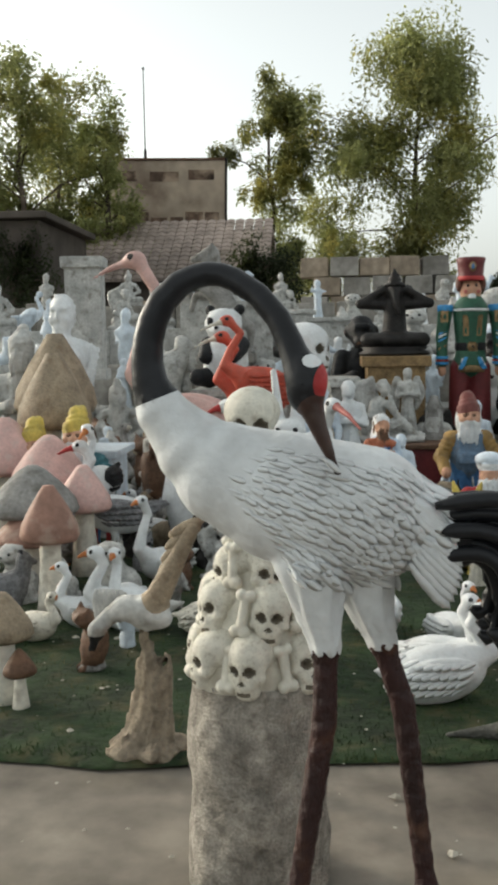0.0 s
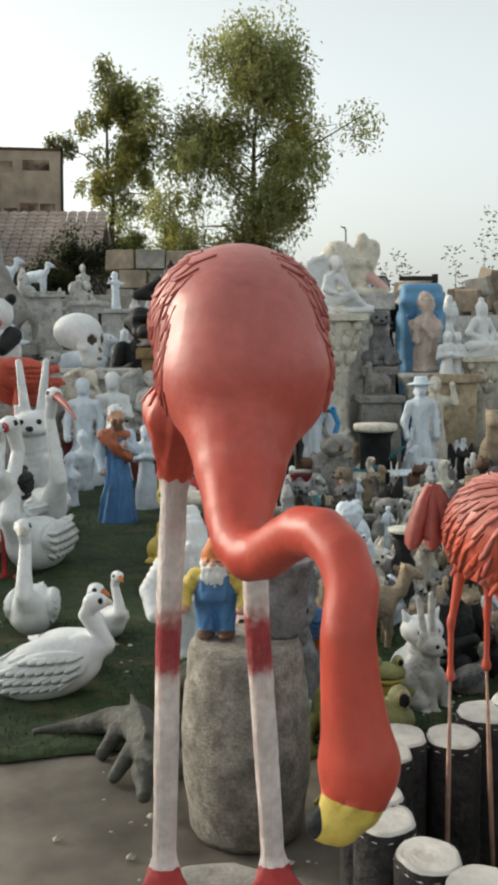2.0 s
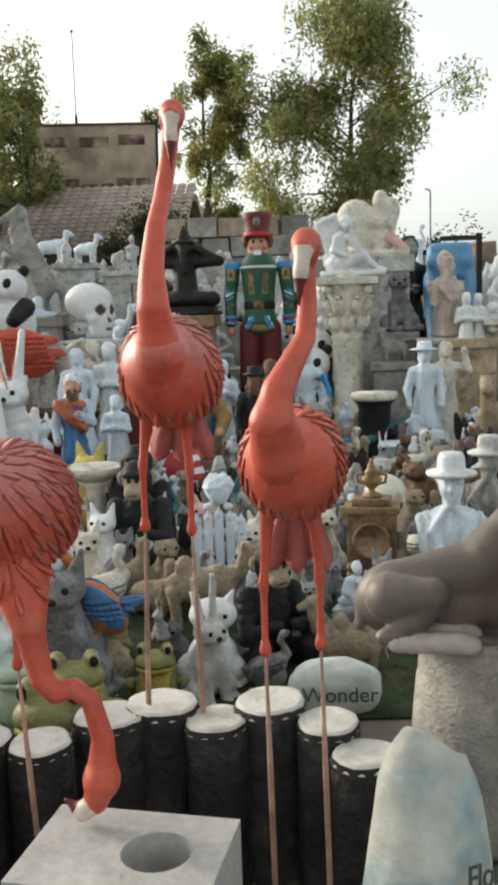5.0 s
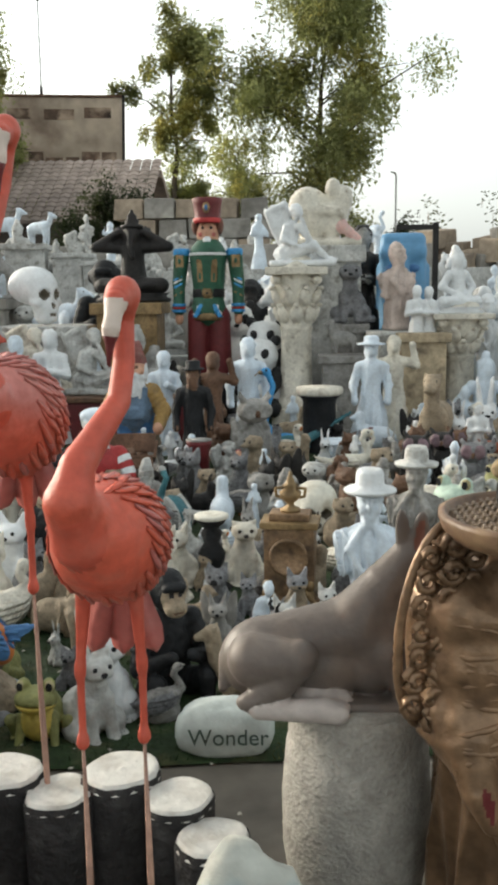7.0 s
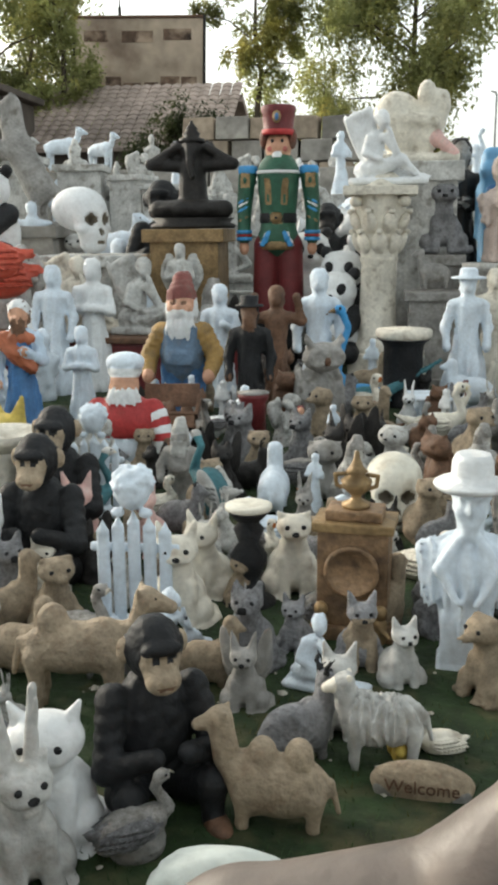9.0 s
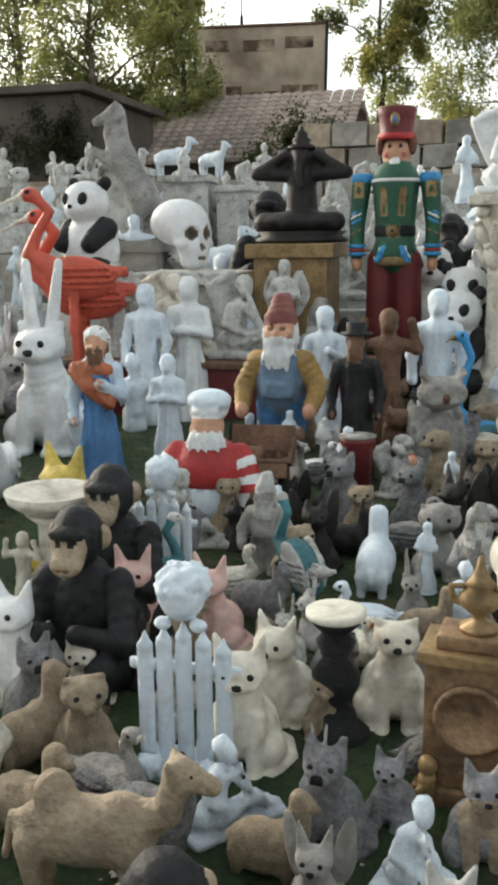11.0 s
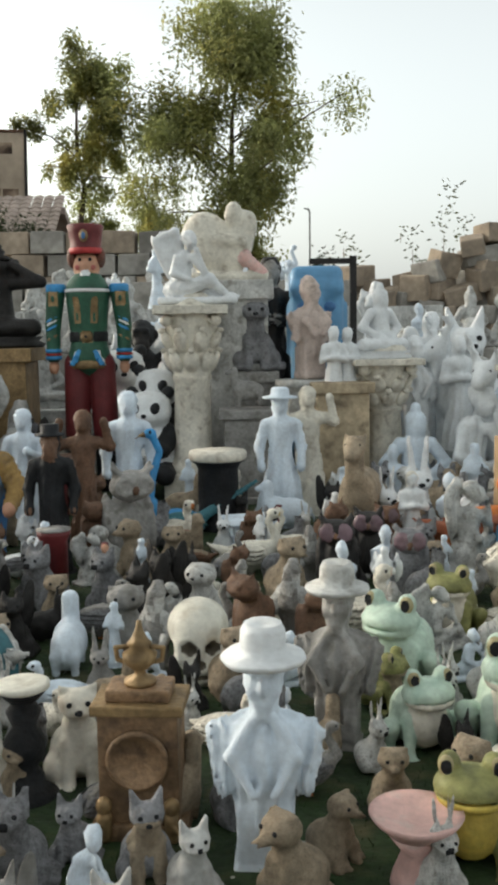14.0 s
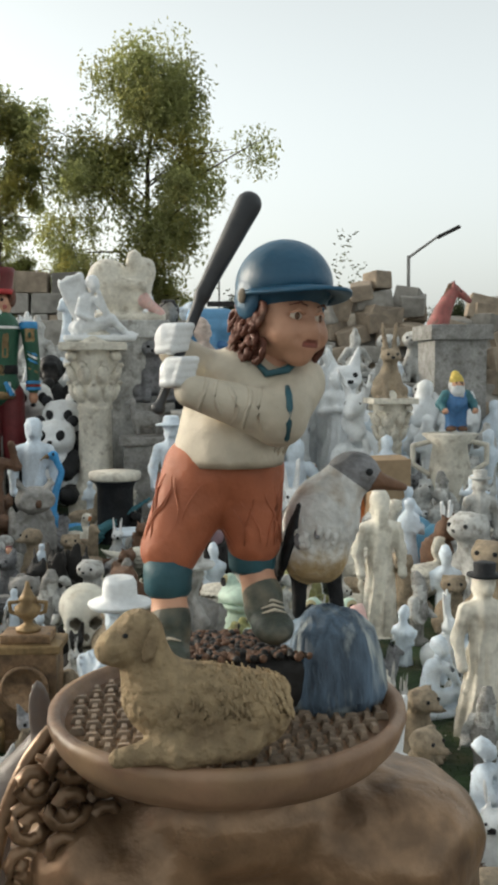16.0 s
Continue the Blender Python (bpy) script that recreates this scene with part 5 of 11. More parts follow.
def tray_bearer():
    s = Sculpt(0.018, 3.0)
    s.ball((2.00, 0.03, 0.61), (0.165, 0.14, 0.105), COPPER, fold=(-5, 0.004))
    s.ball((1.925, -0.05, 0.585), (0.105, 0.085, 0.085), COPPER, (0, 20, 0), fold=(-6, 0.004))
    s.ball((1.915, -0.055, 0.495), (0.100, 0.080, 0.080), COPPER, (0, -15, 0), fold=(-6, 0.005))
    s.ball((2.17, -0.02, 0.59), (0.12, 0.12, 0.12), COPPER, (0, -20, 0), fold=(-5, 0.006))
    s.ball((2.03, -0.01, 0.715), (0.13, 0.12, 0.075), COPPER)
    s.ball((1.915, -0.03, 0.668), (0.11, 0.10, 0.062), COPPER, fold=(-5, 0.004))
    s.ball((2.17, -0.03, 0.672), (0.12, 0.11, 0.07), COPPER, fold=(-5, 0.004))
    s.limb((2.01, 0.02, 0.5), (2.01, 0.02, 0.06), 0.150, 0.150, COPPER, fold=(11, 0.010))
    s.limb((2.10, -0.06, 0.56), (2.07, -0.13, 0.40), 0.062, 0.058, COPPER, fold=(-5, 0.005))
    s.limb((2.07, -0.13, 0.40), (1.985, -0.13, 0.33), 0.056, 0.050, COPPER, fold=(-5, 0.005))
    s.path([(1.90, -0.10, 0.46), (1.905, -0.135, 0.40), (1.925, -0.14, 0.35)], [0.050, 0.030, 0.018], COPPER)
    s.cut((1.918, -0.168, 0.385), (0.010, 0.012, 0.045), MAROON, (0, -12, 0))
    s.ball((2.01, 0.0, 0.03), (0.2, 0.17, 0.035), COPPER)
    # wrinkles drawn together across the cheek and shoulder
    for k in range(16):
        z0 = 0.44 + 0.0145 * k
        line = []
        for i in range(10):
            x = 1.85 + 0.034 * i
            z = z0 + 0.012 * math.sin(i * 0.7 + k * 1.3) + (0.55 - z0) * 0.35 * (i / 9)
            p, g = s.skin((x, -0.35, z), (0, 1, 0), 0.4)
            if p is not None:
                line.append(tuple(p - g * 0.0012))
        if len(line) > 4:
            s.tube(line, 0.0045 + 0.0015 * math.sin(k * 2.1), COPPER, 8)
    # the fan-shaped ear, edged with a twisted cord and covered with scrolls
    s.ball((1.850, -0.035, 0.640), (0.055, 0.028, 0.165), COPPER, (0, 6, -38))
    rim = []
    for i in range(34):
        a = math.pi * (0.42 + 1.16 * i / 33)
        rim.append((1.852 + 0.068 * math.cos(a) + 0.017 * math.sin(a), -0.045 + 0.030 * math.cos(a), 0.640 + 0.172 * math.sin(a)))
    s.tube(rim, 0.0085, COPPER, 8)
    for col, (u, n) in enumerate(((-0.030, 7), (0.004, 8), (0.036, 7))):
        for k in range(n):
            z = 0.640 + (k - (n - 1) / 2) * 0.041
            cx = 1.850 + u + 0.10 * (z - 0.64)
            cy = -0.066 - 0.020 * (1 - abs(u) / 0.05)
            wind, ph = (1 if (k + col) % 2 else -1), 1.3 * k + col
            line = []
            for i in range(15):
                r = 0.0205 - 0.00115 * i
                a = ph + wind * i * 0.72
                line.append((cx + 1.1 * r * math.cos(a), cy - 0.0006 * i + 0.35 * r * math.cos(a), z + 1.15 * r * math.sin(a)))
            s.tube(line, 0.0072, COPPER, 7)
    statue("tray_bearer_statue", s, "brown bronze-finish elephant statue with a tray on its back", "elephant statue", pose(0, 1.77, 0))
    tray = thing("wicker_tray", "round brown tray with woven bottom carried on the statue", "tray", STAGE @ pose(2.025, 1.765, 0.745))
    part("rim", lathe_mesh("rim", [(0.145, 0.012), (0.168, 0.016), (0.182, 0.032), (0.188, 0.050), (0.187, 0.058), (0.178, 0.060), (0.173, 0.054), (0.17, 0.046)], TRAYM, 56), tray)
    part("bottom", lathe_mesh("bottom", [(0.172, 0.03), (0.172, 0.046), (0.02, 0.047)], TRAYM, 48), tray)
    v, f = [], []
    for i in range(-11, 12):
        for k in range(-11, 12):
            x, yy = i * 0.0155, k * 0.0155
            if x * x + yy * yy > 0.163 ** 2:
                continue
            horiz = (i + k) % 2
            a, b2 = (0.0085, 0.004) if horiz else (0.004, 0.0085)
            b = len(v)
            v += [(x - a, yy - b2, 0.047), (x + a, yy - b2, 0.047), (x + a, yy + b2, 0.047), (x - a, yy + b2, 0.047), (x - a * 0.6, yy - b2 * 0.6, 0.0535), (x + a * 0.6, yy - b2 * 0.6, 0.0535), (x + a * 0.6, yy + b2 * 0.6, 0.0535), (x - a * 0.6, yy + b2 * 0.6, 0.0535)]
            f += [(b + 4, b + 5, b + 6, b + 7), (b, b + 1, b + 5, b + 4), (b + 1, b + 2, b + 6, b + 5), (b + 2, b + 3, b + 7, b + 6), (b + 3, b, b + 4, b + 7)]
    part("weave", add_mesh("weave", v, f, [WEAVE], smooth=False), tray, "dark woven wicker bottom")


TRAYM = mat("worn_brown_tray_lacquer", (0.24, 0.145, 0.09), 0.42, 0.25, 0.3, 30, 0.25, (0.35, 0.24, 0.13))
WEAVE = mat("dark_wicker", (0.27, 0.20, 0.14), 0.5, 0.3, 0.4, 60, 0.3, (0.05, 0.035, 0.025))
DEEPTEAL = mat("dark_teal_cuff_paint", (0.03, 0.10, 0.125), 0.5, 0.15, 0.3, 50, 0.12, (0.02, 0.04, 0.05))
LINEN = mat("ivory_shirt_paint", (0.56, 0.50, 0.40), 0.6, 0.15, 0.4, 40, 0.25, (0.3, 0.24, 0.16), fold=9)
HAIR = mat("auburn_hair_paint", (0.15, 0.055, 0.035), 0.55, 0.25, 0.8, 60, 0.2, fold=26)


def child_head(t):
    """The batter's head, turned towards the path, under a helmet with a brim."""
    h = Sculpt(0.008)
    h.slot(SKIN)
    h.ball((0, 0, 0.004), (0.036, 0.040, 0.043), SKIN)
    for k in (-1, 1):
        h.ball((0.017 * k, -0.024, -0.010), (0.016, 0.016, 0.015), SKIN)
    h.ball((0, -0.026, -0.029), (0.013, 0.014, 0.012), SKIN)
    h.ball((0, -0.042, -0.004), (0.0062, 0.0075, 0.007), SKIN)
    h.ball((0, -0.038, -0.017), (0.012, 0.0065, 0.007), SKIN)
    dents = [((0.0145 * k, -0.038, 0.0085), (0.010, 0.016, 0.0062), 0.0055, None) for k in (-1, 1)]
    dents += [((0, -0.046, -0.0175), (0.0135, 0.012, 0.0026), 0.004, LIP)]
    dents += [((0.015 * k, -0.04, -0.014), (0.004, 0.01, 0.006), 0.003, None) for k in (-1, 1)]
    head = part("head", h.shell("head", (0, 0, 0), 84, dents), t, "smiling painted child face")
    head.matrix_basis = pose(2.083, -0.022, 1.199, 6, 4, 30)
    e = Sculpt(0.002)
    for k in (-1, 1):
        e.plate((0.0145 * k, -0.0335, 0.0078), (0.0066, 0.0035, 0.0044), EYEWHITE, (0, 0, 14 * k), 12)
        e.plate((0.0150 * k, -0.0365, 0.0076), (0.0030, 0.0014, 0.0036), BROWN, (0, 0, 14 * k), 10)
        e.tube([(0.0065 * k, -0.0385, 0.0105), (0.0145 * k, -0.0385, 0.0135), (0.0225 * k, -0.0335, 0.0098)], 0.0016, SKIN, 6)
        e.tube([(0.006 * k, -0.0405, 0.0185), (0.015 * k, -0.0395, 0.0212), (0.024 * k, -0.0335, 0.0175)], 0.0013, HAIR, 6)
        e.ball((0.036 * k, 0.004, 0.002), (0.005, 0.008, 0.011), SKIN)
    e.tube([(-0.0135, -0.0375, -0.0145), (-0.006, -0.0425, -0.0185), (0.006, -0.0425, -0.0185), (0.0135, -0.0375, -0.0145)], 0.0016, LIP, 6)
    part("face_detail", e.mesh("face_detail"), head, "painted eyes, brows and lips")
    r = Sculpt(0.003)
    rng = random.Random(8)
    for k in range(34):
        side = -1 if k % 4 else 1
        cx, cy, cz = side * (0.034 + 0.008 * rng.random()), rng.uniform(-0.012, 0.036), rng.uniform(-0.036, 0.012)
        rr, ph = rng.uniform(0.006, 0.0095), rng.uniform(0, 6)
        r.tube([(cx + 0.3 * rr * math.sin(ph + i), cy + rr * math.cos(ph + i * 0.8), cz + rr * math.sin(ph + i * 0.8) - 0.001 * i) for i in range(8)], 0.0034, HAIR, 6)
    for k in range(16):
        x = -0.034 + 0.0045 * k
        r.tube([(x, 0.036, 0.01), (x + 0.004, 0.042, -0.015), (x - 0.003, 0.038, -0.034), (x + 0.003, 0.03, -0.044)], 0.0045, HAIR, 6)
    part("hair", r.mesh("hair"), head, "auburn painted curls")
    c = Sculpt(0.003)
    c.slot(NAVY)
    c.ball((0, 0.003, 0.0), (0.0475, 0.053, 0.0475), NAVY)
    cap = part("helmet", c.shell("helmet", (0, 0, 0), 44, [((0, -0.03, -0.06), (0.07, 0.09, 0.055), 0.012, None)]), head, "glossy blue batting helmet")
    cap.matrix_basis = pose(0, 0.005, 0.036, -8, 0, 0)
    v, f, n = [], [], 26
    for j, (g, lift) in enumerate(((0.0, 0.0015), (1.0, 0.0), (1.0, -0.0035), (0.0, -0.002))):
        for i in range(n + 1):
            a = math.pi * (1.02 + 0.96 * i / n)
            reach = 0.040 * max(math.sin(math.pi * i / n), 0.0) ** 0.7 * g
            v.append((0.049 * math.cos(a) * (1 + 0.04 * g), (0.050 + reach) * math.sin(a) + 0.004, -0.004 - 0.010 * (math.cos(a) ** 2) * 0.6 - 0.13 * reach + lift))
    for j in range(4):
        for i in range(n):
            a, b2 = j * (n + 1) + i, ((j + 1) % 4) * (n + 1) + i
            f.append((a, a + 1, b2 + 1, b2))
    part("brim", add_mesh("brim", v, f, [NAVY]), cap)
    for k in (-1, 1):
        g = Sculpt(0.002)
        g.ball((0.0425 * k, 0.008, -0.014), (0.0065, 0.019, 0.022), NAVY, n=18)
        g.plate((0.0505 * k, 0.006, -0.014), (0.0022, 0.006, 0.0075), SOCKET, n=10)
        part("ear_flap", g.mesh("ear_flap"), cap)


LIP = mat("dull_red_lip_paint", (0.28, 0.075, 0.055), 0.5, 0.1, 0.2, 50, 0.1)
EYEWHITE = mat("ivory_eye_paint", (0.62, 0.55, 0.46), 0.35, 0.05, 0.1, 50, 0.05)


def batter():
    t = thing("batter_statue", "painted child batter statue in blue helmet swinging a dark bat", "statue", STAGE @ pose(0, 1.76, 0))
    child_head(t)
    s = Sculpt(0.006, 1.7)
    for foot, ankle, cuff in (((1.962, -0.03, 0.868), (1.965, -0.02, 0.885), (1.963, -0.008, 0.944)), ((2.068, -0.03, 0.893), (2.062, -0.01, 0.905), (2.053, 0.008, 0.962))):
        s.limb(ankle, tuple(np.array(cuff) - (0, 0, 0.004)), 0.0165, 0.0195, SKIN, 24)
        s.ball(tuple(np.array(foot) - (0, 0.004, 0.002)), (0.0215, 0.036, 0.0165), SHOE, n=24)
        s.limb(ankle, tuple(np.array(ankle) + (0, 0, 0.012)), 0.0195, 0.02, SHOE, 24)
        for i in range(4):
            s.tube([(foot[0] - 0.012, foot[1] - 0.012 + 0.008 * i, foot[2] + 0.014 + 0.003 * i), (foot[0], foot[1] - 0.016 + 0.008 * i, foot[2] + 0.0185 + 0.003 * i), (foot[0] + 0.012, foot[1] - 0.012 + 0.008 * i, foot[2] + 0.014 + 0.003 * i)], 0.0017, LINEN, 6)
    part("lower_legs", s.mesh("lower_legs"), t, "bare shins and dark laced shoes")
    s = Sculpt(0.008, 1.8)
    for c in ((1.963, -0.008, 0.944), (2.053, 0.008, 0.962)):
        s.lathe([(0.022, -0.022), (0.0245, -0.018), (0.0255, 0.0), (0.024, 0.016)], DEEPTEAL, c, 34, 0.02)
    s.limb((1.966, -0.002, 0.968), (2.002, 0.01, 1.045), 0.031, 0.043, TERRA, 34)
    s.limb((2.054, 0.004, 0.975), (2.045, 0.01, 1.045), 0.029, 0.042, TERRA, 34)
    s.ball((2.024, 0.01, 1.05), (0.056, 0.045, 0.035), TERRA, n=34)
    rng = random.Random(5)
    for k in range(18):
        leg, a = k % 2, rng.uniform(math.pi, 2 * math.pi)
        x0, x1, y0 = ((1.966, 1.998, 0.0), (2.054, 2.045, 0.004))[leg]
        line = []
        for i in range(6):
            u = i / 5
            rr = 0.0305 + 0.0118 * u
            line.append((x0 + (x1 - x0) * u + rr * math.cos(a + 0.25 * math.sin(i + k)), y0 + 0.008 * u + rr * math.sin(a + 0.25 * math.sin(i + k)), 0.974 + 0.073 * u + rng.uniform(-0.003, 0.003)))
        s.tube(line, 0.0010, TERRA, 6)
    part("trousers", s.mesh("trousers"), t, "creased rust-orange trousers with teal cuffs")
    s = Sculpt(0.008, 1.7)
    s.lathe([(0.050, 1.058), (0.0555, 1.054), (0.0575, 1.062), (0.0570, 1.075), (0.053, 1.09), (0.046, 1.12)], LINEN, (2.030, 0.008, 0), 44, 0.022)
    s.limb((2.034, 0.01, 1.085), (2.05, 0.008, 1.135), 0.0485, 0.046, LINEN, 34)
    s.ball((2.052, 0.005, 1.142), (0.058, 0.042, 0.026), LINEN, (0, 6, 0), 26)
    s.limb((2.098, 0.0, 1.138), (2.072, -0.05, 1.105), 0.031, 0.027, LINEN, 26)
    s.limb((2.072, -0.05, 1.105), (1.985, -0.062, 1.132), 0.026, 0.016, LINEN, 26)
    s.limb((2.005, 0.012, 1.148), (1.972, -0.028, 1.172), 0.025, 0.017, LINEN, 22)
    s.limb((2.068, -0.006, 1.15), (2.074, -0.012, 1.172), 0.02, 0.02, SKIN, 18)
    for k in range(20):
        a = rng.uniform(math.pi * 1.0, 2.0 * math.pi)
        line = [(2.032 + 0.004 * i + 0.0535 * math.cos(a + 0.06 * i * math.sin(k)), 0.008 + 0.0525 * math.sin(a + 0.06 * i * math.sin(k)), 1.062 + 0.009 * i) for i in range(6)]
        s.tube(line, 0.0011, LINEN, 6)
    for k in range(6):
        u = k / 5
        c = np.array((2.066 - 0.07 * u, -0.0505 - 0.010 * u, 1.107 + 0.021 * u))
        r = 0.0262 - 0.009 * u
        s.tube([tuple(c + np.array((0.004 * math.sin(k * 2 + i), -r * math.cos(i * 0.5 - 1.2), r * math.sin(i * 0.5 - 1.2)))) for i in range(6)], 0.0026, LINEN, 6)
    s.tube([(2.076 + 0.0008 * i, -0.05 - 0.028 * math.cos(i * 0.55 - 1.3), 1.106 + 0.028 * math.sin(i * 0.55 - 1.3)) for i in range(8)], 0.0038, DEEPTEAL, 6)
    s.tube([(2.045, -0.028, 1.168), (2.062, -0.042, 1.148), (2.082, -0.040, 1.152), (2.105, -0.026, 1.17)], 0.0042, DEEPTEAL, 6)
    part("shirt", s.mesh("shirt"), t, "loose ivory shirt with teal trim")
    for c, tilt in (((1.972, -0.056, 1.150), 0), ((1.968, -0.050, 1.182), 12)):
        s = Sculpt(0.003, 1.3)
        s.ball(c, (0.0165, 0.015, 0.0155), WHITE, (0, 20, 0), 16)
        for i in range(4):
            z = c[2] - 0.0105 + 0.0068 * i
            s.path([(c[0] - 0.013 + 0.002 * i, c[1] - 0.004, z), (c[0] - 0.001 + 0.002 * i, c[1] - 0.0155, z + 0.001), (c[0] + 0.012 + 0.002 * i, c[1] - 0.010, z + 0.002)], [0.0042, 0.0044, 0.0036], WHITE, 8)
        part("glove", s.mesh("glove"), t, "white gripping glove")
    s = Sculpt(0.004, 1.5)
    s.limb((1.955, -0.056, 1.118), (1.998, -0.05, 1.225), 0.0042, 0.006, BATM, 18)
    s.limb((1.998, -0.05, 1.225), (2.044, -0.045, 1.312), 0.0075, 0.0128, BATM, 22)
    s.ball((1.9535, -0.056, 1.115), (0.007, 0.007, 0.005), BATM, (0, 24, 0), 12)
    part("bat", s.mesh("bat"), t, "dark grey wooden bat")


SHOE = mat("dark_green_boot_paint", (0.07, 0.085, 0.07), 0.5, 0.3, 0.5, 60, 0.3, (0.24, 0.2, 0.14))


def batter_base():
    t = thing("textured_base", "dark pebbled base under the batter statue", "base", STAGE @ pose(2.03, 1.79, 0.8))
    s2 = Sculpt(0.004)
    rng = random.Random(4)
    s2.box((0, 0.0, 0.025), (0.085, 0.055, 0.03), BRONZE, rnd=0.02, n=10)
    for _ in range(420):
        s2.plate((rng.uniform(-0.08, 0.08), rng.uniform(-0.055, 0.05), 0.0545), (0.0055, 0.004, 0.0045), BROWN if rng.random() < 0.6 else BRONZE, (0, 0, rng.uniform(0, 180)), 6)
    part("slab", s2.mesh("slab"), t)


BATM = mat("dark_bat_paint", (0.03, 0.033, 0.038), 0.4, 0.2, 0.2, 40, 0.12, (0.12, 0.11, 0.1))


def bird_on_rock():
    s = Sculpt(0.006, 1.6)
    s.limb((2.105, 0, 0.89), (2.105, 0, 0.95), 0.0075, 0.009, BLACK)
    s.limb((2.148, 0.0, 0.89), (2.14, 0, 0.95), 0.0075, 0.009, BLACK)
    BREAST = mat("white_breast_ochre_belly", (0.50, 0.36, 0.18), 0.6, 0.2, 0.5, 90, 0.25, (0.3, 0.2, 0.1), second=((0.62, 0.62, 0.60), 0.935, 0.975, 50, 51))
    s.ball((2.122, 0.0, 0.955), (0.036, 0.04, 0.032), BREAST, n=26)
    s.ball((2.13, 0.0, 0.99), (0.040, 0.042, 0.045), BREAST, (0, 20, 0), 28)
    s.limb((2.138, 0, 1.01), (2.158, 0, 1.035), 0.034, 0.023, BREAST, 20)
    rng = random.Random(3)
    for k in range(70):
        a, e = rng.uniform(3.2, 6.2), rng.uniform(-0.7, 0.9)
        s.plate((2.128 + 0.040 * math.cos(a) * math.cos(e) + 0.012 * e, 0.042 * math.sin(a) * math.cos(e), 0.985 + 0.042 * math.sin(e)), (0.004, 0.0016, 0.0065), BREAST if rng.random() < 0.85 else GREYFUR, (rng.uniform(-20, 20), 12, math.degrees(a) + 90), 6)
    for k in range(6):
        s.plate((2.094 - 0.001 * k, -0.012 + 0.012 * k, 0.975 - 0.006 * k), (0.007, 0.016, 0.042), BLACK, (8, 14, 10 * k), 10)
    s.ball((2.098, 0.03, 0.97), (0.016, 0.03, 0.04), BLACK, (0, 20, 0))
    s.ball((2.165, 0.0, 1.042), (0.027, 0.025, 0.022), GREYFUR, n=16)
    s.limb((2.18, -0.005, 1.035), (2.216, -0.015, 1.026), 0.012, 0.004, BROWN)
    s.plate((2.176, -0.025, 1.044), (0.004, 0.002, 0.004), BLACK)
    statue("seabird_statue", s, "white grey-headed bird statue standing on a painted rock", "bird statue", STAGE @ pose(0, 1.78, 0))
    v, f = limb_mesh(np.array((0, 0, 0.02)), np.array((0, 0, 0.058)), 0.062, 0.056, 40)
    out = [tuple(np.array(p) * (1 + 0.07 * noise.noise(Vector((p[0] * 40, p[1] * 40, p[2] * 9))) + 0.05 * noise.noise(Vector((p[0] * 110, p[1] * 110, p[2] * 20)))) * (1, 0.85, 1)) for p in v]
    out = [(x, y, max(z, 0.0)) for x, y, z in out]
    ob = new("painted_rock", add_mesh("painted_rock", out, f, [ROCKBLUE]))
    ob.matrix_basis = STAGE @ pose(2.138, 1.775, 0.786)
    tagged(ob, "blue and white streaked rock block on the tray", "rock")


def lamb():
    s = Sculpt(0.012, 1.4)
    s.ball((1.995, 0, 0.880), (0.066, 0.038, 0.036), WOOL, (0, 8, 0), 30)
    s.ball((2.04, 0, 0.872), (0.032, 0.036, 0.032), WOOL, n=20)
    s.ball((1.955, 0, 0.885), (0.034, 0.034, 0.032), WOOL, n=20)
    s.limb((1.945, 0, 0.895), (1.932, -0.005, 0.945), 0.028, 0.020, WOOL, 20)
    s.limb((1.930, -0.008, 0.950), (1.912, -0.016, 0.942), 0.0195, 0.0135, WOOL, 18)
    s.ball((1.905, -0.018, 0.938), (0.011, 0.0105, 0.0095), WOOL)
    s.limb((1.955, -0.03, 0.850), (1.912, -0.036, 0.846), 0.0115, 0.0085, WOOL)
    s.limb((2.025, -0.032, 0.852), (1.965, -0.042, 0.846), 0.0135, 0.009, WOOL)
    rng = random.Random(14)
    # short locks of fleece combed down the flank
    for _ in range(520):
        a, w = rng.uniform(-2.6, -0.2), rng.uniform(-1.25, 1.3)
        x = 1.998 + 0.072 * math.sin(w)
        r = 0.039 * math.sqrt(max(math.cos(w) * 0.75 + 0.25, 0.06))
        y, z = r * math.cos(a), 0.880 - 0.1 * (x - 1.998) - r * math.sin(a) * 0.97
        if math.sin(a) > -0.05:
            continue
        y = -abs(y) if rng.random() < 0.8 else abs(y)
        d = 0.007 * (1 if y < 0 else -1)
        s.tube([(x, y, z), (x + 0.0015, y - d * 0.35, z - 0.005), (x + rng.uniform(-0.001, 0.004), y - d * 0.25, z - 0.011)], 0.0019, WOOL, 5)
    for k in (-1, 1):
        s.plate((1.942, -0.005 + 0.024 * k, 0.945), (0.007, 0.004, 0.017), WOOL, (14 * k, 18, 0), 10)
        s.plate((1.920, -0.012 + 0.0165 * k, 0.953), (0.003, 0.0014, 0.003), BLACK, (0, 0, 0), 8)
    statue("lamb_statue", s, "ochre lamb statue lying on the woven tray", "lamb statue", STAGE @ pose(0, 1.64, -0.034))


crane()
big_flamingo()
flamingos()
skull_pedestal()
heron_driftwood()
barrel("stone_pedestal", (0.485, 1.93, 0), 0.445, 0.138, SPECK, "speckled tan barrel-shaped pedestal")
stumps()
holed_block()
hound()
tray_bearer()
batter()
batter_base()
bird_on_rock()
lamb()

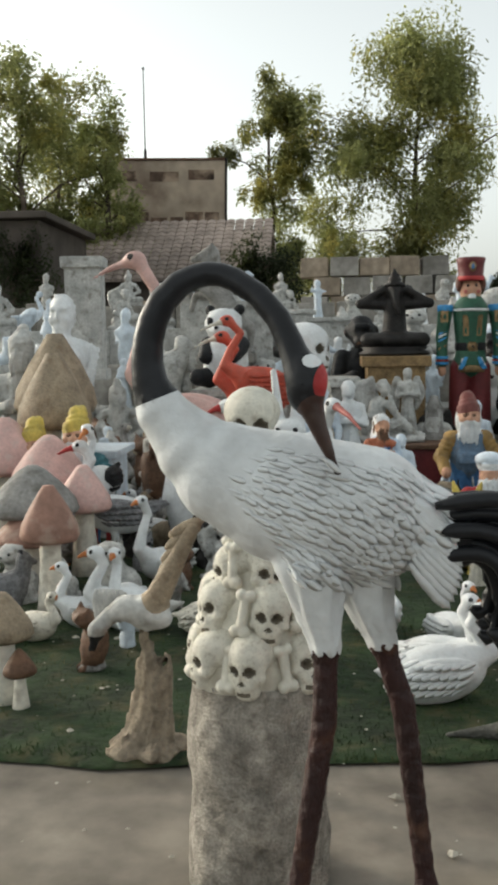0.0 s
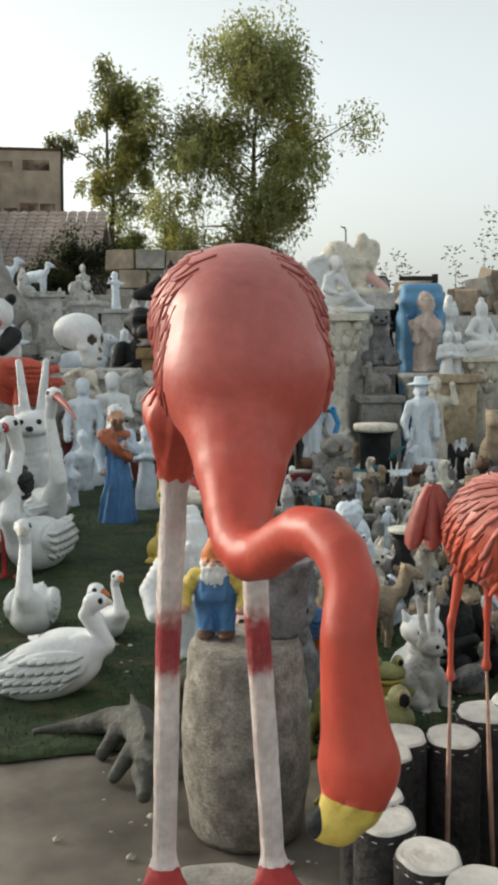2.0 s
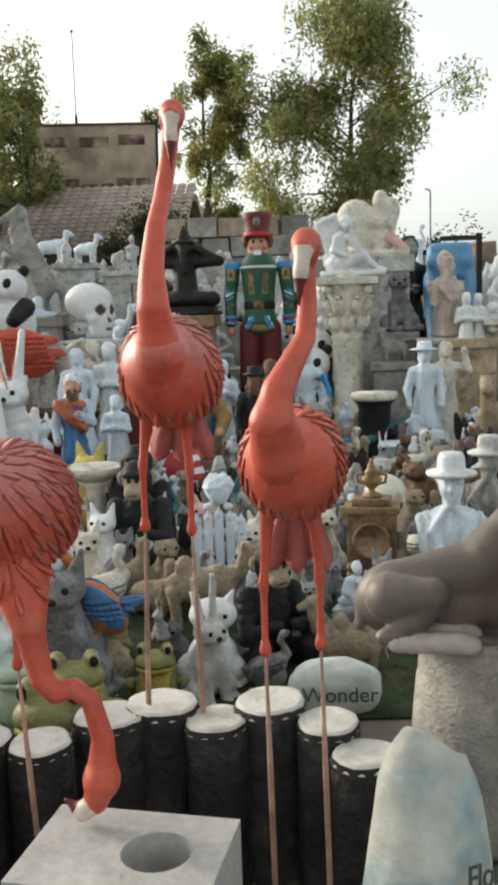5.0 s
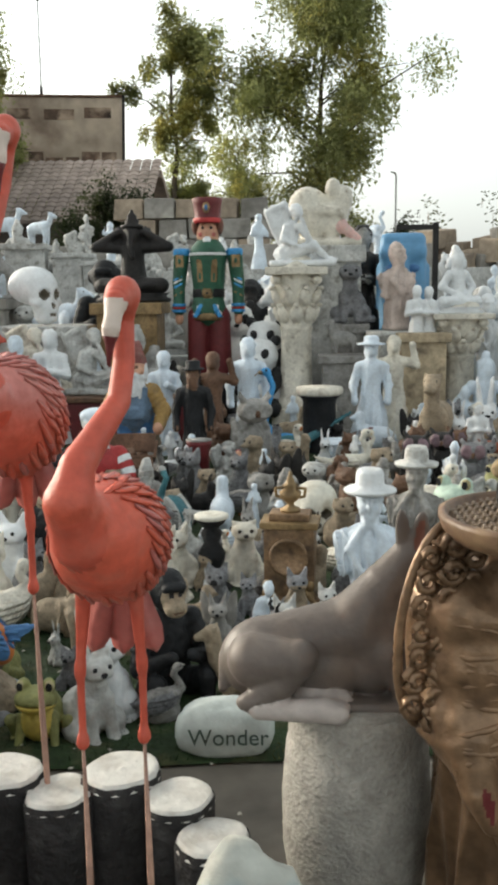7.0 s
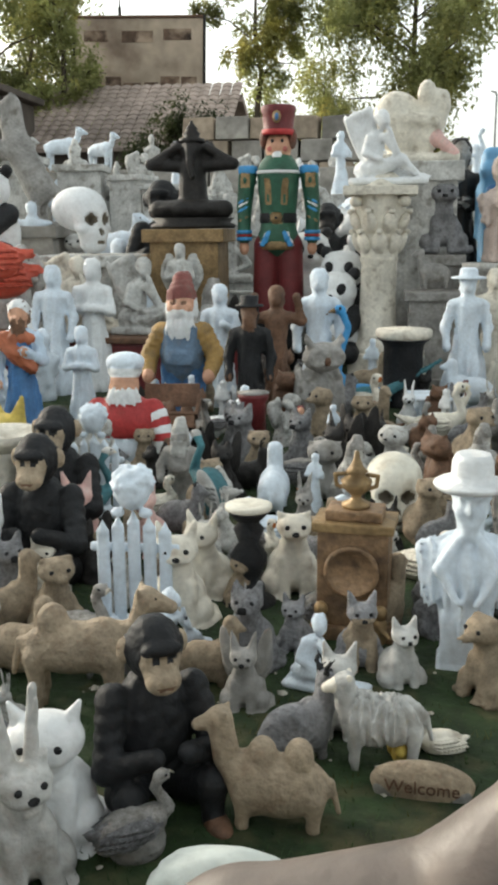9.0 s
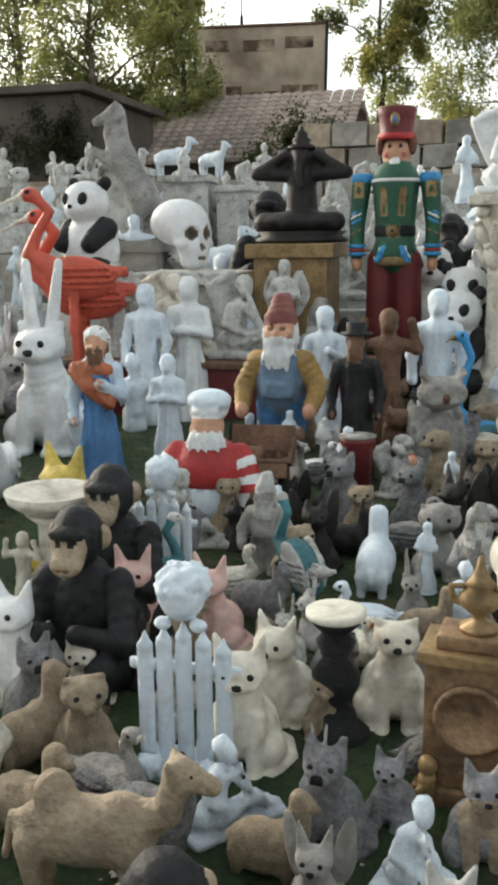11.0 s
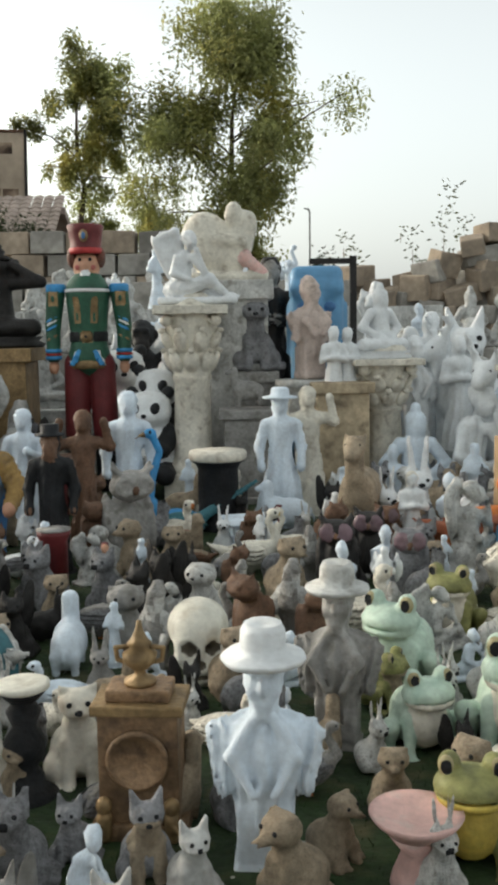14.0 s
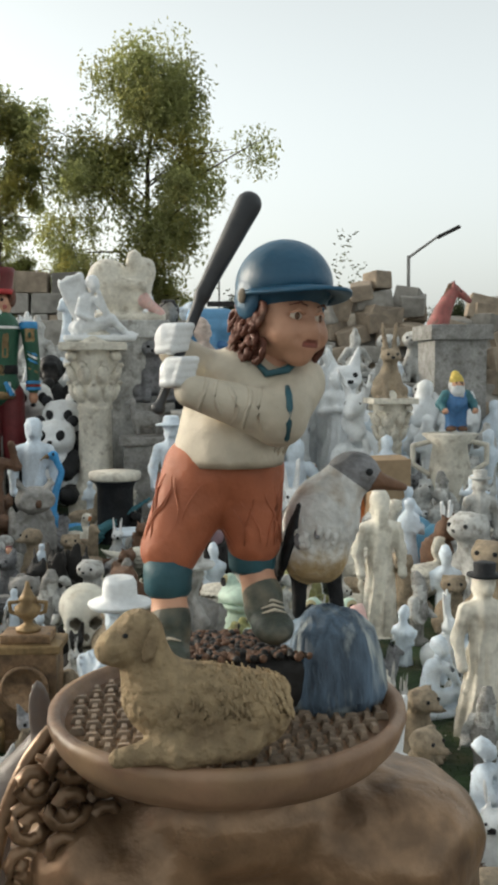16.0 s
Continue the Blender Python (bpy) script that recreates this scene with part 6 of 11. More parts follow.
MAUVE = mat("mauve_glaze", (0.20, 0.13, 0.15), 0.4, 0.2, 0.3, 50, 0.2)
PALEBUST = mat("pinkish_marble_resin", (0.55, 0.45, 0.40), 0.6, 0.12, 0.35, 50, 0.2)
LACE = mat("tan_scroll_resin", (0.46, 0.37, 0.25), 0.75, 0.25, 1.0, 25, 0.4, (0.13, 0.1, 0.07))
MUSTARD = mat("mustard_shirt_paint", (0.36, 0.22, 0.07), 0.6, 0.18, 0.4, 50, 0.2, fold=9)
BLUEGREY = mat("faded_denim_paint", (0.13, 0.20, 0.29), 0.65, 0.18, 0.4, 50, 0.2, fold=9)
MAROONCAP = mat("faded_maroon_cap_paint", (0.22, 0.07, 0.06), 0.6, 0.18, 0.4, 50, 0.2)
PALETERRA = mat("faded_pinkish_brown_cap", (0.36, 0.20, 0.15), 0.65, 0.2, 0.4, 30, 0.3, (0.5, 0.4, 0.33))
REDHORSE = mat("reddish_horse_paint", (0.34, 0.11, 0.10), 0.5, 0.2, 0.4, 40, 0.25)


def lettering(text, size, m, parent, at, name="lettering"):
    cu = bpy.data.curves.new(name, "FONT")
    cu.body, cu.size, cu.extrude, cu.align_x, cu.align_y = text, size, 0.0012, "CENTER", "CENTER"
    ob = new(name, cu)
    ob.data.materials.append(m)
    ob.parent = parent
    ob.matrix_basis = at
    return ob


def wonder_stone(x, y):
    t = thing("lettered_stone", "pale greenish stone engraved with one word", "stone", pose(x, y, 0, 0, 0, 2))
    v, f = ball_mesh(26)
    out = []
    for p in v:
        k = 1 + 0.10 * noise.noise(Vector(p) * 1.5 + Vector((4, 0, 0))) + 0.04 * noise.noise(Vector(p) * 4)
        q = np.array((np.sign(p[0]) * abs(p[0]) ** 0.8, np.sign(p[1]) * abs(p[1]) ** 0.8, np.sign(p[2]) * abs(p[2]) ** 0.8)) * k * (0.125, 0.06, 0.078)
        out.append((q[0], q[1], max(q[2] + 0.07, 0)))
    part("boulder", add_mesh("boulder", out, f, [ROCKPALE]), t)
    lettering("Wonder", 0.058, mat("dark_green_letter_paint", (0.06, 0.09, 0.07), 0.7), t, pose(0.012, -0.0665, 0.075, 84))


def flower_stone(x, y):
    t = thing("lettered_stone", "blue and cream painted stone with lettering", "stone", pose(x, y, 0, 0, 0, 20))
    v, f = ball_mesh(24)
    out = []
    for p in v:
        k = 1 + 0.14 * noise.noise(Vector(p) * 1.6 + Vector((9, 0, 0))) + 0.05 * noise.noise(Vector(p) * 5)
        q = np.array(p) * k * (0.098, 0.08, 0.262)
        out.append((q[0], q[1], max(q[2] + 0.225, 0)))
    part("boulder", add_mesh("boulder", out, f, [mat("cream_blue_mottled_rock", (0.52, 0.53, 0.48), 0.7, 0.2, 0.7, 25, 0.35, (0.13, 0.30, 0.38))]), t)
    lettering("Flor", 0.05, mat("dark_green_letter_paint", (0.06, 0.09, 0.07), 0.7), t, pose(0.045, -0.082, 0.30, 80, 12, 25))


def welcome_plaque(x, y):
    t = thing("welcome_plaque", "tan plaque lettered welcome among ducklings", "plaque", pose(x, y, 0, 0, 0, -4))
    s = Sculpt(0.01)
    s.ball((0, 0, 0.04), (0.10, 0.028, 0.045), TAN, n=18)
    s.box((0, 0.01, 0.02), (0.09, 0.03, 0.02), STONE, rnd=0.01)
    part("plate", s.mesh("plate"), t)
    lettering("Welcome", 0.036, BROWN, t, pose(0, -0.031, 0.045, 88))


def wheelbarrow(x, y):
    t = thing("wooden_cart", "dark brown wooden cart box held by the gnome", "cart", pose(x, y, 0, 0, 0, 6))
    for px, py, w, d, h, z, rx, ry in ((0, 0, 0.24, 0.2, 0.015, 0.24, -18, 0), (-0.12, 0, 0.015, 0.2, 0.1, 0.24, -18, -12), (0.12, 0, 0.015, 0.2, 0.1, 0.24, -18, 12), (0, 0.1, 0.26, 0.015, 0.11, 0.27, -18, 0), (0, -0.1, 0.24, 0.015, 0.06, 0.21, -18, 0)):
        part("board", block_mesh("board", (w, d, h), BROWN, 0.004), t).matrix_basis = pose(px, py, z, rx, ry)
    part("wheel", lathe_mesh("wheel", [(0.02, -0.012), (0.085, -0.014), (0.09, 0), (0.085, 0.014), (0.02, 0.012)], BROWN, 24), t).matrix_basis = pose(0, -0.13, 0.09, 0, 90)
    for k in (-1, 1):
        part("leg", block_mesh("leg", (0.02, 0.02, 0.25), BROWN, 0.003), t).matrix_basis = pose(0.1 * k, 0.08, 0)


def carton(x, y):
    t = thing("cardboard_box", "plain brown cardboard box standing upright", "box", pose(x, y, 0, 0, 0, 12))
    part("body", block_mesh("body", (0.26, 0.26, 0.62), CARTON, 0.006), t)
    part("flap", block_mesh("flap", (0.25, 0.13, 0.006), CARTON, 0.002), t).matrix_basis = pose(0, -0.06, 0.622, 8)


def blue_tarp(x, y):
    v, f, n = [], [], 40
    for i in range(n + 1):
        for k in range(n + 1):
            a, b = i / n * 2 - 1, k / n * 2 - 1
            r = max(abs(a), abs(b))
            z = 0.30 * (1 - r ** 3) + 0.09 * noise.noise((a * 2.4, b * 2.4, 0)) + 0.04 * noise.noise((a * 6, b * 6, 3)) + 0.03
            v.append((x + 0.34 * a, y + 0.3 * b, max(z * 0.9, 0.022)))
    for i in range(n):
        for k in range(n):
            c = i * (n + 1) + k
            f.append((c, c + n + 1, c + n + 2, c + 1))
    ob = new("blue_tarp", add_mesh("blue_tarp", v, f, [mat("crumpled_blue_tarp", (0.10, 0.28, 0.42), 0.4, 0.15, 0.3, 20, 0.15)]))
    tagged(ob, "crumpled light blue tarpaulin heap", "tarp")


def corn_statue(x, y):
    s = Sculpt(0.008)
    s.limb((0, 0, 0.30), (0, 0, 0.50), 0.05, 0.032, YELLOW, 18)
    for i in range(9):
        for k in range(12):
            a = 2 * math.pi * k / 12
            r = 0.052 - 0.0018 * i
            s.plate((r * math.cos(a), r * math.sin(a), 0.32 + 0.021 * i), (0.011, 0.011, 0.0095), YELLOW, (0, 0, math.degrees(a)), 8)
    for k in range(5):
        a = 2 * math.pi * k / 5
        s.plate((0.055 * math.cos(a), 0.055 * math.sin(a), 0.24), (0.012, 0.04, 0.11), OLIVE, (0, 12, math.degrees(a)), 10)
    s.limb((0, 0, 0.0), (0, 0, 0.24), 0.06, 0.05, STONE, 14)
    statue("corn_statue", s, "yellow corn cob statue with green husk", "corn statue", pose(x, y, 0))

# ---- the kinds of statue that fill the yard (each looks along -y, birds and beasts along +x) ----
def slim(self, k):
    """Narrows a figure about its upright axis."""
    c = np.array((k, k, 1.0))

    def narrow(q):
        if q[0] == "E":
            return (q[0], q[1] * c, q[2] * c, *q[3:])
        if q[0] == "C":
            return (q[0], q[1] * c, q[2] * c, (q[3][0] * k, q[3][1] * k), *q[4:])
        return (q[0], q[1] * c, q[2] * c, *q[3:])
    self.prims, self.cuts = [narrow(q) for q in self.prims], [narrow(q) for q in self.cuts]
    self.raw = [(v * c, f, m, sm) for v, f, m, sm in self.raw]
    return self


Sculpt.slim = slim


def wing(s, h, side, m, x=0.1, z=0.74, size=0.32, back=0.09):
    """A folded wing: a rounded shoulder and a fan of long feathers."""
    q = size / 0.32
    s.ball((side * (x + 0.03) * h, back * h, (z + 0.06) * h), (0.06 * h * q, 0.032 * h, 0.085 * h * q), m, (0, side * 20, side * 20))
    for k in range(5):
        t = k / 4
        s.ball((side * (x + 0.035 + 0.085 * q * t) * h, (back + 0.015) * h, (z - 0.06 - 0.10 * (1 - t) * q) * h), (0.030 * h * q, 0.024 * h, (0.21 - 0.10 * t) * h * q), m, (0, side * (4 - 15 * t), side * 22))


def figure(h, m, head=None, hair=None, arms="folded", wings=False, hat=None, beard=None, sleeve=None, shawl=None, skirt=0.15, base=True, seat=False, belt=None):
    """A standing robed figure of height h."""
    head, hair, sleeve = head or m, hair or m, sleeve or m
    s = Sculpt(0.020 * h)
    if base:
        s.lathe([(0.15 * h, 0), (0.155 * h, 0.015 * h), (0.15 * h, 0.03 * h)], m, n=18)
    s.limb((0, 0.01 * h, 0.04 * h), (0, 0, 0.5 * h), skirt * h, 0.08 * h, m, fold=(9, 0.014 * h))
    s.limb((0.04 * h, -0.05 * h, 0.05 * h), (0.02 * h, -0.025 * h, 0.42 * h), skirt * 0.66 * h, 0.055 * h, m, fold=(7, 0.011 * h))
    s.limb((0, 0, 0.5 * h), (0, 0, 0.72 * h), 0.078 * h, 0.088 * h, belt or m, fold=(7, 0.006 * h))
    s.ball((0, 0.005 * h, 0.745 * h), (0.125 * h, 0.07 * h, 0.06 * h), sleeve)
    s.limb((0, 0, 0.78 * h), (0, -0.01 * h, 0.85 * h), 0.034 * h, 0.034 * h, head)
    s.ball((0, -0.018 * h, 0.895 * h), (0.052 * h, 0.058 * h, 0.068 * h), head)
    s.ball((0, -0.076 * h, 0.892 * h), (0.011 * h, 0.014 * h, 0.02 * h), head)
    s.ball((0, -0.066 * h, 0.855 * h), (0.026 * h, 0.016 * h, 0.014 * h), head)
    for k in (-1, 1):
        s.cut((0.024 * k * h, -0.078 * h, 0.907 * h), (0.015 * h, 0.012 * h, 0.010 * h))
    s.ball((0, 0.014 * h, 0.925 * h), (0.064 * h, 0.064 * h, 0.062 * h), hair, fold=(-5, 0.009 * h))
    s.ball((0, 0.038 * h, 0.86 * h), (0.06 * h, 0.04 * h, 0.075 * h), hair, fold=(-5, 0.009 * h))
    if beard:
        s.ball((0, -0.055 * h, 0.825 * h), (0.046 * h, 0.036 * h, 0.07 * h), beard, fold=(7, 0.007 * h))
    for k in (-1, 1):
        sh = (0.112 * k * h, 0, 0.745 * h)
        if arms == "folded":
            el, ha = (0.145 * k * h, -0.03 * h, 0.6 * h), (0.03 * k * h, -0.12 * h, 0.63 * h)
        elif arms == "down":
            el, ha = (0.155 * k * h, 0.01 * h, 0.58 * h), (0.145 * k * h, -0.06 * h, 0.44 * h)
        elif arms == "up":
            el, ha = (0.2 * k * h, -0.02 * h, 0.72 * h), (0.16 * k * h, -0.05 * h, 0.90 * h)
        else:
            el, ha = ((0.15 * k * h, -0.02 * h, 0.6 * h), (0.05 * h, -0.14 * h, 0.68 * h)) if k > 0 else ((-0.155 * h, 0, 0.58 * h), (-0.13 * h, -0.08 * h, 0.45 * h))
        s.limb(sh, el, 0.042 * h, 0.036 * h, sleeve, fold=(5, 0.005 * h))
        s.limb(el, ha, 0.036 * h, 0.027 * h, sleeve, fold=(5, 0.004 * h))
        s.ball(ha, (0.024 * h, 0.026 * h, 0.03 * h), head)
        if wings:
            wing(s, h, k, m)
    if shawl:
        s.path([(-0.12 * h, -0.03 * h, 0.75 * h), (-0.03 * h, -0.10 * h, 0.66 * h), (0.09 * h, -0.09 * h, 0.56 * h)], [0.042 * h, 0.05 * h, 0.04 * h], shawl, fold=(6, 0.007 * h))
        s.ball((0, -0.02 * h, 0.75 * h), (0.125 * h, 0.08 * h, 0.042 * h), shawl, fold=(6, 0.006 * h))
    if hat:
        kind, hm = hat
        top = 0.95 * h
        if kind == "brim":
            s.lathe([(0.125 * h, top - 0.02 * h), (0.13 * h, top - 0.008 * h), (0.07 * h, top + 0.004 * h), (0.066 * h, top + 0.045 * h), (0.05 * h, top + 0.06 * h), (0.01 * h, top + 0.055 * h)], hm, (0, 0, 0), 26, 0.03)
        elif kind == "top":
            s.lathe([(0.10 * h, top - 0.015 * h), (0.10 * h, top - 0.003 * h), (0.062 * h, top + 0.004 * h), (0.064 * h, top + 0.06 * h), (0.01 * h, top + 0.062 * h)], hm, n=24)
        elif kind == "cone":
            s.limb((0, 0.01 * h, top), (0, 0.06 * h, top + 0.07 * h), 0.062 * h, 0.03 * h, hm, 14)
        elif kind == "cloth":
            s.ball((0, 0.01 * h, 0.935 * h), (0.066 * h, 0.068 * h, 0.056 * h), hm, n=14)
            s.limb((0, 0.05 * h, 0.92 * h), (0, 0.09 * h, 0.7 * h), 0.06 * h, 0.09 * h, hm, fold=(6, 0.008 * h))
    return s.slim(0.98)


def seated(h, m, wings=False, hair=None, lean=0, reach=0.42, head=None):
    """A figure sitting with legs stretched to +x, chin on its hand."""
    s = Sculpt(0.024 * h)
    hair, head = hair or m, head or m
    s.box((0.15 * h, 0, 0.045 * h), (0.5 * h, 0.19 * h, 0.045 * h), m, rnd=0.03 * h)
    s.ball((-0.08 * h, 0, 0.19 * h), (0.2 * h, 0.17 * h, 0.13 * h), m, fold=(8, 0.014 * h))
    s.limb((-0.06 * h, 0, 0.22 * h), (-0.01 * h, -0.01 * h, 0.58 * h), 0.125 * h, 0.10 * h, m, fold=(7, 0.010 * h))
    s.limb((0.0, -0.08 * h, 0.2 * h), (0.3 * h, -0.1 * h, 0.30 * h), 0.1 * h, 0.078 * h, m, fold=(7, 0.012 * h))
    s.limb((0.3 * h, -0.1 * h, 0.30 * h), (0.52 * h, -0.1 * h, 0.12 * h), 0.078 * h, 0.04 * h, m, fold=(5, 0.008 * h))
    s.limb((0.0, 0.05 * h, 0.17 * h), (0.60 * h, 0.0, 0.11 * h), 0.09 * h, 0.04 * h, m, fold=(7, 0.010 * h))
    s.ball((0.62 * h, -0.05 * h, 0.10 * h), (0.07 * h, 0.03 * h, 0.03 * h), m)
    s.ball((0.08 * h, -0.06 * h, 0.77 * h), (0.078 * h, 0.085 * h, 0.10 * h), head)
    s.ball((0.10 * h, -0.145 * h, 0.76 * h), (0.016 * h, 0.02 * h, 0.03 * h), head)
    for k in (-1, 1):
        s.cut(((0.10 + 0.034 * k) * h, -0.15 * h, 0.785 * h), (0.02 * h, 0.016 * h, 0.014 * h))
    s.ball((0.05 * h, 0.0, 0.83 * h), (0.10 * h, 0.10 * h, 0.095 * h), hair, fold=(-6, 0.016 * h))
    s.limb((0.09 * h, -0.1 * h, 0.58 * h), (0.24 * h, -0.13 * h, 0.40 * h), 0.05 * h, 0.042 * h, m)
    s.limb((0.24 * h, -0.13 * h, 0.40 * h), (0.14 * h, -0.14 * h, 0.68 * h), 0.04 * h, 0.033 * h, m)
    s.limb((-0.1 * h, -0.06 * h, 0.58 * h), (-0.15 * h, -0.14 * h, 0.38 * h), 0.05 * h, 0.042 * h, m)
    s.limb((-0.15 * h, -0.14 * h, 0.38 * h), (0.06 * h, -0.19 * h, 0.30 * h), 0.04 * h, 0.032 * h, m)
    if wings:
        s.ball((-0.20 * h, 0.10 * h, 0.68 * h), (0.15 * h, 0.035 * h, 0.27 * h), m, (0, -22, 0), fold=(-7, 0.008 * h))
        for k in range(6):
            t = k / 5
            s.ball(((-0.34 + 0.16 * t) * h, 0.085 * h, (0.66 - 0.22 * t) * h), (0.036 * h, 0.030 * h, (0.25 - 0.02 * k) * h), m, (0, -24 + 20 * t, 0))
        s.limb((-0.33 * h, 0.085 * h, 0.82 * h), (-0.12 * h, 0.08 * h, 0.92 * h), 0.035 * h, 0.045 * h, m)
        s.limb((-0.12 * h, 0.08 * h, 0.92 * h), (-0.03 * h, 0.09 * h, 0.66 * h), 0.045 * h, 0.035 * h, m)
    return s


def embrace(h, m, blush=None):
    """Two crouching figures pressed together: rounded backs, bent heads."""
    s = Sculpt(0.05 * h)
    s.ball((-0.3 * h, 0, 0.5 * h), (0.5 * h, 0.36 * h, 0.42 * h), m, (0, -20, 0), 24)
    s.ball((0.28 * h, -0.05 * h, 0.5 * h), (0.3 * h, 0.3 * h, 0.44 * h), m, (0, 14, 0), 22)
    s.ball((0.2 * h, -0.2 * h, 0.86 * h), (0.17 * h, 0.18 * h, 0.17 * h), m, n=18, fold=(9, 0.01 * h))
    s.ball((0.5 * h, -0.16 * h, 0.72 * h), (0.16 * h, 0.17 * h, 0.18 * h), m, n=18, fold=(9, 0.01 * h))
    s.limb((-0.2 * h, -0.3 * h, 0.55 * h), (0.35 * h, -0.34 * h, 0.5 * h), 0.11 * h, 0.08 * h, m, 14)
    s.limb((0.4 * h, -0.25 * h, 0.3 * h), (0.75 * h, -0.28 * h, 0.12 * h), 0.13 * h, 0.08 * h, blush or m, 14)
    s.box((0.1 * h, 0, 0.05 * h), (0.75 * h, 0.34 * h, 0.06 * h), m, rnd=0.04 * h)
    return s.slim(0.68)


def meditating(h, m, crown=None, ears=False, stand=None, arms_up=False):
    s = Sculpt(0.018 * h)
    s.lathe([(0.4 * h, 0), (0.42 * h, 0.03 * h), (0.36 * h, 0.06 * h), (0.40 * h, 0.1 * h)], m, n=26)
    s.ball((0, -0.04 * h, 0.19 * h), (0.38 * h, 0.22 * h, 0.09 * h), m, n=22)
    for k in (-1, 1):
        s.limb((0.32 * k * h, -0.08 * h, 0.18 * h), (-0.1 * k * h, -0.2 * h, 0.17 * h), 0.085 * h, 0.06 * h, m, 14)
        s.limb((0.15 * k * h, 0, 0.59 * h), (0.3 * k * h, 0, 0.4 * h) if not arms_up else (0.40 * k * h, -0.02 * h, 0.60 * h), 0.065 * h, 0.055 * h, m, 14)
        s.limb((0.3 * k * h, 0, 0.4 * h) if not arms_up else (0.40 * k * h, -0.02 * h, 0.60 * h), (0.06 * k * h, -0.17 * h, 0.26 * h) if not arms_up else (0.14 * k * h, -0.04 * h, 0.76 * h), 0.05 * h, 0.038 * h, m, 14)
        if ears:
            s.ball((0.15 * k * h, 0.0, 0.73 * h), (0.08 * h, 0.02 * h, 0.1 * h), m, n=12)
    s.limb((0, 0.02 * h, 0.2 * h), (0, 0, 0.58 * h), 0.15 * h, 0.12 * h, m, 18)
    s.ball((0, -0.02 * h, 0.74 * h), (0.1 * h, 0.1 * h, 0.12 * h), m, n=16)
    if ears:
        s.path([(0, -0.1 * h, 0.72 * h), (0, -0.16 * h, 0.6 * h), (0.03 * h, -0.17 * h, 0.48 * h)], [0.05 * h, 0.035 * h, 0.028 * h], m)
        s.lathe([(0.12 * h, 0.80 * h), (0.125 * h, 0.83 * h), (0.07 * h, 0.85 * h), (0.085 * h, 0.88 * h), (0.05 * h, 0.91 * h), (0.06 * h, 0.93 * h), (0.02 * h, 0.97 * h), (0.015 * h, 1.0 * h)], m, n=20)
    else:
        s.ball((0, 0, 0.82 * h), (0.105 * h, 0.105 * h, 0.09 * h), m, n=16, fold=(14, 0.006 * h))
        s.ball((0, 0, 0.93 * h), (0.05 * h, 0.05 * h, 0.06 * h), m, n=10)
    return s


def bust(h, m, hat=None, block=None, hair=None):
    s = Sculpt(0.018 * h)
    block = block or m
    s.box((0, 0, 0.14 * h), (0.135 * h, 0.12 * h, 0.14 * h), block, rnd=0.012 * h)
    s.box((0, 0, 0.02 * h), (0.15 * h, 0.135 * h, 0.02 * h), block, rnd=0.008 * h)
    s.ball((0, 0.01 * h, 0.50 * h), (0.25 * h, 0.125 * h, 0.13 * h), m, fold=(7, 0.010 * h))
    s.limb((0, -0.02 * h, 0.24 * h), (0, 0, 0.48 * h), 0.13 * h, 0.18 * h, m, fold=(10, 0.011 * h))
    for k in (-1, 1):
        s.limb((0.215 * k * h, 0.01 * h, 0.54 * h), (0.19 * k * h, -0.04 * h, 0.34 * h), 0.065 * h, 0.05 * h, m, fold=(6, 0.012 * h))
        s.limb((0.05 * k * h, -0.10 * h, 0.62 * h), (0.15 * k * h, -0.15 * h, 0.50 * h), 0.026 * h, 0.034 * h, m)
        s.limb((0.15 * k * h, -0.15 * h, 0.50 * h), (0.05 * k * h, -0.19 * h, 0.36 * h), 0.026 * h, 0.02 * h, m)
        s.cut((0.04 * k * h, -0.145 * h, 0.785 * h), (0.026 * h, 0.022 * h, 0.016 * h))
        s.ball((0.05 * k * h, -0.10 * h, 0.74 * h), (0.03 * h, 0.03 * h, 0.03 * h), m)
    s.limb((0, 0, 0.55 * h), (0, -0.02 * h, 0.66 * h), 0.07 * h, 0.068 * h, m)
    s.ball((0, -0.03 * h, 0.76 * h), (0.088 * h, 0.10 * h, 0.12 * h), m)
    s.ball((0, -0.138 * h, 0.765 * h), (0.018 * h, 0.026 * h, 0.036 * h), m)
    s.ball((0, -0.112 * h, 0.69 * h), (0.045 * h, 0.025 * h, 0.02 * h), m)
    s.ball((0, -0.095 * h, 0.65 * h), (0.04 * h, 0.035 * h, 0.028 * h), m)
    s.ball((0, -0.118 * h, 0.812 * h), (0.07 * h, 0.022 * h, 0.016 * h), m)
    s.ball((0, 0.03 * h, 0.79 * h), (0.10 * h, 0.10 * h, 0.12 * h), hair or m, fold=(-6, 0.014 * h))
    if hat:
        s.lathe([(0.19 * h, 0.835 * h), (0.205 * h, 0.852 * h), (0.20 * h, 0.862 * h), (0.115 * h, 0.872 * h), (0.112 * h, 0.90 * h), (0.108 * h, 0.955 * h), (0.09 * h, 0.985 * h), (0.05 * h, 0.97 * h), (0.005 * h, 0.965 * h)], hat, (0, -0.02 * h, 0), 34, 0.025)
    return s.slim(0.80)


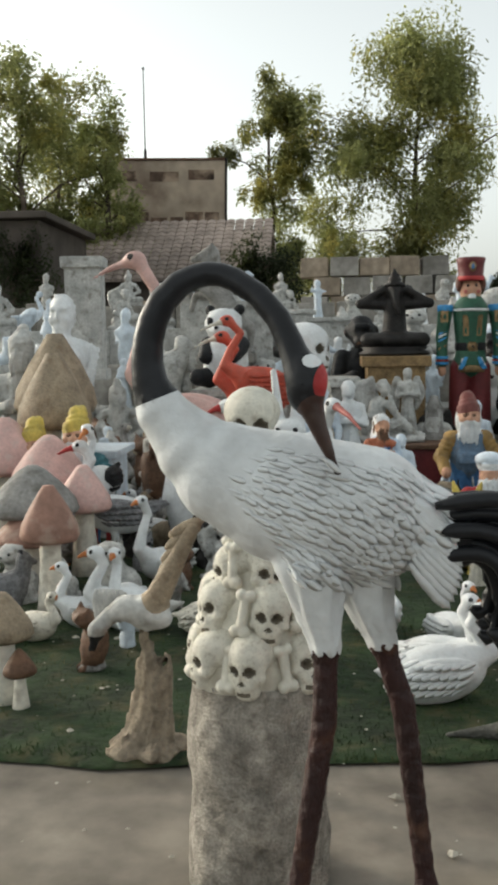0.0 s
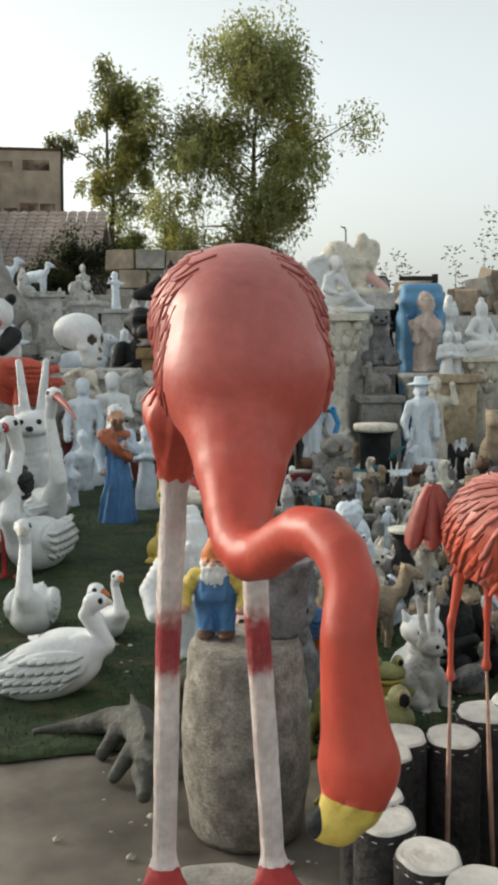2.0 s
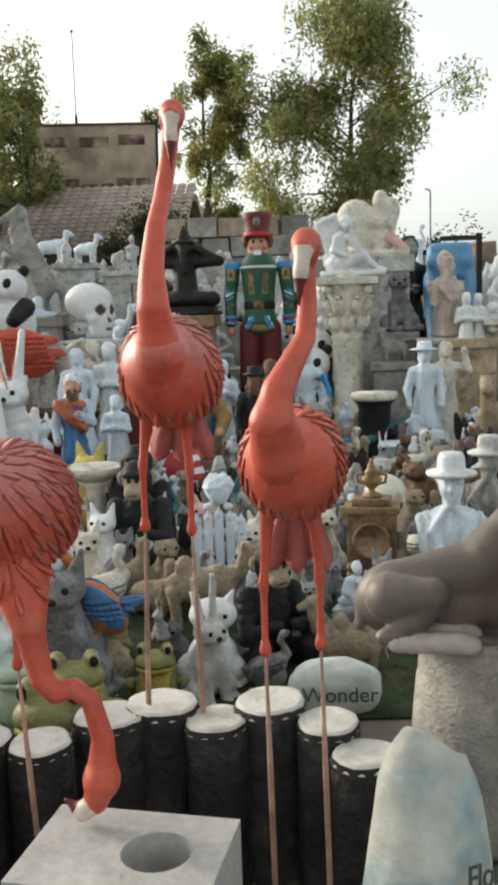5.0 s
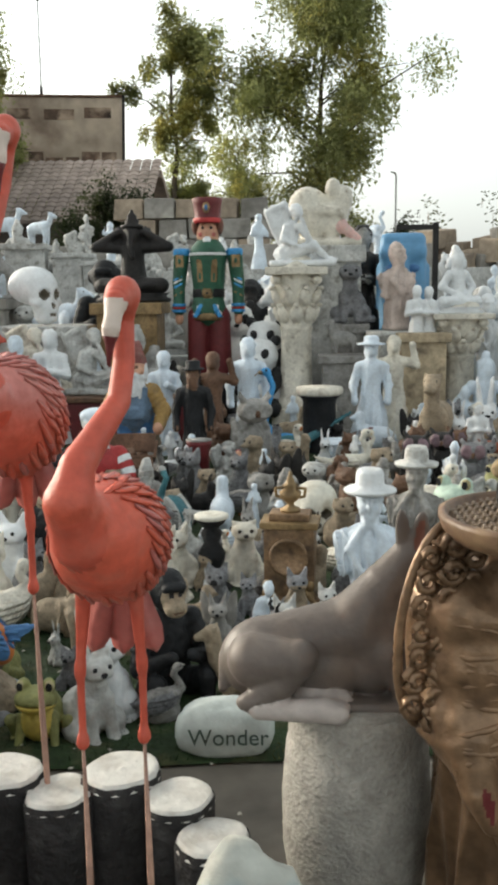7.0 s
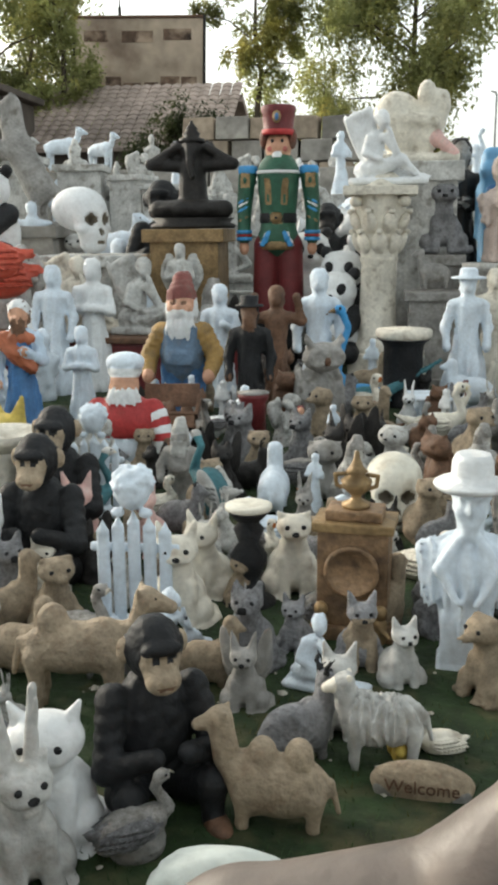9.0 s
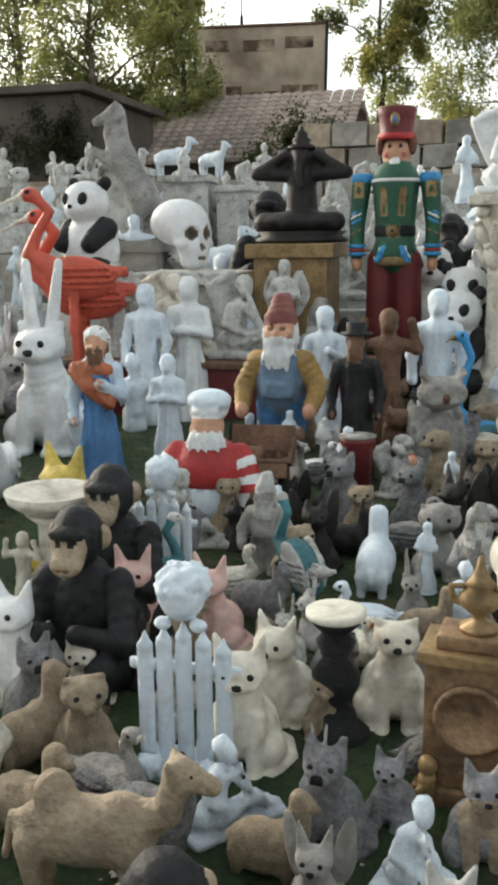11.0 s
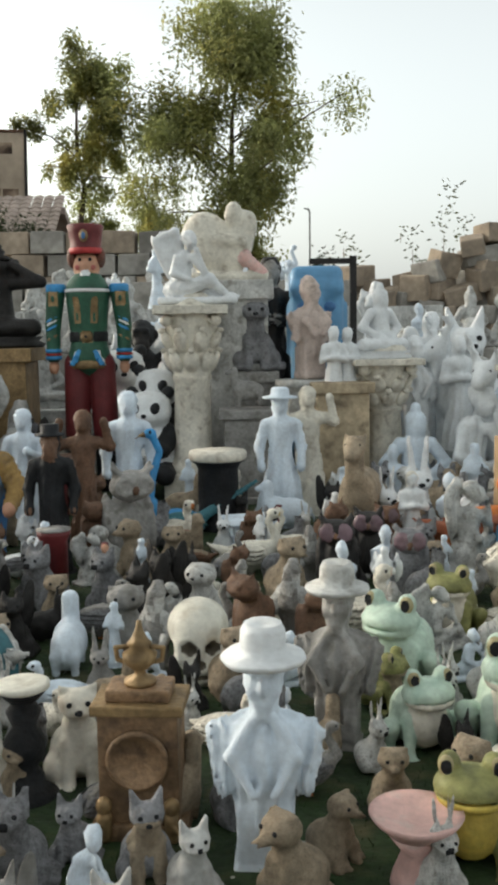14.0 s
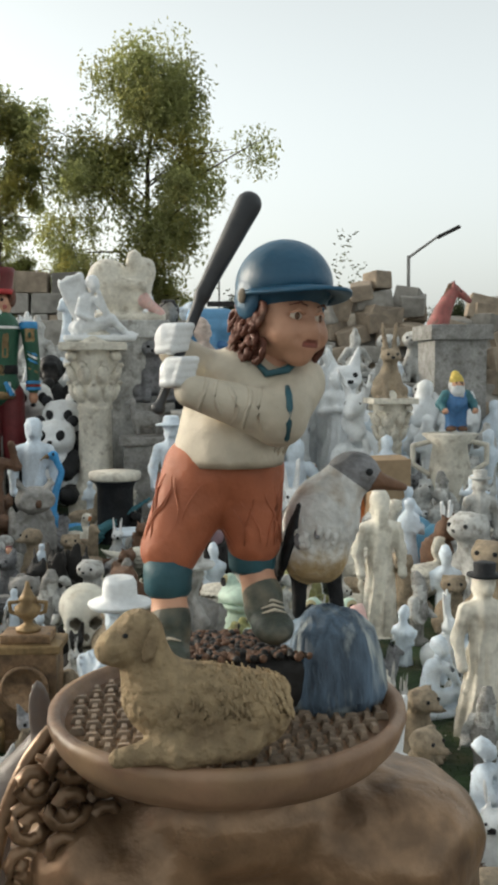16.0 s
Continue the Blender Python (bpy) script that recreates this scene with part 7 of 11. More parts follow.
def nutcracker(h):
    s = Sculpt(0.008)
    k = h / 1.9
    for x in (-1, 1):
        s.limb((0.105 * x * k, 0, 0.06 * k), (0.10 * x * k, 0, 0.5 * k), 0.075 * k, 0.085 * k, BLACK, 18)
        s.limb((0.10 * x * k, 0, 0.45 * k), (0.085 * x * k, 0, 0.93 * k), 0.09 * k, 0.095 * k, MAROON, 18)
        s.limb((0.225 * x * k, 0, 1.42 * k), (0.25 * x * k, 0, 1.2 * k), 0.065 * k, 0.055 * k, GREEN, 16)
        s.limb((0.25 * x * k, 0, 1.2 * k), (0.25 * x * k, -0.02 * k, 0.99 * k), 0.052 * k, 0.048 * k, GREEN, 16)
        s.ball((0.25 * x * k, -0.02 * k, 0.91 * k), (0.036 * k, 0.04 * k, 0.05 * k), SKIN, n=12)
        for z0, z1, m in ((0.965, 0.99, BRIGHTBLUE), (0.995, 1.01, RED), (1.015, 1.04, BRIGHTBLUE)):
            s.lathe([(0.057 * k, z0 * k), (0.06 * k, z1 * k)], m, (0.25 * x * k, -0.015 * k, 0), 18)
        s.lathe([(0.062 * k, 0), (0.07 * k, 0.01 * k), (0.07 * k, 0.05 * k), (0.058 * k, 0.06 * k)], BRIGHTBLUE, (0.222 * x * k, 0, 1.435 * k), 18)
        s.box((0.235 * x * k, -0.062 * k, 1.39 * k), (0.03 * k, 0.012 * k, 0.045 * k), GOLD, rnd=0.008)
        s.plate((0.235 * x * k, -0.074 * k, 1.39 * k), (0.014 * k, 0.004 * k, 0.024 * k), GREEN)
        for z, m in ((1.25, BRIGHTBLUE), (1.225, WHITE), (1.19, BRIGHTBLUE), (1.12, GOLD)):
            s.plate((0.252 * x * k, -0.05 * k, z * k), (0.045 * k, 0.008 * k, 0.012 * k), m, (0, 28 * x, 0), 8)
        s.limb((0.06 * x * k, -0.135 * k, 1.02 * k), (0.10 * x * k, -0.14 * k, 0.93 * k), 0.012 * k, 0.016 * k, BRIGHTBLUE, 8)
        s.limb((0.085 * x * k, -0.13 * k, 1.02 * k), (0.128 * x * k, -0.13 * k, 0.93 * k), 0.006 * k, 0.008 * k, WHITE, 8)
        s.box((0.06 * x * k, -0.138 * k, 1.31 * k), (0.02 * k, 0.006 * k, 0.085 * k), GOLD, rnd=0.004)
        s.plate((0.1 * x * k, 0.0, 1.68 * k), (0.035 * k, 0.05 * k, 0.075 * k), HAIR, (0, 0, 0), 12)
    s.lathe([(0.14 * k, 0.9 * k), (0.15 * k, 0.92 * k), (0.15 * k, 0.945 * k), (0.145 * k, 0.96 * k)], GOLD, n=28)
    s.limb((0, 0, 0.99 * k), (0, 0, 1.1 * k), 0.145 * k, 0.125 * k, GREEN, 26)
    s.limb((0, 0, 1.1 * k), (0, 0, 1.43 * k), 0.125 * k, 0.155 * k, GREEN, 26)
    s.lathe([(0.133 * k, 1.09 * k), (0.136 * k, 1.1 * k), (0.136 * k, 1.15 * k), (0.133 * k, 1.16 * k)], BLACK, n=28)
    s.box((0, -0.138 * k, 1.125 * k), (0.034 * k, 0.012 * k, 0.034 * k), GOLD, rnd=0.006)
    s.box((0, -0.15 * k, 1.125 * k), (0.016 * k, 0.004 * k, 0.016 * k), BLACK, rnd=0.003)
    s.lathe([(0.16 * k, 1.435 * k), (0.165 * k, 1.45 * k), (0.1 * k, 1.49 * k)], WHITE, n=28)
    s.lathe([(0.1 * k, 1.48 * k), (0.105 * k, 1.5 * k), (0.09 * k, 1.55 * k)], GREEN, n=24)
    s.ball((0, 0, 1.62 * k), (0.095 * k, 0.09 * k, 0.11 * k), SKIN, n=22)
    s.ball((0, -0.09 * k, 1.63 * k), (0.016 * k, 0.02 * k, 0.028 * k), SKIN, n=10)
    s.box((0, -0.088 * k, 1.535 * k), (0.03 * k, 0.016 * k, 0.045 * k), WHITE, rnd=0.012)
    for x in (-1, 1):
        s.plate((0.036 * x * k, -0.084 * k, 1.66 * k), (0.012 * k, 0.006 * k, 0.014 * k), BLACK)
        s.plate((0.055 * x * k, -0.078 * k, 1.605 * k), (0.02 * k, 0.006 * k, 0.018 * k), PINK)
    s.lathe([(0.108 * k, 1.70 * k), (0.115 * k, 1.71 * k), (0.112 * k, 1.74 * k), (0.108 * k, 1.75 * k), (0.118 * k, 1.85 * k), (0.13 * k, 1.89 * k), (0.118 * k, 1.905 * k), (0.05 * k, 1.89 * k)], MAROON, n=30)
    s.lathe([(0.117 * k, 1.70 * k), (0.12 * k, 1.72 * k), (0.117 * k, 1.74 * k)], RED, n=30)
    s.plate((0, -0.118 * k, 1.82 * k), (0.03 * k, 0.012 * k, 0.045 * k), GOLD, n=12)
    s.plate((0, -0.128 * k, 1.82 * k), (0.015 * k, 0.006 * k, 0.026 * k), BLUE, n=10)
    return s


def panda(h):
    s = Sculpt(0.03 * h)
    s.ball((0, 0, 0.32 * h), (0.28 * h, 0.25 * h, 0.32 * h), WHITE, n=20)
    s.ball((0, -0.06 * h, 0.76 * h), (0.23 * h, 0.2 * h, 0.2 * h), WHITE, n=20)
    s.ball((0, -0.23 * h, 0.7 * h), (0.09 * h, 0.07 * h, 0.07 * h), WHITE, n=12)
    for k in (-1, 1):
        s.ball((0.19 * k * h, 0, 0.94 * h), 0.065 * h, BLACK, n=10)
        s.plate((0.1 * k * h, -0.235 * h, 0.79 * h), (0.05 * h, 0.03 * h, 0.065 * h), BLACK, (0, 25 * k, 15 * k))
        s.limb((0.22 * k * h, -0.03 * h, 0.52 * h), (0.17 * k * h, -0.24 * h, 0.38 * h), 0.1 * h, 0.085 * h, BLACK, 14)
        s.limb((0.18 * k * h, -0.12 * h, 0.12 * h), (0.22 * k * h, -0.38 * h, 0.14 * h), 0.12 * h, 0.1 * h, BLACK, 14)
    s.plate((0, -0.3 * h, 0.72 * h), (0.03 * h, 0.02 * h, 0.022 * h), BLACK)
    return s


def ape(h, face=TAN, m=BLACK):
    s = Sculpt(0.025 * h)
    s.ball((0, 0.03 * h, 0.36 * h), (0.2 * h, 0.18 * h, 0.33 * h), m, fold=(-9, 0.010 * h))
    s.ball((0, -0.04 * h, 0.81 * h), (0.135 * h, 0.14 * h, 0.155 * h), m, fold=(-8, 0.006 * h))
    s.ball((0, -0.155 * h, 0.79 * h), (0.09 * h, 0.05 * h, 0.085 * h), face)
    s.ball((0, -0.19 * h, 0.71 * h), (0.085 * h, 0.07 * h, 0.062 * h), face)
    s.ball((0, -0.175 * h, 0.855 * h), (0.095 * h, 0.035 * h, 0.025 * h), m)
    s.cut((0, -0.262 * h, 0.695 * h), (0.06 * h, 0.02 * h, 0.007 * h), BROWN)
    for k in (-1, 1):
        s.ball((0.145 * k * h, -0.02 * h, 0.81 * h), (0.03 * h, 0.028 * h, 0.055 * h), face)
        s.cut((0.04 * k * h, -0.21 * h, 0.815 * h), (0.024 * h, 0.018 * h, 0.018 * h), BLACK)
        s.cut((0.018 * k * h, -0.262 * h, 0.745 * h), (0.010 * h, 0.012 * h, 0.008 * h), BLACK)
        s.limb((0.20 * k * h, 0, 0.57 * h), (0.27 * k * h, -0.14 * h, 0.31 * h), 0.08 * h, 0.066 * h, m, fold=(-4, 0.004 * h))
        s.limb((0.27 * k * h, -0.14 * h, 0.31 * h), (0.08 * k * h, -0.29 * h, 0.40 * h), 0.064 * h, 0.05 * h, m)
        s.limb((0.16 * k * h, -0.06 * h, 0.12 * h), (0.2 * k * h, -0.28 * h, 0.22 * h), 0.11 * h, 0.075 * h, m)
        s.limb((0.2 * k * h, -0.28 * h, 0.22 * h), (0.19 * k * h, -0.30 * h, 0.05 * h), 0.07 * h, 0.05 * h, m)
        s.ball((0.2 * k * h, -0.36 * h, 0.04 * h), (0.06 * h, 0.10 * h, 0.04 * h), BROWN if face is TAN else m)
    return s.slim(0.95)


def sitting_cat(h, m, belly=None, ear=0.12, snout=0.015, tail=True, eye=BLACK, big=1.0):
    """A sitting cat, dog or fox looking along -y."""
    belly = belly or m
    s = Sculpt(0.022 * h)
    s.ball((0, 0.08 * h, 0.24 * h), (0.21 * h, 0.24 * h, 0.24 * h), m, fold=(-9, 0.004 * h))
    s.limb((0, 0.02 * h, 0.33 * h), (0, -0.05 * h, 0.58 * h), 0.165 * h, 0.105 * h, belly, fold=(-5, 0.004 * h))
    s.ball((0, -0.085 * h, 0.735 * h), (0.142 * h * big, 0.125 * h * big, 0.12 * h * big), m)
    s.ball((0, -0.17 * h * (0.6 + 0.4 * big), 0.69 * h), (0.07 * h, (0.05 + snout) * h, 0.048 * h), belly)
    s.ball((0, -(0.225 + snout) * h, 0.705 * h), (0.018 * h, 0.014 * h, 0.013 * h), BLACK)
    for k in (-1, 1):
        s.ball((0.055 * k * h * big, -0.165 * h * (0.6 + 0.4 * big), 0.69 * h), (0.05 * h, 0.045 * h, 0.042 * h), belly)
        s.limb((0.078 * k * h * big, -0.06 * h, 0.80 * h), (0.125 * k * h * big, -0.055 * h, (0.87 + ear) * h), 0.058 * h, 0.013 * h, m)
        s.cut((0.108 * k * h * big, -0.105 * h, (0.855 + ear * 0.4) * h), (0.026 * h, 0.022 * h, (0.045 + 0.25 * ear) * h), None, (0, 12 * k, 0))
        s.plate((0.064 * k * h * big, -(0.085 + 0.112 * big) * h, 0.765 * h), (0.021 * h, 0.014 * h, 0.025 * h), eye)
        s.limb((0.085 * k * h, -0.09 * h, 0.4 * h), (0.085 * k * h, -0.17 * h, 0.05 * h), 0.06 * h, 0.048 * h, belly)
        s.ball((0.085 * k * h, -0.20 * h, 0.035 * h), (0.05 * h, 0.065 * h, 0.035 * h), belly)
        s.ball((0.17 * k * h, -0.02 * h, 0.14 * h), (0.09 * h, 0.15 * h, 0.13 * h), m)
        s.ball((0.18 * k * h, -0.14 * h, 0.035 * h), (0.055 * h, 0.09 * h, 0.035 * h), m)
    if tail:
        s.path([(0.1 * h, 0.28 * h, 0.06 * h), (0.25 * h, 0.17 * h, 0.05 * h), (0.28 * h, 0.0, 0.05 * h), (0.22 * h, -0.14 * h, 0.045 * h)], [0.05 * h, 0.045 * h, 0.042 * h, 0.03 * h], m)
    return s.slim(1.22)


def rabbit(h, m, inner=None):
    s = sitting_cat(h * 0.76, m, ear=0.02, snout=0.0, tail=False)
    q = h * 0.76
    for k in (-1, 1):
        s.limb((0.07 * k * q, -0.05 * q, 0.84 * q), (0.12 * k * q, 0.0, 1.28 * q), 0.05 * q, 0.028 * q, m, 12)
        s.plate((0.105 * k * q, -0.045 * q, 1.08 * q), (0.025 * q, 0.02 * q, 0.17 * q), inner or m, (4, 6 * k, 0))
    s.ball((0, 0.3 * q, 0.12 * q), 0.07 * q, m, n=10)
    return s


def beast(h, m, neck=(0.3, 0.35), legs=0.45, bulk=0.2, humps=0, wool=0.0, head=None, ears=0.06, horn=None, lie=False, tail=0.2):
    """A four-legged beast of height h (to the head), looking along +x."""
    s = Sculpt(0.03 * h)
    head = head or m
    z = (legs + bulk * 0.7) * h if not lie else bulk * 0.9 * h
    ln = 0.38 * h
    s.ball((0, 0, z), (ln, bulk * 0.75 * h, bulk * h), m, n=20, fold=(14, wool))
    s.ball((0.6 * ln, 0, z + 0.02 * h), (0.5 * ln, bulk * 0.78 * h, bulk * 1.05 * h), m, n=16, fold=(14, wool))
    for i in range(humps):
        s.ball((-0.35 * ln + i * 0.75 * ln, 0, z + bulk * h), (0.3 * ln, bulk * 0.5 * h, 0.14 * h), m, n=14)
    top = (0.8 * ln + neck[0] * h, 0, h * 0.92)
    s.path([(0.75 * ln, 0, z + 0.05 * h), (0.85 * ln + neck[0] * 0.6 * h, 0, z + (h * 0.92 - z) * 0.4), top], [bulk * 0.62 * h, bulk * 0.42 * h, bulk * 0.38 * h], m, 14)
    s.limb(top, (top[0] + 0.17 * h, 0, top[2] - 0.06 * h), 0.085 * h, 0.05 * h, head, 14)
    for k in (-1, 1):
        s.limb((top[0] - 0.03 * h, 0.05 * k * h, top[2] + 0.04 * h), (top[0] - 0.06 * h, 0.09 * k * h, top[2] + 0.04 * h + ears * h), 0.03 * h, 0.012 * h, head, 8)
        s.plate((top[0] + 0.07 * h, 0.06 * k * h, top[2] + 0.02 * h), (0.012 * h, 0.008 * h, 0.012 * h), BLACK)
        if horn:
            s.path([(top[0] - 0.02 * h, 0.04 * k * h, top[2] + 0.06 * h), (top[0] - 0.06 * h, 0.12 * k * h, top[2] + 0.2 * h), (top[0], 0.17 * k * h, top[2] + 0.34 * h)], [0.022 * h, 0.018 * h, 0.008 * h], horn, 8)
            s.limb((top[0] - 0.06 * h, 0.12 * k * h, top[2] + 0.2 * h), (top[0] + 0.06 * h, 0.12 * k * h, top[2] + 0.3 * h), 0.016 * h, 0.007 * h, horn, 8)
            s.limb((top[0] - 0.04 * h, 0.08 * k * h, top[2] + 0.13 * h), (top[0] + 0.08 * h, 0.08 * k * h, top[2] + 0.2 * h), 0.016 * h, 0.007 * h, horn, 8)
        for x in (-0.7, 0.75):
            if lie:
                s.limb((x * ln, 0.14 * k * h, 0.1 * h), (x * ln + 0.22 * h, 0.16 * k * h, 0.05 * h), 0.07 * h, 0.045 * h, m, 10)
            else:
                s.limb((x * ln, bulk * 0.42 * k * h, z - 0.05 * h), (x * ln + 0.02 * h, bulk * 0.42 * k * h, 0.25 * h * legs * 2), 0.08 * h, 0.045 * h, m, 12)
                s.limb((x * ln + 0.02 * h, bulk * 0.42 * k * h, 0.25 * h * legs * 2), (x * ln, bulk * 0.42 * k * h, 0.03 * h), 0.042 * h, 0.04 * h, m, 12)
    if tail:
        s.limb((-ln, 0, z + 0.05 * h), (-ln - 0.06 * h, 0, z - tail * h), 0.03 * h, 0.02 * h, m, 8)
    return s


def bird(h, m, neck=0.5, legs=0.0, beak=None, wingm=None, headm=None, legm=None, bulk=0.2, beak_len=0.14, tail=0.25, comb=None, curve=0.06, ruff=None, upright=0.0):
    """A standing or sitting bird of height h, looking along +x. neck, legs: shares of h."""
    s = Sculpt(0.016 * h, 1.25)
    beak, wingm, headm, legm = beak or ORANGE, wingm or m, headm or m, legm or ORANGE
    z = (legs + bulk) * h
    ln = bulk * 1.75 * h
    s.ball((0, 0, z), (ln, bulk * 0.9 * h, bulk * h), m, (0, -8 - upright, 0))
    s.limb((-ln * 0.75, 0, z + 0.02 * h), (-ln - tail * 0.55 * h, 0, z + tail * 0.35 * h), bulk * 0.42 * h, 0.02 * h, wingm, fold=(6, 0.008 * h))
    top = (ln * 0.75 + curve * h, 0, h * 0.93)
    s.path([(ln * 0.6, 0, z + bulk * 0.4 * h), (ln * 0.92 + curve * h, 0, z + (top[2] - z) * 0.30), (ln * 0.84 + curve * 0.6 * h, 0, z + (top[2] - z) * 0.55), (ln * 0.70, 0, z + (top[2] - z) * 0.8), top], [bulk * 0.66 * h, bulk * 0.36 * h, bulk * 0.27 * h, bulk * 0.23 * h, bulk * 0.26 * h], m)
    s.ball((top[0] + 0.01 * h, 0, top[2]), (bulk * 0.40 * h, bulk * 0.30 * h, bulk * 0.31 * h), headm)
    s.path([(top[0] + bulk * 0.32 * h, 0, top[2] - 0.005 * h), (top[0] + (bulk * 0.35 + beak_len * 0.5) * h, 0, top[2] - beak_len * 0.18 * h), (top[0] + (bulk * 0.35 + beak_len) * h, 0, top[2] - beak_len * 0.45 * h)], [bulk * 0.17 * h, bulk * 0.11 * h, bulk * 0.05 * h], beak)
    for k in (-1, 1):
        s.ball((-0.12 * ln, bulk * 0.72 * k * h, z + 0.04 * h), (ln * 0.85, bulk * 0.26 * h, bulk * 0.62 * h), wingm, (0, -10 - upright, 4 * k))
        for row in range(4):
            for i in range(8):
                p, g = s.skin((ln * (0.45 - 0.17 * i - 0.05 * row), bulk * 2.2 * k * h, z + bulk * h * (0.55 - 0.3 * row)), (0, -k, 0), bulk * 2.2 * h)
                if p is not None:
                    s.feather(p, (-1, 0, -0.25 - 0.06 * row), g, (0.34 * ln, 0.13 * ln, 0.006 * h), wingm, 0.08)
        s.ball((top[0] + bulk * 0.18 * h, bulk * 0.27 * k * h, top[2] + bulk * 0.08 * h), (bulk * 0.07 * h, bulk * 0.05 * h, bulk * 0.07 * h), BLACK)
        if legs:
            s.limb((0.02 * h, bulk * 0.4 * k * h, z - bulk * 0.5 * h), (0.02 * h, bulk * 0.4 * k * h, legs * 0.75 * h), bulk * 0.24 * h, 0.022 * h, m)
            s.limb((0.02 * h, bulk * 0.4 * k * h, legs * 0.8 * h), (0.02 * h, bulk * 0.4 * k * h, 0.01 * h), 0.018 * h, 0.016 * h, legm)
            s.ball((0.06 * h, bulk * 0.4 * k * h, 0.014 * h), (0.07 * h, 0.035 * h, 0.016 * h), legm)
    if comb:
        for i in range(4):
            s.ball((top[0] + (0.06 - 0.045 * i) * h, 0, top[2] + bulk * 0.36 * h), (0.026 * h, 0.016 * h, 0.05 * h), comb)
        s.ball((top[0] + bulk * 0.42 * h, 0, top[2] - bulk * 0.5 * h), (0.028 * h, 0.022 * h, 0.065 * h), comb)
    return s


def owl(h, m, face=None, tilt=25):
    s = Sculpt(0.02 * h)
    s.ball((0, 0.08 * h, 0.36 * h), (0.2 * h, 0.19 * h, 0.36 * h), m, (-tilt, 0, 0), fold=(-13, 0.010 * h))
    s.ball((0, -0.03 * h, 0.76 * h), (0.21 * h, 0.15 * h, 0.15 * h), m)
    for k in (-1, 1):
        s.limb((0.12 * k * h, -0.04 * h, 0.85 * h), (0.19 * k * h, -0.05 * h, 1.0 * h), 0.05 * h, 0.012 * h, m)
        s.limb((0.02 * k * h, -0.15 * h, 0.82 * h), (0.19 * k * h, -0.07 * h, 0.93 * h), 0.022 * h, 0.02 * h, m)
        s.ball((0.095 * k * h, -0.145 * h, 0.77 * h), (0.098 * h, 0.04 * h, 0.098 * h), face or m)
        s.cut((0.095 * k * h, -0.19 * h, 0.77 * h), (0.072 * h, 0.036 * h, 0.072 * h), face)
        s.ball((0.095 * k * h, -0.15 * h, 0.77 * h), (0.034 * h, 0.02 * h, 0.034 * h), BLACK)
        s.ball((0.19 * k * h, 0.1 * h, 0.4 * h), (0.055 * h, 0.15 * h, 0.3 * h), m, (-tilt, 0, 0), fold=(-9, 0.012 * h))
        s.ball((0.08 * k * h, -0.10 * h, 0.05 * h), (0.055 * h, 0.09 * h, 0.045 * h), m)
    s.limb((0, -0.19 * h, 0.74 * h), (0, -0.21 * h, 0.67 * h), 0.026 * h, 0.008 * h, BROWN, 8)
    s.ball((0, 0.05 * h, 0.04 * h), (0.2 * h, 0.2 * h, 0.06 * h), STONE, fold=(-5, 0.01 * h))
    return s


def frog(h, m, belly=None):
    s = Sculpt(0.03 * h)
    belly = belly or m
    s.ball((0, 0.12 * h, 0.36 * h), (0.33 * h, 0.42 * h, 0.31 * h), m, (28, 0, 0), fold=(-7, 0.006 * h))
    s.ball((0, -0.12 * h, 0.38 * h), (0.25 * h, 0.22 * h, 0.28 * h), belly)
    s.ball((0, -0.16 * h, 0.71 * h), (0.33 * h, 0.29 * h, 0.15 * h), m)
    s.ball((0, -0.20 * h, 0.63 * h), (0.30 * h, 0.24 * h, 0.09 * h), belly)
    s.cut((0, -0.40 * h, 0.665 * h), (0.30 * h, 0.16 * h, 0.012 * h))
    for k in (-1, 1):
        s.ball((0.19 * k * h, -0.14 * h, 0.87 * h), (0.10 * h, 0.105 * h, 0.105 * h), m)
        s.ball((0.215 * k * h, -0.205 * h, 0.885 * h), (0.065 * h, 0.05 * h, 0.068 * h), EYEGLASS)
        s.ball((0.222 * k * h, -0.245 * h, 0.885 * h), (0.036 * h, 0.02 * h, 0.042 * h), BLACK)
        s.limb((0.24 * k * h, -0.12 * h, 0.42 * h), (0.28 * k * h, -0.26 * h, 0.06 * h), 0.085 * h, 0.06 * h, m)
        s.limb((0.30 * k * h, 0.22 * h, 0.2 * h), (0.44 * k * h, -0.06 * h, 0.34 * h), 0.15 * h, 0.09 * h, m)
        s.limb((0.44 * k * h, -0.06 * h, 0.34 * h), (0.40 * k * h, 0.06 * h, 0.06 * h), 0.085 * h, 0.06 * h, m)
        for j in (-1, 0, 1):
            s.limb((0.28 * k * h, -0.25 * h, 0.04 * h), ((0.28 + 0.09 * j) * k * h, -0.40 * h, 0.03 * h), 0.035 * h, 0.03 * h, m)
            s.limb((0.42 * k * h, -0.02 * h, 0.04 * h), ((0.46 + 0.10 * j) * k * h, -0.24 * h, 0.03 * h), 0.045 * h, 0.035 * h, m)
    return s.slim(0.88)


def mushroom(h, cap, stem=None, r=0.45):
    s = Sculpt()
    stem, r = stem or CREAM, r * 0.62
    s.lathe([(0.26 * h * r / 0.45, 0), (0.22 * h * r / 0.45, 0.15 * h), (0.16 * h * r / 0.45, 0.45 * h), (0.15 * h * r / 0.45, 0.66 * h)], stem, n=22, wobble=0.03)
    s.lathe([(0.12 * h, 0.66 * h), (r * 0.9 * h, 0.60 * h), (r * h, 0.64 * h), (r * 0.93 * h, 0.72 * h), (r * 0.62 * h, 0.85 * h), (r * 0.3 * h, 0.96 * h), (0.04 * h, 1.0 * h)], cap, n=28, wobble=0.025)
    return s


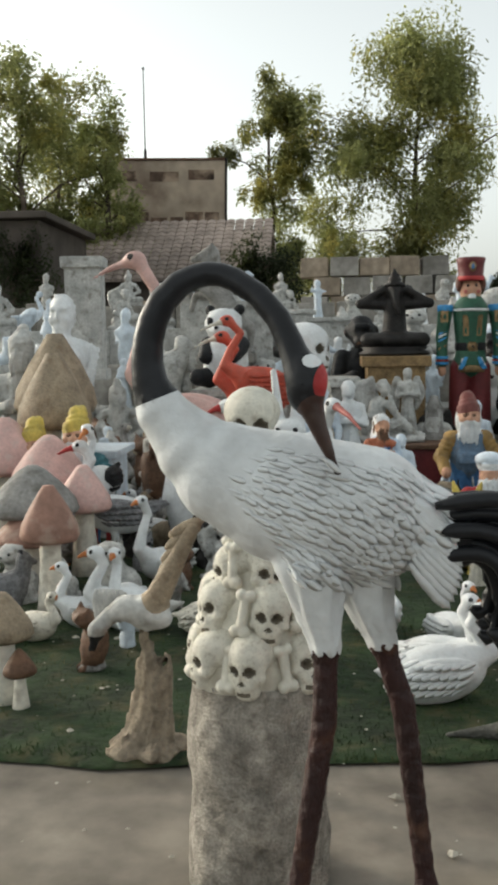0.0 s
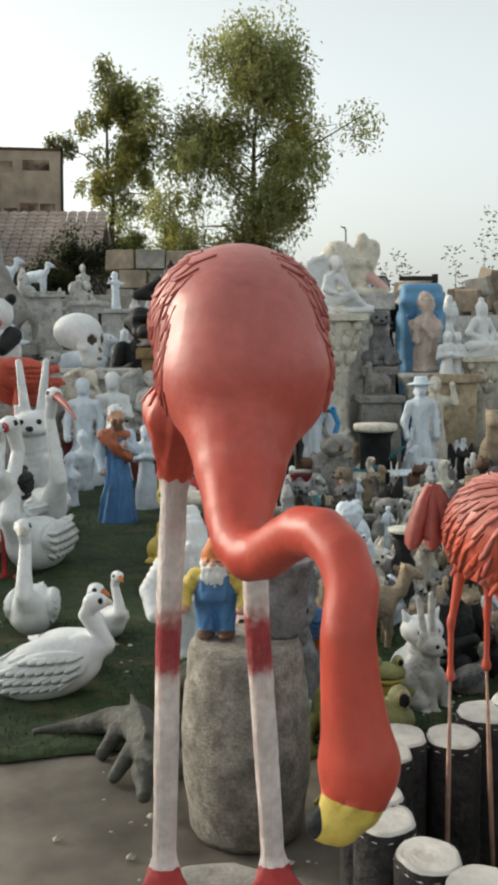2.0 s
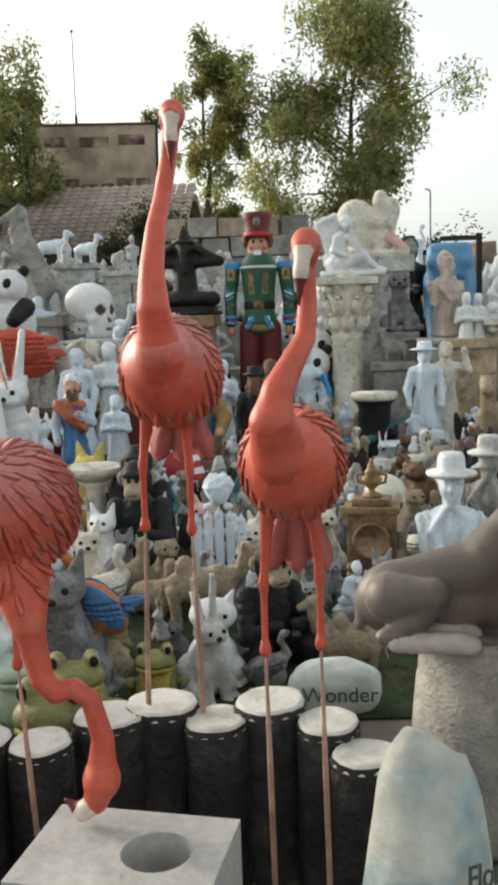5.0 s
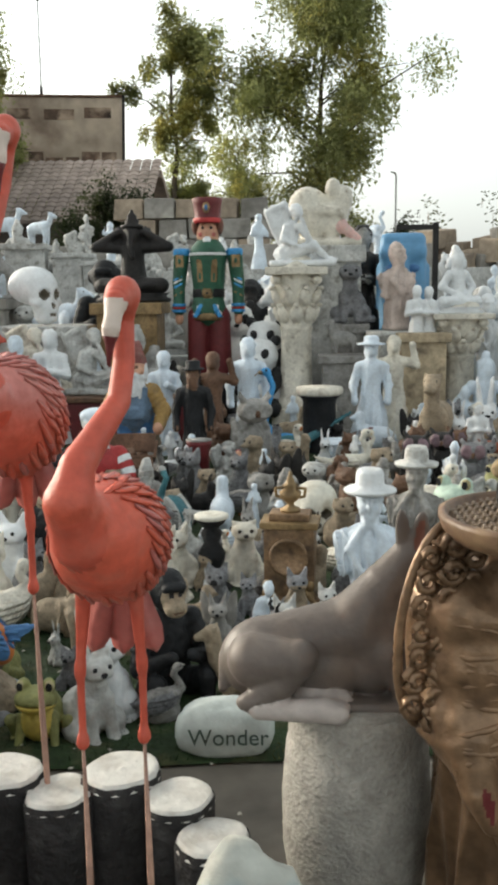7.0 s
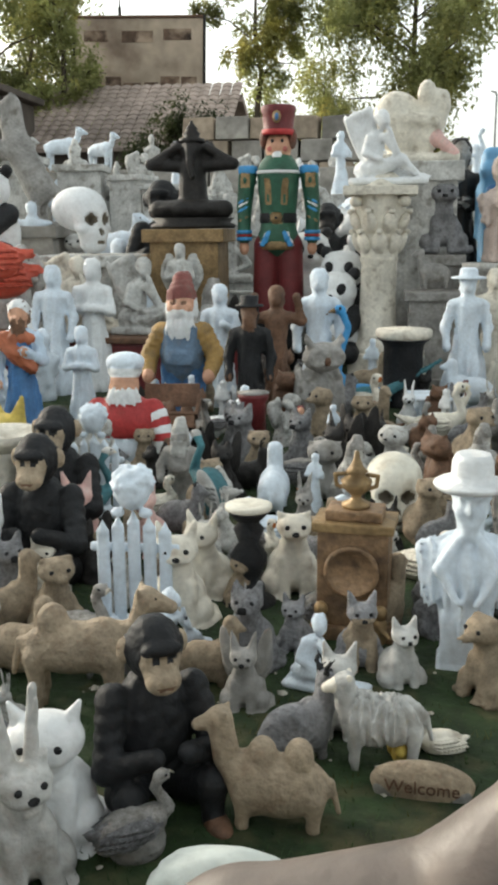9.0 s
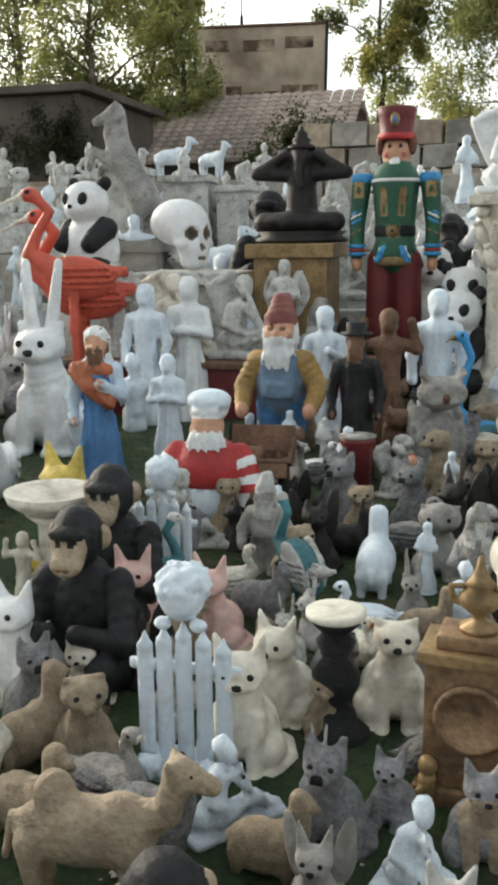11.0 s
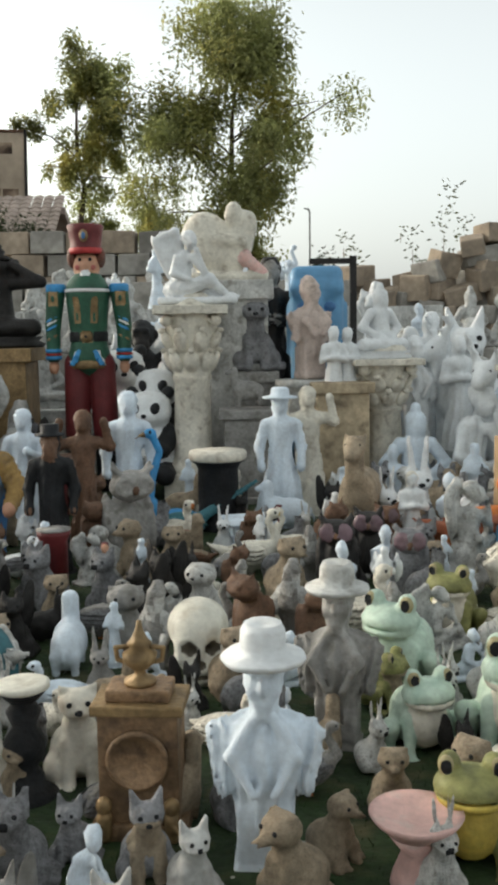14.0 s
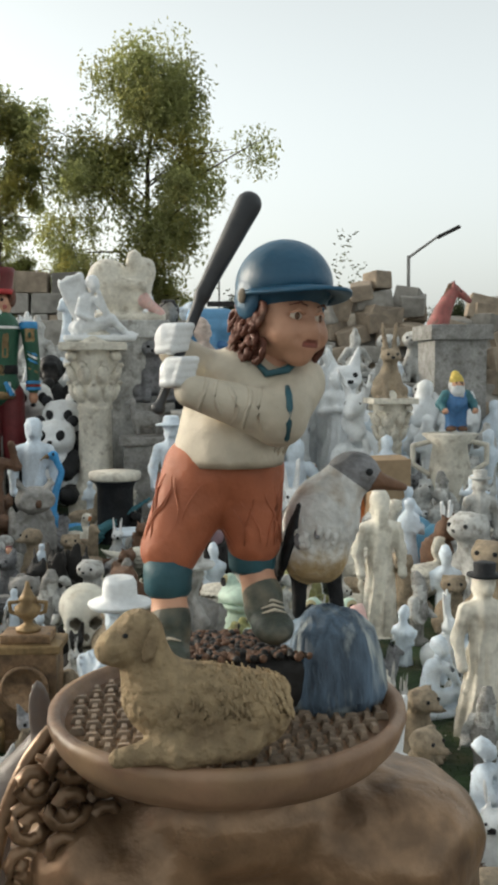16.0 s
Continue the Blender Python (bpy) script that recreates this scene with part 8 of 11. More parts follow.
def plain_skull(h, m=BONE):
    me = skull_mesh("skull_statue", m)
    me.transform(Matrix.Scale(h, 4))
    return me


def fence_cherub(h, m=COOL):
    s = Sculpt(0.005 * h, 1.4)
    s.box((0, 0.02 * h, 0.03 * h), (0.22 * h, 0.14 * h, 0.03 * h), m, rnd=0.015 * h)
    for i in range(5):
        x = (-0.18 + 0.09 * i) * h
        s.box((x, 0, 0.36 * h), (0.036 * h, 0.015 * h, 0.33 * h - 0.03 * h * abs(i - 2)), m, rnd=0.01 * h)
        s.limb((x, 0, (0.68 - 0.03 * abs(i - 2)) * h), (x, 0, (0.74 - 0.03 * abs(i - 2)) * h), 0.03 * h, 0.006 * h, m, 8)
    s.box((0, 0.02 * h, 0.52 * h), (0.26 * h, 0.015 * h, 0.025 * h), m, rnd=0.008 * h)
    s.ball((0, 0.0, 0.86 * h), (0.1 * h, 0.1 * h, 0.11 * h), m, n=16)
    s.ball((0, 0.02 * h, 0.9 * h), (0.125 * h, 0.12 * h, 0.1 * h), m, n=18, fold=(-6, 0.018 * h))
    for k in (-1, 1):
        s.ball((0.08 * k * h, -0.03 * h, 0.74 * h), (0.04 * h, 0.03 * h, 0.03 * h), m, n=10)
        s.ball((0.14 * k * h, -0.1 * h, 0.09 * h), (0.07 * h, 0.06 * h, 0.06 * h), m, n=12, fold=(9, 0.01 * h))
    return s


def gnome(h, coat, shirt, hatm, beard=WHITE, legm=BLUE, skin=SKIN, boot=BROWN):
    s = Sculpt(0.02 * h)
    for k in (-1, 1):
        s.limb((0.07 * k * h, 0, 0.06 * h), (0.07 * k * h, 0, 0.35 * h), 0.065 * h, 0.08 * h, legm, fold=(5, 0.005 * h))
        s.ball((0.075 * k * h, -0.05 * h, 0.035 * h), (0.06 * h, 0.1 * h, 0.04 * h), boot)
        s.limb((0.14 * k * h, 0, 0.6 * h), (0.22 * k * h, -0.02 * h, 0.45 * h), 0.062 * h, 0.055 * h, shirt, fold=(-4, 0.006 * h))
        s.limb((0.22 * k * h, -0.02 * h, 0.45 * h), (0.20 * k * h, -0.13 * h, 0.35 * h), 0.052 * h, 0.046 * h, shirt, fold=(-4, 0.005 * h))
        s.ball((0.195 * k * h, -0.17 * h, 0.33 * h), (0.036 * h, 0.04 * h, 0.045 * h), skin)
        s.limb((0.07 * k * h, -0.115 * h, 0.42 * h), (0.08 * k * h, -0.07 * h, 0.62 * h), 0.022 * h, 0.02 * h, coat)
        s.cut((0.035 * k * h, -0.112 * h, 0.795 * h), (0.018 * h, 0.014 * h, 0.011 * h), boot)
        s.ball((0.05 * k * h, -0.095 * h, 0.765 * h), (0.028 * h, 0.022 * h, 0.022 * h), skin)
    s.ball((0, 0, 0.46 * h), (0.145 * h, 0.125 * h, 0.19 * h), coat, fold=(7, 0.004 * h))
    s.ball((0, 0, 0.6 * h), (0.145 * h, 0.095 * h, 0.06 * h), shirt)
    s.box((0, -0.125 * h, 0.44 * h), (0.055 * h, 0.014 * h, 0.042 * h), coat, rnd=0.01 * h)
    s.ball((0, -0.02 * h, 0.77 * h), (0.088 * h, 0.088 * h, 0.095 * h), skin)
    s.ball((0, -0.115 * h, 0.772 * h), (0.022 * h, 0.025 * h, 0.022 * h), skin)
    s.ball((0, -0.08 * h, 0.65 * h), (0.085 * h, 0.05 * h, 0.105 * h), beard, fold=(8, 0.010 * h))
    for k in (-1, 1):
        s.limb((0, -0.115 * h, 0.742 * h), (0.07 * k * h, -0.09 * h, 0.715 * h), 0.02 * h, 0.014 * h, beard)
        s.ball((0.082 * k * h, -0.01 * h, 0.74 * h), (0.022 * h, 0.05 * h, 0.07 * h), beard, fold=(-4, 0.006 * h))
    s.limb((0, -0.005 * h, 0.845 * h), (0, 0.03 * h, 0.92 * h), 0.094 * h, 0.062 * h, hatm, fold=(-2, 0.005 * h))
    s.limb((0, 0.03 * h, 0.92 * h), (0.02 * h, 0.075 * h, 0.96 * h), 0.055 * h, 0.024 * h, hatm)
    return s


def round_santa(h, top, stripe):
    s = Sculpt(0.04 * h)
    s.ball((0, 0, 0.2 * h), (0.3 * h, 0.27 * h, 0.2 * h), COOL, n=18)
    s.ball((0, 0, 0.42 * h), (0.27 * h, 0.24 * h, 0.24 * h), top, n=18)
    s.ball((0, -0.03 * h, 0.74 * h), (0.12 * h, 0.12 * h, 0.12 * h), SKIN, n=16)
    s.ball((0, -0.11 * h, 0.64 * h), (0.14 * h, 0.07 * h, 0.1 * h), WHITE, n=14, fold=(9, 0.01 * h))
    s.ball((0, 0.0, 0.85 * h), (0.14 * h, 0.14 * h, 0.05 * h), WHITE, n=14)
    s.ball((0, 0.02 * h, 0.93 * h), (0.16 * h, 0.15 * h, 0.08 * h), COOL, n=14)
    for k in (-1, 1):
        for i in range(6):
            a, b = i / 6, (i + 1) / 6
            p = lambda t: ((0.24 + 0.09 * math.sin(t * 2)) * k * h, (-0.02 - 0.1 * t) * h, (0.55 - 0.35 * t) * h)
            s.limb(p(a), p(b), 0.075 * h, 0.073 * h, WHITE if i % 2 else stripe, 12)
        s.ball((0.3 * k * h, -0.14 * h, 0.15 * h), 0.07 * h, BLACK, n=10)
    return s


CROCK = mat("mossy_dark_shell", (0.075, 0.08, 0.05), 0.6, 0.4, 0.7, 60, 0.35, (0.2, 0.19, 0.1))


def turtle(h, m=CROCK):
    s = Sculpt(0.05 * h)
    s.ball((0, 0, 0.45 * h), (0.75 * h, 0.6 * h, 0.5 * h), m, n=18, fold=(8, 0.02 * h))
    s.ball((0.85 * h, 0, 0.55 * h), (0.28 * h, 0.2 * h, 0.22 * h), m, n=12)
    for x, y in ((0.55, 0.5), (0.55, -0.5), (-0.5, 0.5), (-0.5, -0.5)):
        s.limb((x * h, y * h, 0.3 * h), (x * 1.25 * h, y * 1.25 * h, 0.08 * h), 0.18 * h, 0.1 * h, m, 10)
    return s


def crocodile():
    s = Sculpt(0.012)
    s.path([(0.24, -0.33, 0.07), (0.24, -0.2, 0.085), (0.21, -0.08, 0.09), (0.13, 0.02, 0.06), (0.03, 0.06, 0.03), (-0.1, 0.06, 0.02)], [0.022, 0.045, 0.05, 0.04, 0.025, 0.008], CROC, 14)
    s.ball((0.24, -0.34, 0.075), (0.035, 0.05, 0.026), CROC, n=14)
    s.limb((0.24, -0.36, 0.065), (0.24, -0.42, 0.05), 0.024, 0.018, CROC, 10)
    for k in (-1, 1):
        s.limb((0.24 + 0.04 * k, -0.2, 0.07), (0.24 + 0.085 * k, -0.25, 0.02), 0.024, 0.018, CROC)
        s.limb((0.2 + 0.05 * k, -0.06, 0.06), (0.2 + 0.09 * k, -0.1, 0.015), 0.024, 0.018, CROC)
        s.ball((0.24 + 0.018 * k, -0.335, 0.1), 0.009, CROC, n=8)
    for i in range(14):
        s.limb((0.24 - 0.004 * i, -0.24 + 0.02 * i, 0.128), (0.24 - 0.004 * i, -0.235 + 0.02 * i, 0.142), 0.008, 0.003, CROC, 6)
    return s


CROC = mat("mottled_grey_crocodile", (0.085, 0.085, 0.075), 0.7, 0.35, 0.9, 60, 0.4, (0.06, 0.06, 0.05))


def horse_rearing(h, m):
    s = Sculpt(0.03 * h)
    s.limb((-0.05 * h, 0, 0.3 * h), (0.1 * h, 0, 0.6 * h), 0.12 * h, 0.11 * h, m, 16)
    s.path([(0.1 * h, 0, 0.62 * h), (0.17 * h, 0, 0.78 * h), (0.15 * h, 0, 0.92 * h)], [0.1 * h, 0.07 * h, 0.05 * h], m, 14)
    s.limb((0.15 * h, 0, 0.93 * h), (0.3 * h, 0, 0.87 * h), 0.05 * h, 0.032 * h, m, 12)
    for k in (-1, 1):
        s.limb((-0.08 * h, 0.06 * k * h, 0.3 * h), (-0.02 * h, 0.07 * k * h, 0.14 * h), 0.075 * h, 0.04 * h, m)
        s.limb((-0.02 * h, 0.07 * k * h, 0.14 * h), (-0.07 * h, 0.07 * k * h, 0.0), 0.035 * h, 0.03 * h, m)
        s.path([(0.14 * h, 0.06 * k * h, 0.56 * h), (0.3 * h, 0.07 * k * h, (0.6 + 0.06 * k) * h), (0.34 * h, 0.07 * k * h, (0.47 + 0.06 * k) * h)], [0.05 * h, 0.032 * h, 0.024 * h], m)
        s.limb((0.13 * h, 0.03 * k * h, 0.97 * h), (0.12 * h, 0.035 * k * h, 1.02 * h), 0.018 * h, 0.006 * h, m, 8)
    for i in range(6):
        s.ball((0.08 * h + 0.005 * i * h, 0, (0.7 + 0.045 * i) * h), (0.035 * h, 0.02 * h, 0.05 * h), m, n=8)
    s.path([(-0.14 * h, 0, 0.3 * h), (-0.22 * h, 0, 0.24 * h), (-0.22 * h, 0, 0.05 * h)], [0.04 * h, 0.045 * h, 0.02 * h], m)
    s.box((-0.05 * h, 0, 0.015 * h), (0.2 * h, 0.12 * h, 0.02 * h), m, rnd=0.01 * h)
    return s


def gargoyle(h, m=STONE):
    s = sitting_cat(h * 0.85, m, ear=0.2)
    for k in (-1, 1):
        for i in range(4):
            s.plate((0.2 * k * h, (0.08 + 0.03 * i) * h, (0.62 - 0.06 * i) * h), (0.09 * h, 0.016 * h, (0.28 - 0.03 * i) * h), m, (0, 12 * k, 30 * k), 10)
    s.box((0, 0.03 * h, 0.02 * h), (0.24 * h, 0.26 * h, 0.03 * h), m, rnd=0.01 * h)
    return s


def pig(h, m=PALEPINK):
    s = beast(h, m, neck=(0.05, 0.1), legs=0.2, bulk=0.32, ears=0.12, tail=0)
    return s


# pedestals, columns and garden pieces, with their parts
def column(x, y, h, r, m, label, capital=True, z=0.0, rz=0):
    t = thing("column", label, "column", pose(x, y, z, 0, 0, rz))
    part("plinth", block_mesh("plinth", (r * 3.0, r * 3.0, h * 0.16), m, 0.008), t)
    v, f, n = [], [], 48
    prof = [(1.35, 0.16), (1.35, 0.19), (1.12, 0.21), (1.0, 0.235), (0.92, 0.62), (1.0, 0.63), (1.0, 0.65)]
    for q, z2 in prof:
        for k in range(n):
            fl = 1 - (0.05 if (k % 4 == 0 and 0.22 < z2 < 0.63) else 0)
            a = 2 * math.pi * k / n
            v.append((q * r * fl * math.cos(a), q * r * fl * math.sin(a), z2 * h))
    for i in range(len(prof) - 1):
        for k in range(n):
            f.append((i * n + k, i * n + (k + 1) % n, (i + 1) * n + (k + 1) % n, (i + 1) * n + k))
    part("shaft", add_mesh("shaft", v, f, [m]), t)
    s = Sculpt(0.006)
    s.limb((0, 0, 0.65 * h), (0, 0, 0.95 * h), r * 0.95, r * 1.45, m, 24)
    for row in range(2):
        for k in range(8):
            a = 2 * math.pi * (k + 0.5 * row) / 8
            c, d = math.cos(a), math.sin(a)
            z2 = (0.72 + 0.10 * row) * h
            s.plate((c * r * (1.12 + 0.18 * row), d * r * (1.12 + 0.18 * row), z2), (0.05 * h * 0.5, r * 0.4, 0.06 * h), m, (0, 24, math.degrees(a)), 10)
            s.ball((c * r * (1.4 + 0.2 * row), d * r * (1.4 + 0.2 * row), z2 + 0.055 * h), (r * 0.2, r * 0.2, r * 0.16), m, n=8)
    for k in range(4):
        a = math.pi / 4 + k * math.pi / 2
        s.ball((1.75 * r * math.cos(a), 1.75 * r * math.sin(a), 0.925 * h), (r * 0.3, r * 0.3, r * 0.3), m, n=10)
    part("capital", s.mesh("capital"), t, "carved leafy capital")
    part("abacus", block_mesh("abacus", (r * 3.7, r * 3.7, 0.045 * h), m, 0.008), t).matrix_basis = pose(0, 0, 0.955 * h)
    return t


def plinth(x, y, w, h, m, label, z=0.0, rz=0, name="plinth", steps=True):
    t = thing(name, label, "plinth", pose(x, y, z, 0, 0, rz))
    part("body", block_mesh("body", (w * 0.84, w * 0.84, h * 0.86), m, 0.01), t).matrix_basis = pose(0, 0, h * 0.07)
    part("foot", block_mesh("foot", (w, w, h * 0.09), m, 0.01), t)
    part("cap", block_mesh("cap", (w, w, h * 0.09), m, 0.01), t).matrix_basis = pose(0, 0, h * 0.91)
    return t


def turned(name, label, cat, x, y, prof, m, z=0.0, n=30, top=None, rz=0, handles=False):
    """A turned garden piece: foot, body and, where it has one, a top of its own."""
    t = thing(name, label, cat, pose(x, y, z, 0, 0, rz))
    part("body", lathe_mesh("body", prof, m, n), t)
    if top:
        part("top", lathe_mesh("top", top[0], top[1], n), t)
    if handles:
        r, h = max(p[0] for p in prof), prof[-1][1]
        for k in (-1, 1):
            s = Sculpt(0.002)
            s.path([(k * r * 0.75, 0, h * 0.92), (k * r * 1.35, 0, h * 0.88), (k * r * 1.35, 0, h * 0.7), (k * r * 0.8, 0, h * 0.6)], [r * 0.09] * 4, m, 8)
            part("handle", s.mesh("handle"), t)
    return t


def mantel_clock(x, y, h, rz=0):
    t = thing("mantel_clock_case", "gilt brown clock case with urn finial and empty dial", "clock", pose(x, y, 0, 0, 0, rz))
    w = h * 0.36
    part("foot", block_mesh("foot", (w * 1.2, w * 0.8, h * 0.1), BRASSY, 0.006), t)
    part("case", block_mesh("case", (w, w * 0.66, h * 0.5), BRASSY, 0.006), t).matrix_basis = pose(0, 0, h * 0.1)
    part("cornice", block_mesh("cornice", (w * 1.15, w * 0.8, h * 0.05), GOLD, 0.006), t).matrix_basis = pose(0, 0, h * 0.6)
    part("upper_step", block_mesh("upper_step", (w * 0.8, w * 0.55, h * 0.055), BRASSY, 0.006), t).matrix_basis = pose(0, 0, h * 0.65)
    bezel = part("bezel", lathe_mesh("bezel", [(w * 0.30, 0), (w * 0.38, 0.002), (w * 0.39, 0.012), (w * 0.33, 0.018), (w * 0.3, 0.006), (w * 0.02, 0.004)], BRASSY, 36), t, "round gilt bezel")
    bezel.matrix_basis = pose(0, -w * 0.33, h * 0.40, 90)
    s = Sculpt(0.002)
    s.lathe([(w * 0.2, 0), (w * 0.2, h * 0.02), (w * 0.08, h * 0.04), (w * 0.07, h * 0.06), (w * 0.2, h * 0.10), (w * 0.22, h * 0.14), (w * 0.12, h * 0.17), (w * 0.16, h * 0.185), (w * 0.1, h * 0.21), (w * 0.05, h * 0.25), (w * 0.03, h * 0.29)], GOLD, n=24)
    for k in (-1, 1):
        s.path([(k * w * 0.16, 0, h * 0.17), (k * w * 0.30, 0, h * 0.165), (k * w * 0.28, 0, h * 0.11), (k * w * 0.2, 0, h * 0.1)], [w * 0.03] * 4, GOLD, 8)
    urn = part("urn_finial", s.mesh("urn_finial"), t, "gilt urn finial with two handles")
    urn.matrix_basis = pose(0, 0, h * 0.705)
    for k in (-1, 1):
        s = Sculpt(0.004)
        s.ball((0, 0, h * 0.2), (w * 0.1, w * 0.1, w * 0.11), GOLD, n=12)
        s.limb((0, 0, h * 0.06), (0, 0, h * 0.14), w * 0.09, w * 0.1, GOLD, 12)
        s.limb((0, -w * 0.06, h * 0.13), (k * w * 0.14, -w * 0.14, h * 0.09), w * 0.04, w * 0.03, GOLD, 8)
        part("cherub", s.mesh("cherub"), t).matrix_basis = pose(k * w * 0.42, -w * 0.42, 0)
    return t


OCCUPIED = []


def put(s, name, label, cat, x, y, rz=0, z=0.0, group=""):
    OCCUPIED.append((x, y))
    if isinstance(s, Sculpt) and s.prims:
        # nearer figures are skinned more finely
        lo, hi = s.bounds()
        s = s.mesh(name, min(max((hi - lo).max() * 360 / max(y - 1.4, 0.6), 21), 100 if y > 5 else 66) / s.fine)
    return statue(name, s, label, cat, pose(x, y, z, 0, 0, rz), group)


# ---- the yard: nutcracker, shrine figure and columns at the back of the aisle ----
put(nutcracker(1.963), "nutcracker_statue", "tall painted nutcracker soldier in green and gold", "nutcracker statue", 0.90, 8.56, 0, 0.00)
plinth(0.21, 8.60, 0.62, 1.087, GOLD, "gilded stand with curling scroll legs under the dark idol", name="idol_stand")
put(meditating(0.802, BRONZE, ears=True, arms_up=True), "idol_statue", "black seated elephant-headed idol with crown", "idol statue", 0.22, 8.70, 0, 1.09)
column(1.66, 8.11, 1.364, 0.135, CREAM, "cream column with broken shaft and carved capital")
put(seated(0.54, WHITE, wings=True), "angel_statue", "cream seated angel with folded wing on the column", "angel statue", 1.63, 8.05, 0, 1.37)
put(embrace(0.554, CREAM, PALEPINK), "cherub_statue", "cream embracing figures group behind the angel", "statue", 1.90, 8.60, 0, 1.55)
plinth(2.0, 8.6, 0.5, 1.55, PALESTONE, "pale stone plinth behind the column")
turned("drum_table", "black drum table with cream rope-edged top", "table", 1.82, 7.08, [(0.13, 0), (0.135, 0.03), (0.12, 0.06), (0.12, 0.38), (0.135, 0.41), (0.165, 0.43)], BLACK, top=([(0.16, 0.43), (0.172, 0.445), (0.172, 0.47), (0.165, 0.485), (0.02, 0.488)], CREAM))

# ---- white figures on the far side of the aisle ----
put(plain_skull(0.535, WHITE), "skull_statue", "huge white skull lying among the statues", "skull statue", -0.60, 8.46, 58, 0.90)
plinth(-0.5, 8.45, 0.75, 0.9, PALESTONE, "pale stone plinth under the big skull")
put(seated(0.579, CREAM, wings=True), "angel_statue", "cream angel seated with raised wing", "angel statue", -0.48, 7.82, 0, 0.37)
put(seated(0.573, PALESTONE, wings=True), "angel_statue", "pale stone angel seated with open wing", "angel statue", 0.02, 7.74, 0, 0.37)
put(figure(0.631, PALESTONE, arms="pray", wings=True), "angel_statue", "weathered pale stone angel standing with wings", "angel statue", -0.83, 7.74, 0, 0.37)
put(figure(0.630, PALESTONE, arms="folded", wings=True), "angel_statue", "small pale stone angel with folded hands", "angel statue", 0.27, 7.90, 0, 0.37)
put(figure(0.917, WHITE, skirt=0.17), "lady_statue", "white draped lady statue with flaring hem", "lady statue", -0.25, 7.50, 0, 0.00)
put(figure(0.878, COOL, arms="down", skirt=0.17), "lady_statue", "cool white lady statue with flowing robe", "lady statue", -0.47, 7.33, 0, 0.00)
put(figure(0.590, COOL, arms="folded"), "lady_statue", "cool white robed woman statue", "lady statue", 0.07, 6.20, 0, 0.00)
put(figure(0.759, BLUE, head=SKIN, hair=BROWN, beard=BROWN, arms="pray", hat=("cloth", WHITE), shawl=TERRA, sleeve=BLUISH, skirt=0.16), "king_statue", "painted robed king statue in blue and orange", "king statue", -0.09, 5.73, 10, 0.00)
put(gnome(0.869, BLUEGREY, MUSTARD, MAROONCAP), "gnome_statue", "large gnome statue in blue overalls and red cap", "gnome statue", 0.57, 6.50, 0, 0.00)
wheelbarrow(0.72, 5.45)
put(round_santa(0.542, RED, RED), "cook_statue", "plump cook statue in red vest and striped sleeves", "cook statue", 0.53, 5.39, 0, 0.00)
put(figure(0.773, COOL, arms="pray"), "lady_statue", "pale blue-white girl statue holding her hands", "lady statue", 0.70, 7.00, 0, 0.00)
put(figure(0.741, BLACK, head=BROWN, beard=BROWN, arms="down", hat=("top", BLACK), skirt=0.12), "gentleman_statue", "black coated gentleman statue in a top hat", "statue", 1.00, 6.14, 0, 0.00)
put(figure(0.775, BROWN, arms="up", skirt=0.1), "bearer_statue", "dark brown figure carrying a bowl on its head", "statue", 1.07, 6.80, 0, 0.00)
put(figure(0.868, COOL, head=COOL, arms="down", skirt=0.13), "boy_statue", "cool white boy statue in a collared shirt", "boy statue", 1.31, 6.95, 0, 0.00)
put(owl(0.544, STONE, tilt=30), "owl_statue", "grey weathered owl statue leaning back", "owl statue", 1.37, 6.30, 20, 0.00)
put(bird(0.666, BRIGHTBLUE, neck=0.6, beak=GOLD, bulk=0.13, tail=0.9, wingm=TEAL), "peacock_statue", "blue peacock statue on a dark stump", "peacock statue", 1.59, 6.90, 200, 0.00)
put(panda(0.703), "panda_statue", "black and white panda statue sitting", "panda statue", 1.40, 8.46, -10, 0.25)
put(panda(0.793), "panda_statue", "black and white panda statue beside the column", "panda statue", 1.09, 8.99, 10, 0.30)
put(panda(0.689), "panda_statue", "small panda statue in front of the pair", "panda statue", 1.36, 8.18, -10, 0.12)
put(panda(0.775), "panda_statue", "large panda statue sitting on a bench", "panda statue", -1.37, 8.60, -15, 0.81)
plinth(-1.31, 8.6, 0.7, 0.81, PALESTONE, "pale bench-like plinth under the panda")
put(ape(1.012, BRONZE), "gorilla_statue", "black gorilla statue sitting", "gorilla statue", -0.08, 8.99, 0, 0.50)
put(ape(0.825, BRONZE), "gorilla_statue", "black ape statue behind the pandas", "gorilla statue", 1.23, 9.38, 0, 0.50)

# ---- birds beside the crane ----
put(bird(0.92, WHITE, bulk=0.15, beak=RED, legs=0.0, beak_len=0.1), "goose_statue", "white goose statue with orange-red beak", "goose statue", -0.78, 5.18, 200, 0.00, "white geese")
put(bird(0.80, WHITE, bulk=0.15, beak=RED, legs=0.0, beak_len=0.1), "goose_statue", "white goose statue with open red beak", "goose statue", -0.81, 4.86, 185, 0.00, "white geese")
put(bird(0.814, WHITE, bulk=0.17, beak=RED, legs=0.0, beak_len=0.1), "goose_statue", "tall white goose statue with orange beak", "goose statue", -0.40, 4.54, 250, 0.00, "white geese")
put(bird(0.908, WHITE, bulk=0.15, beak=PINK, beak_len=0.3), "pelican_statue", "white pelican statue with long pink bill", "pelican statue", -0.53, 5.50, 300, 0.00)
put(rabbit(1.040, WHITE), "rabbit_statue", "white rabbit statue with upright ears", "rabbit statue", -0.72, 6.50, 0, 0.00)
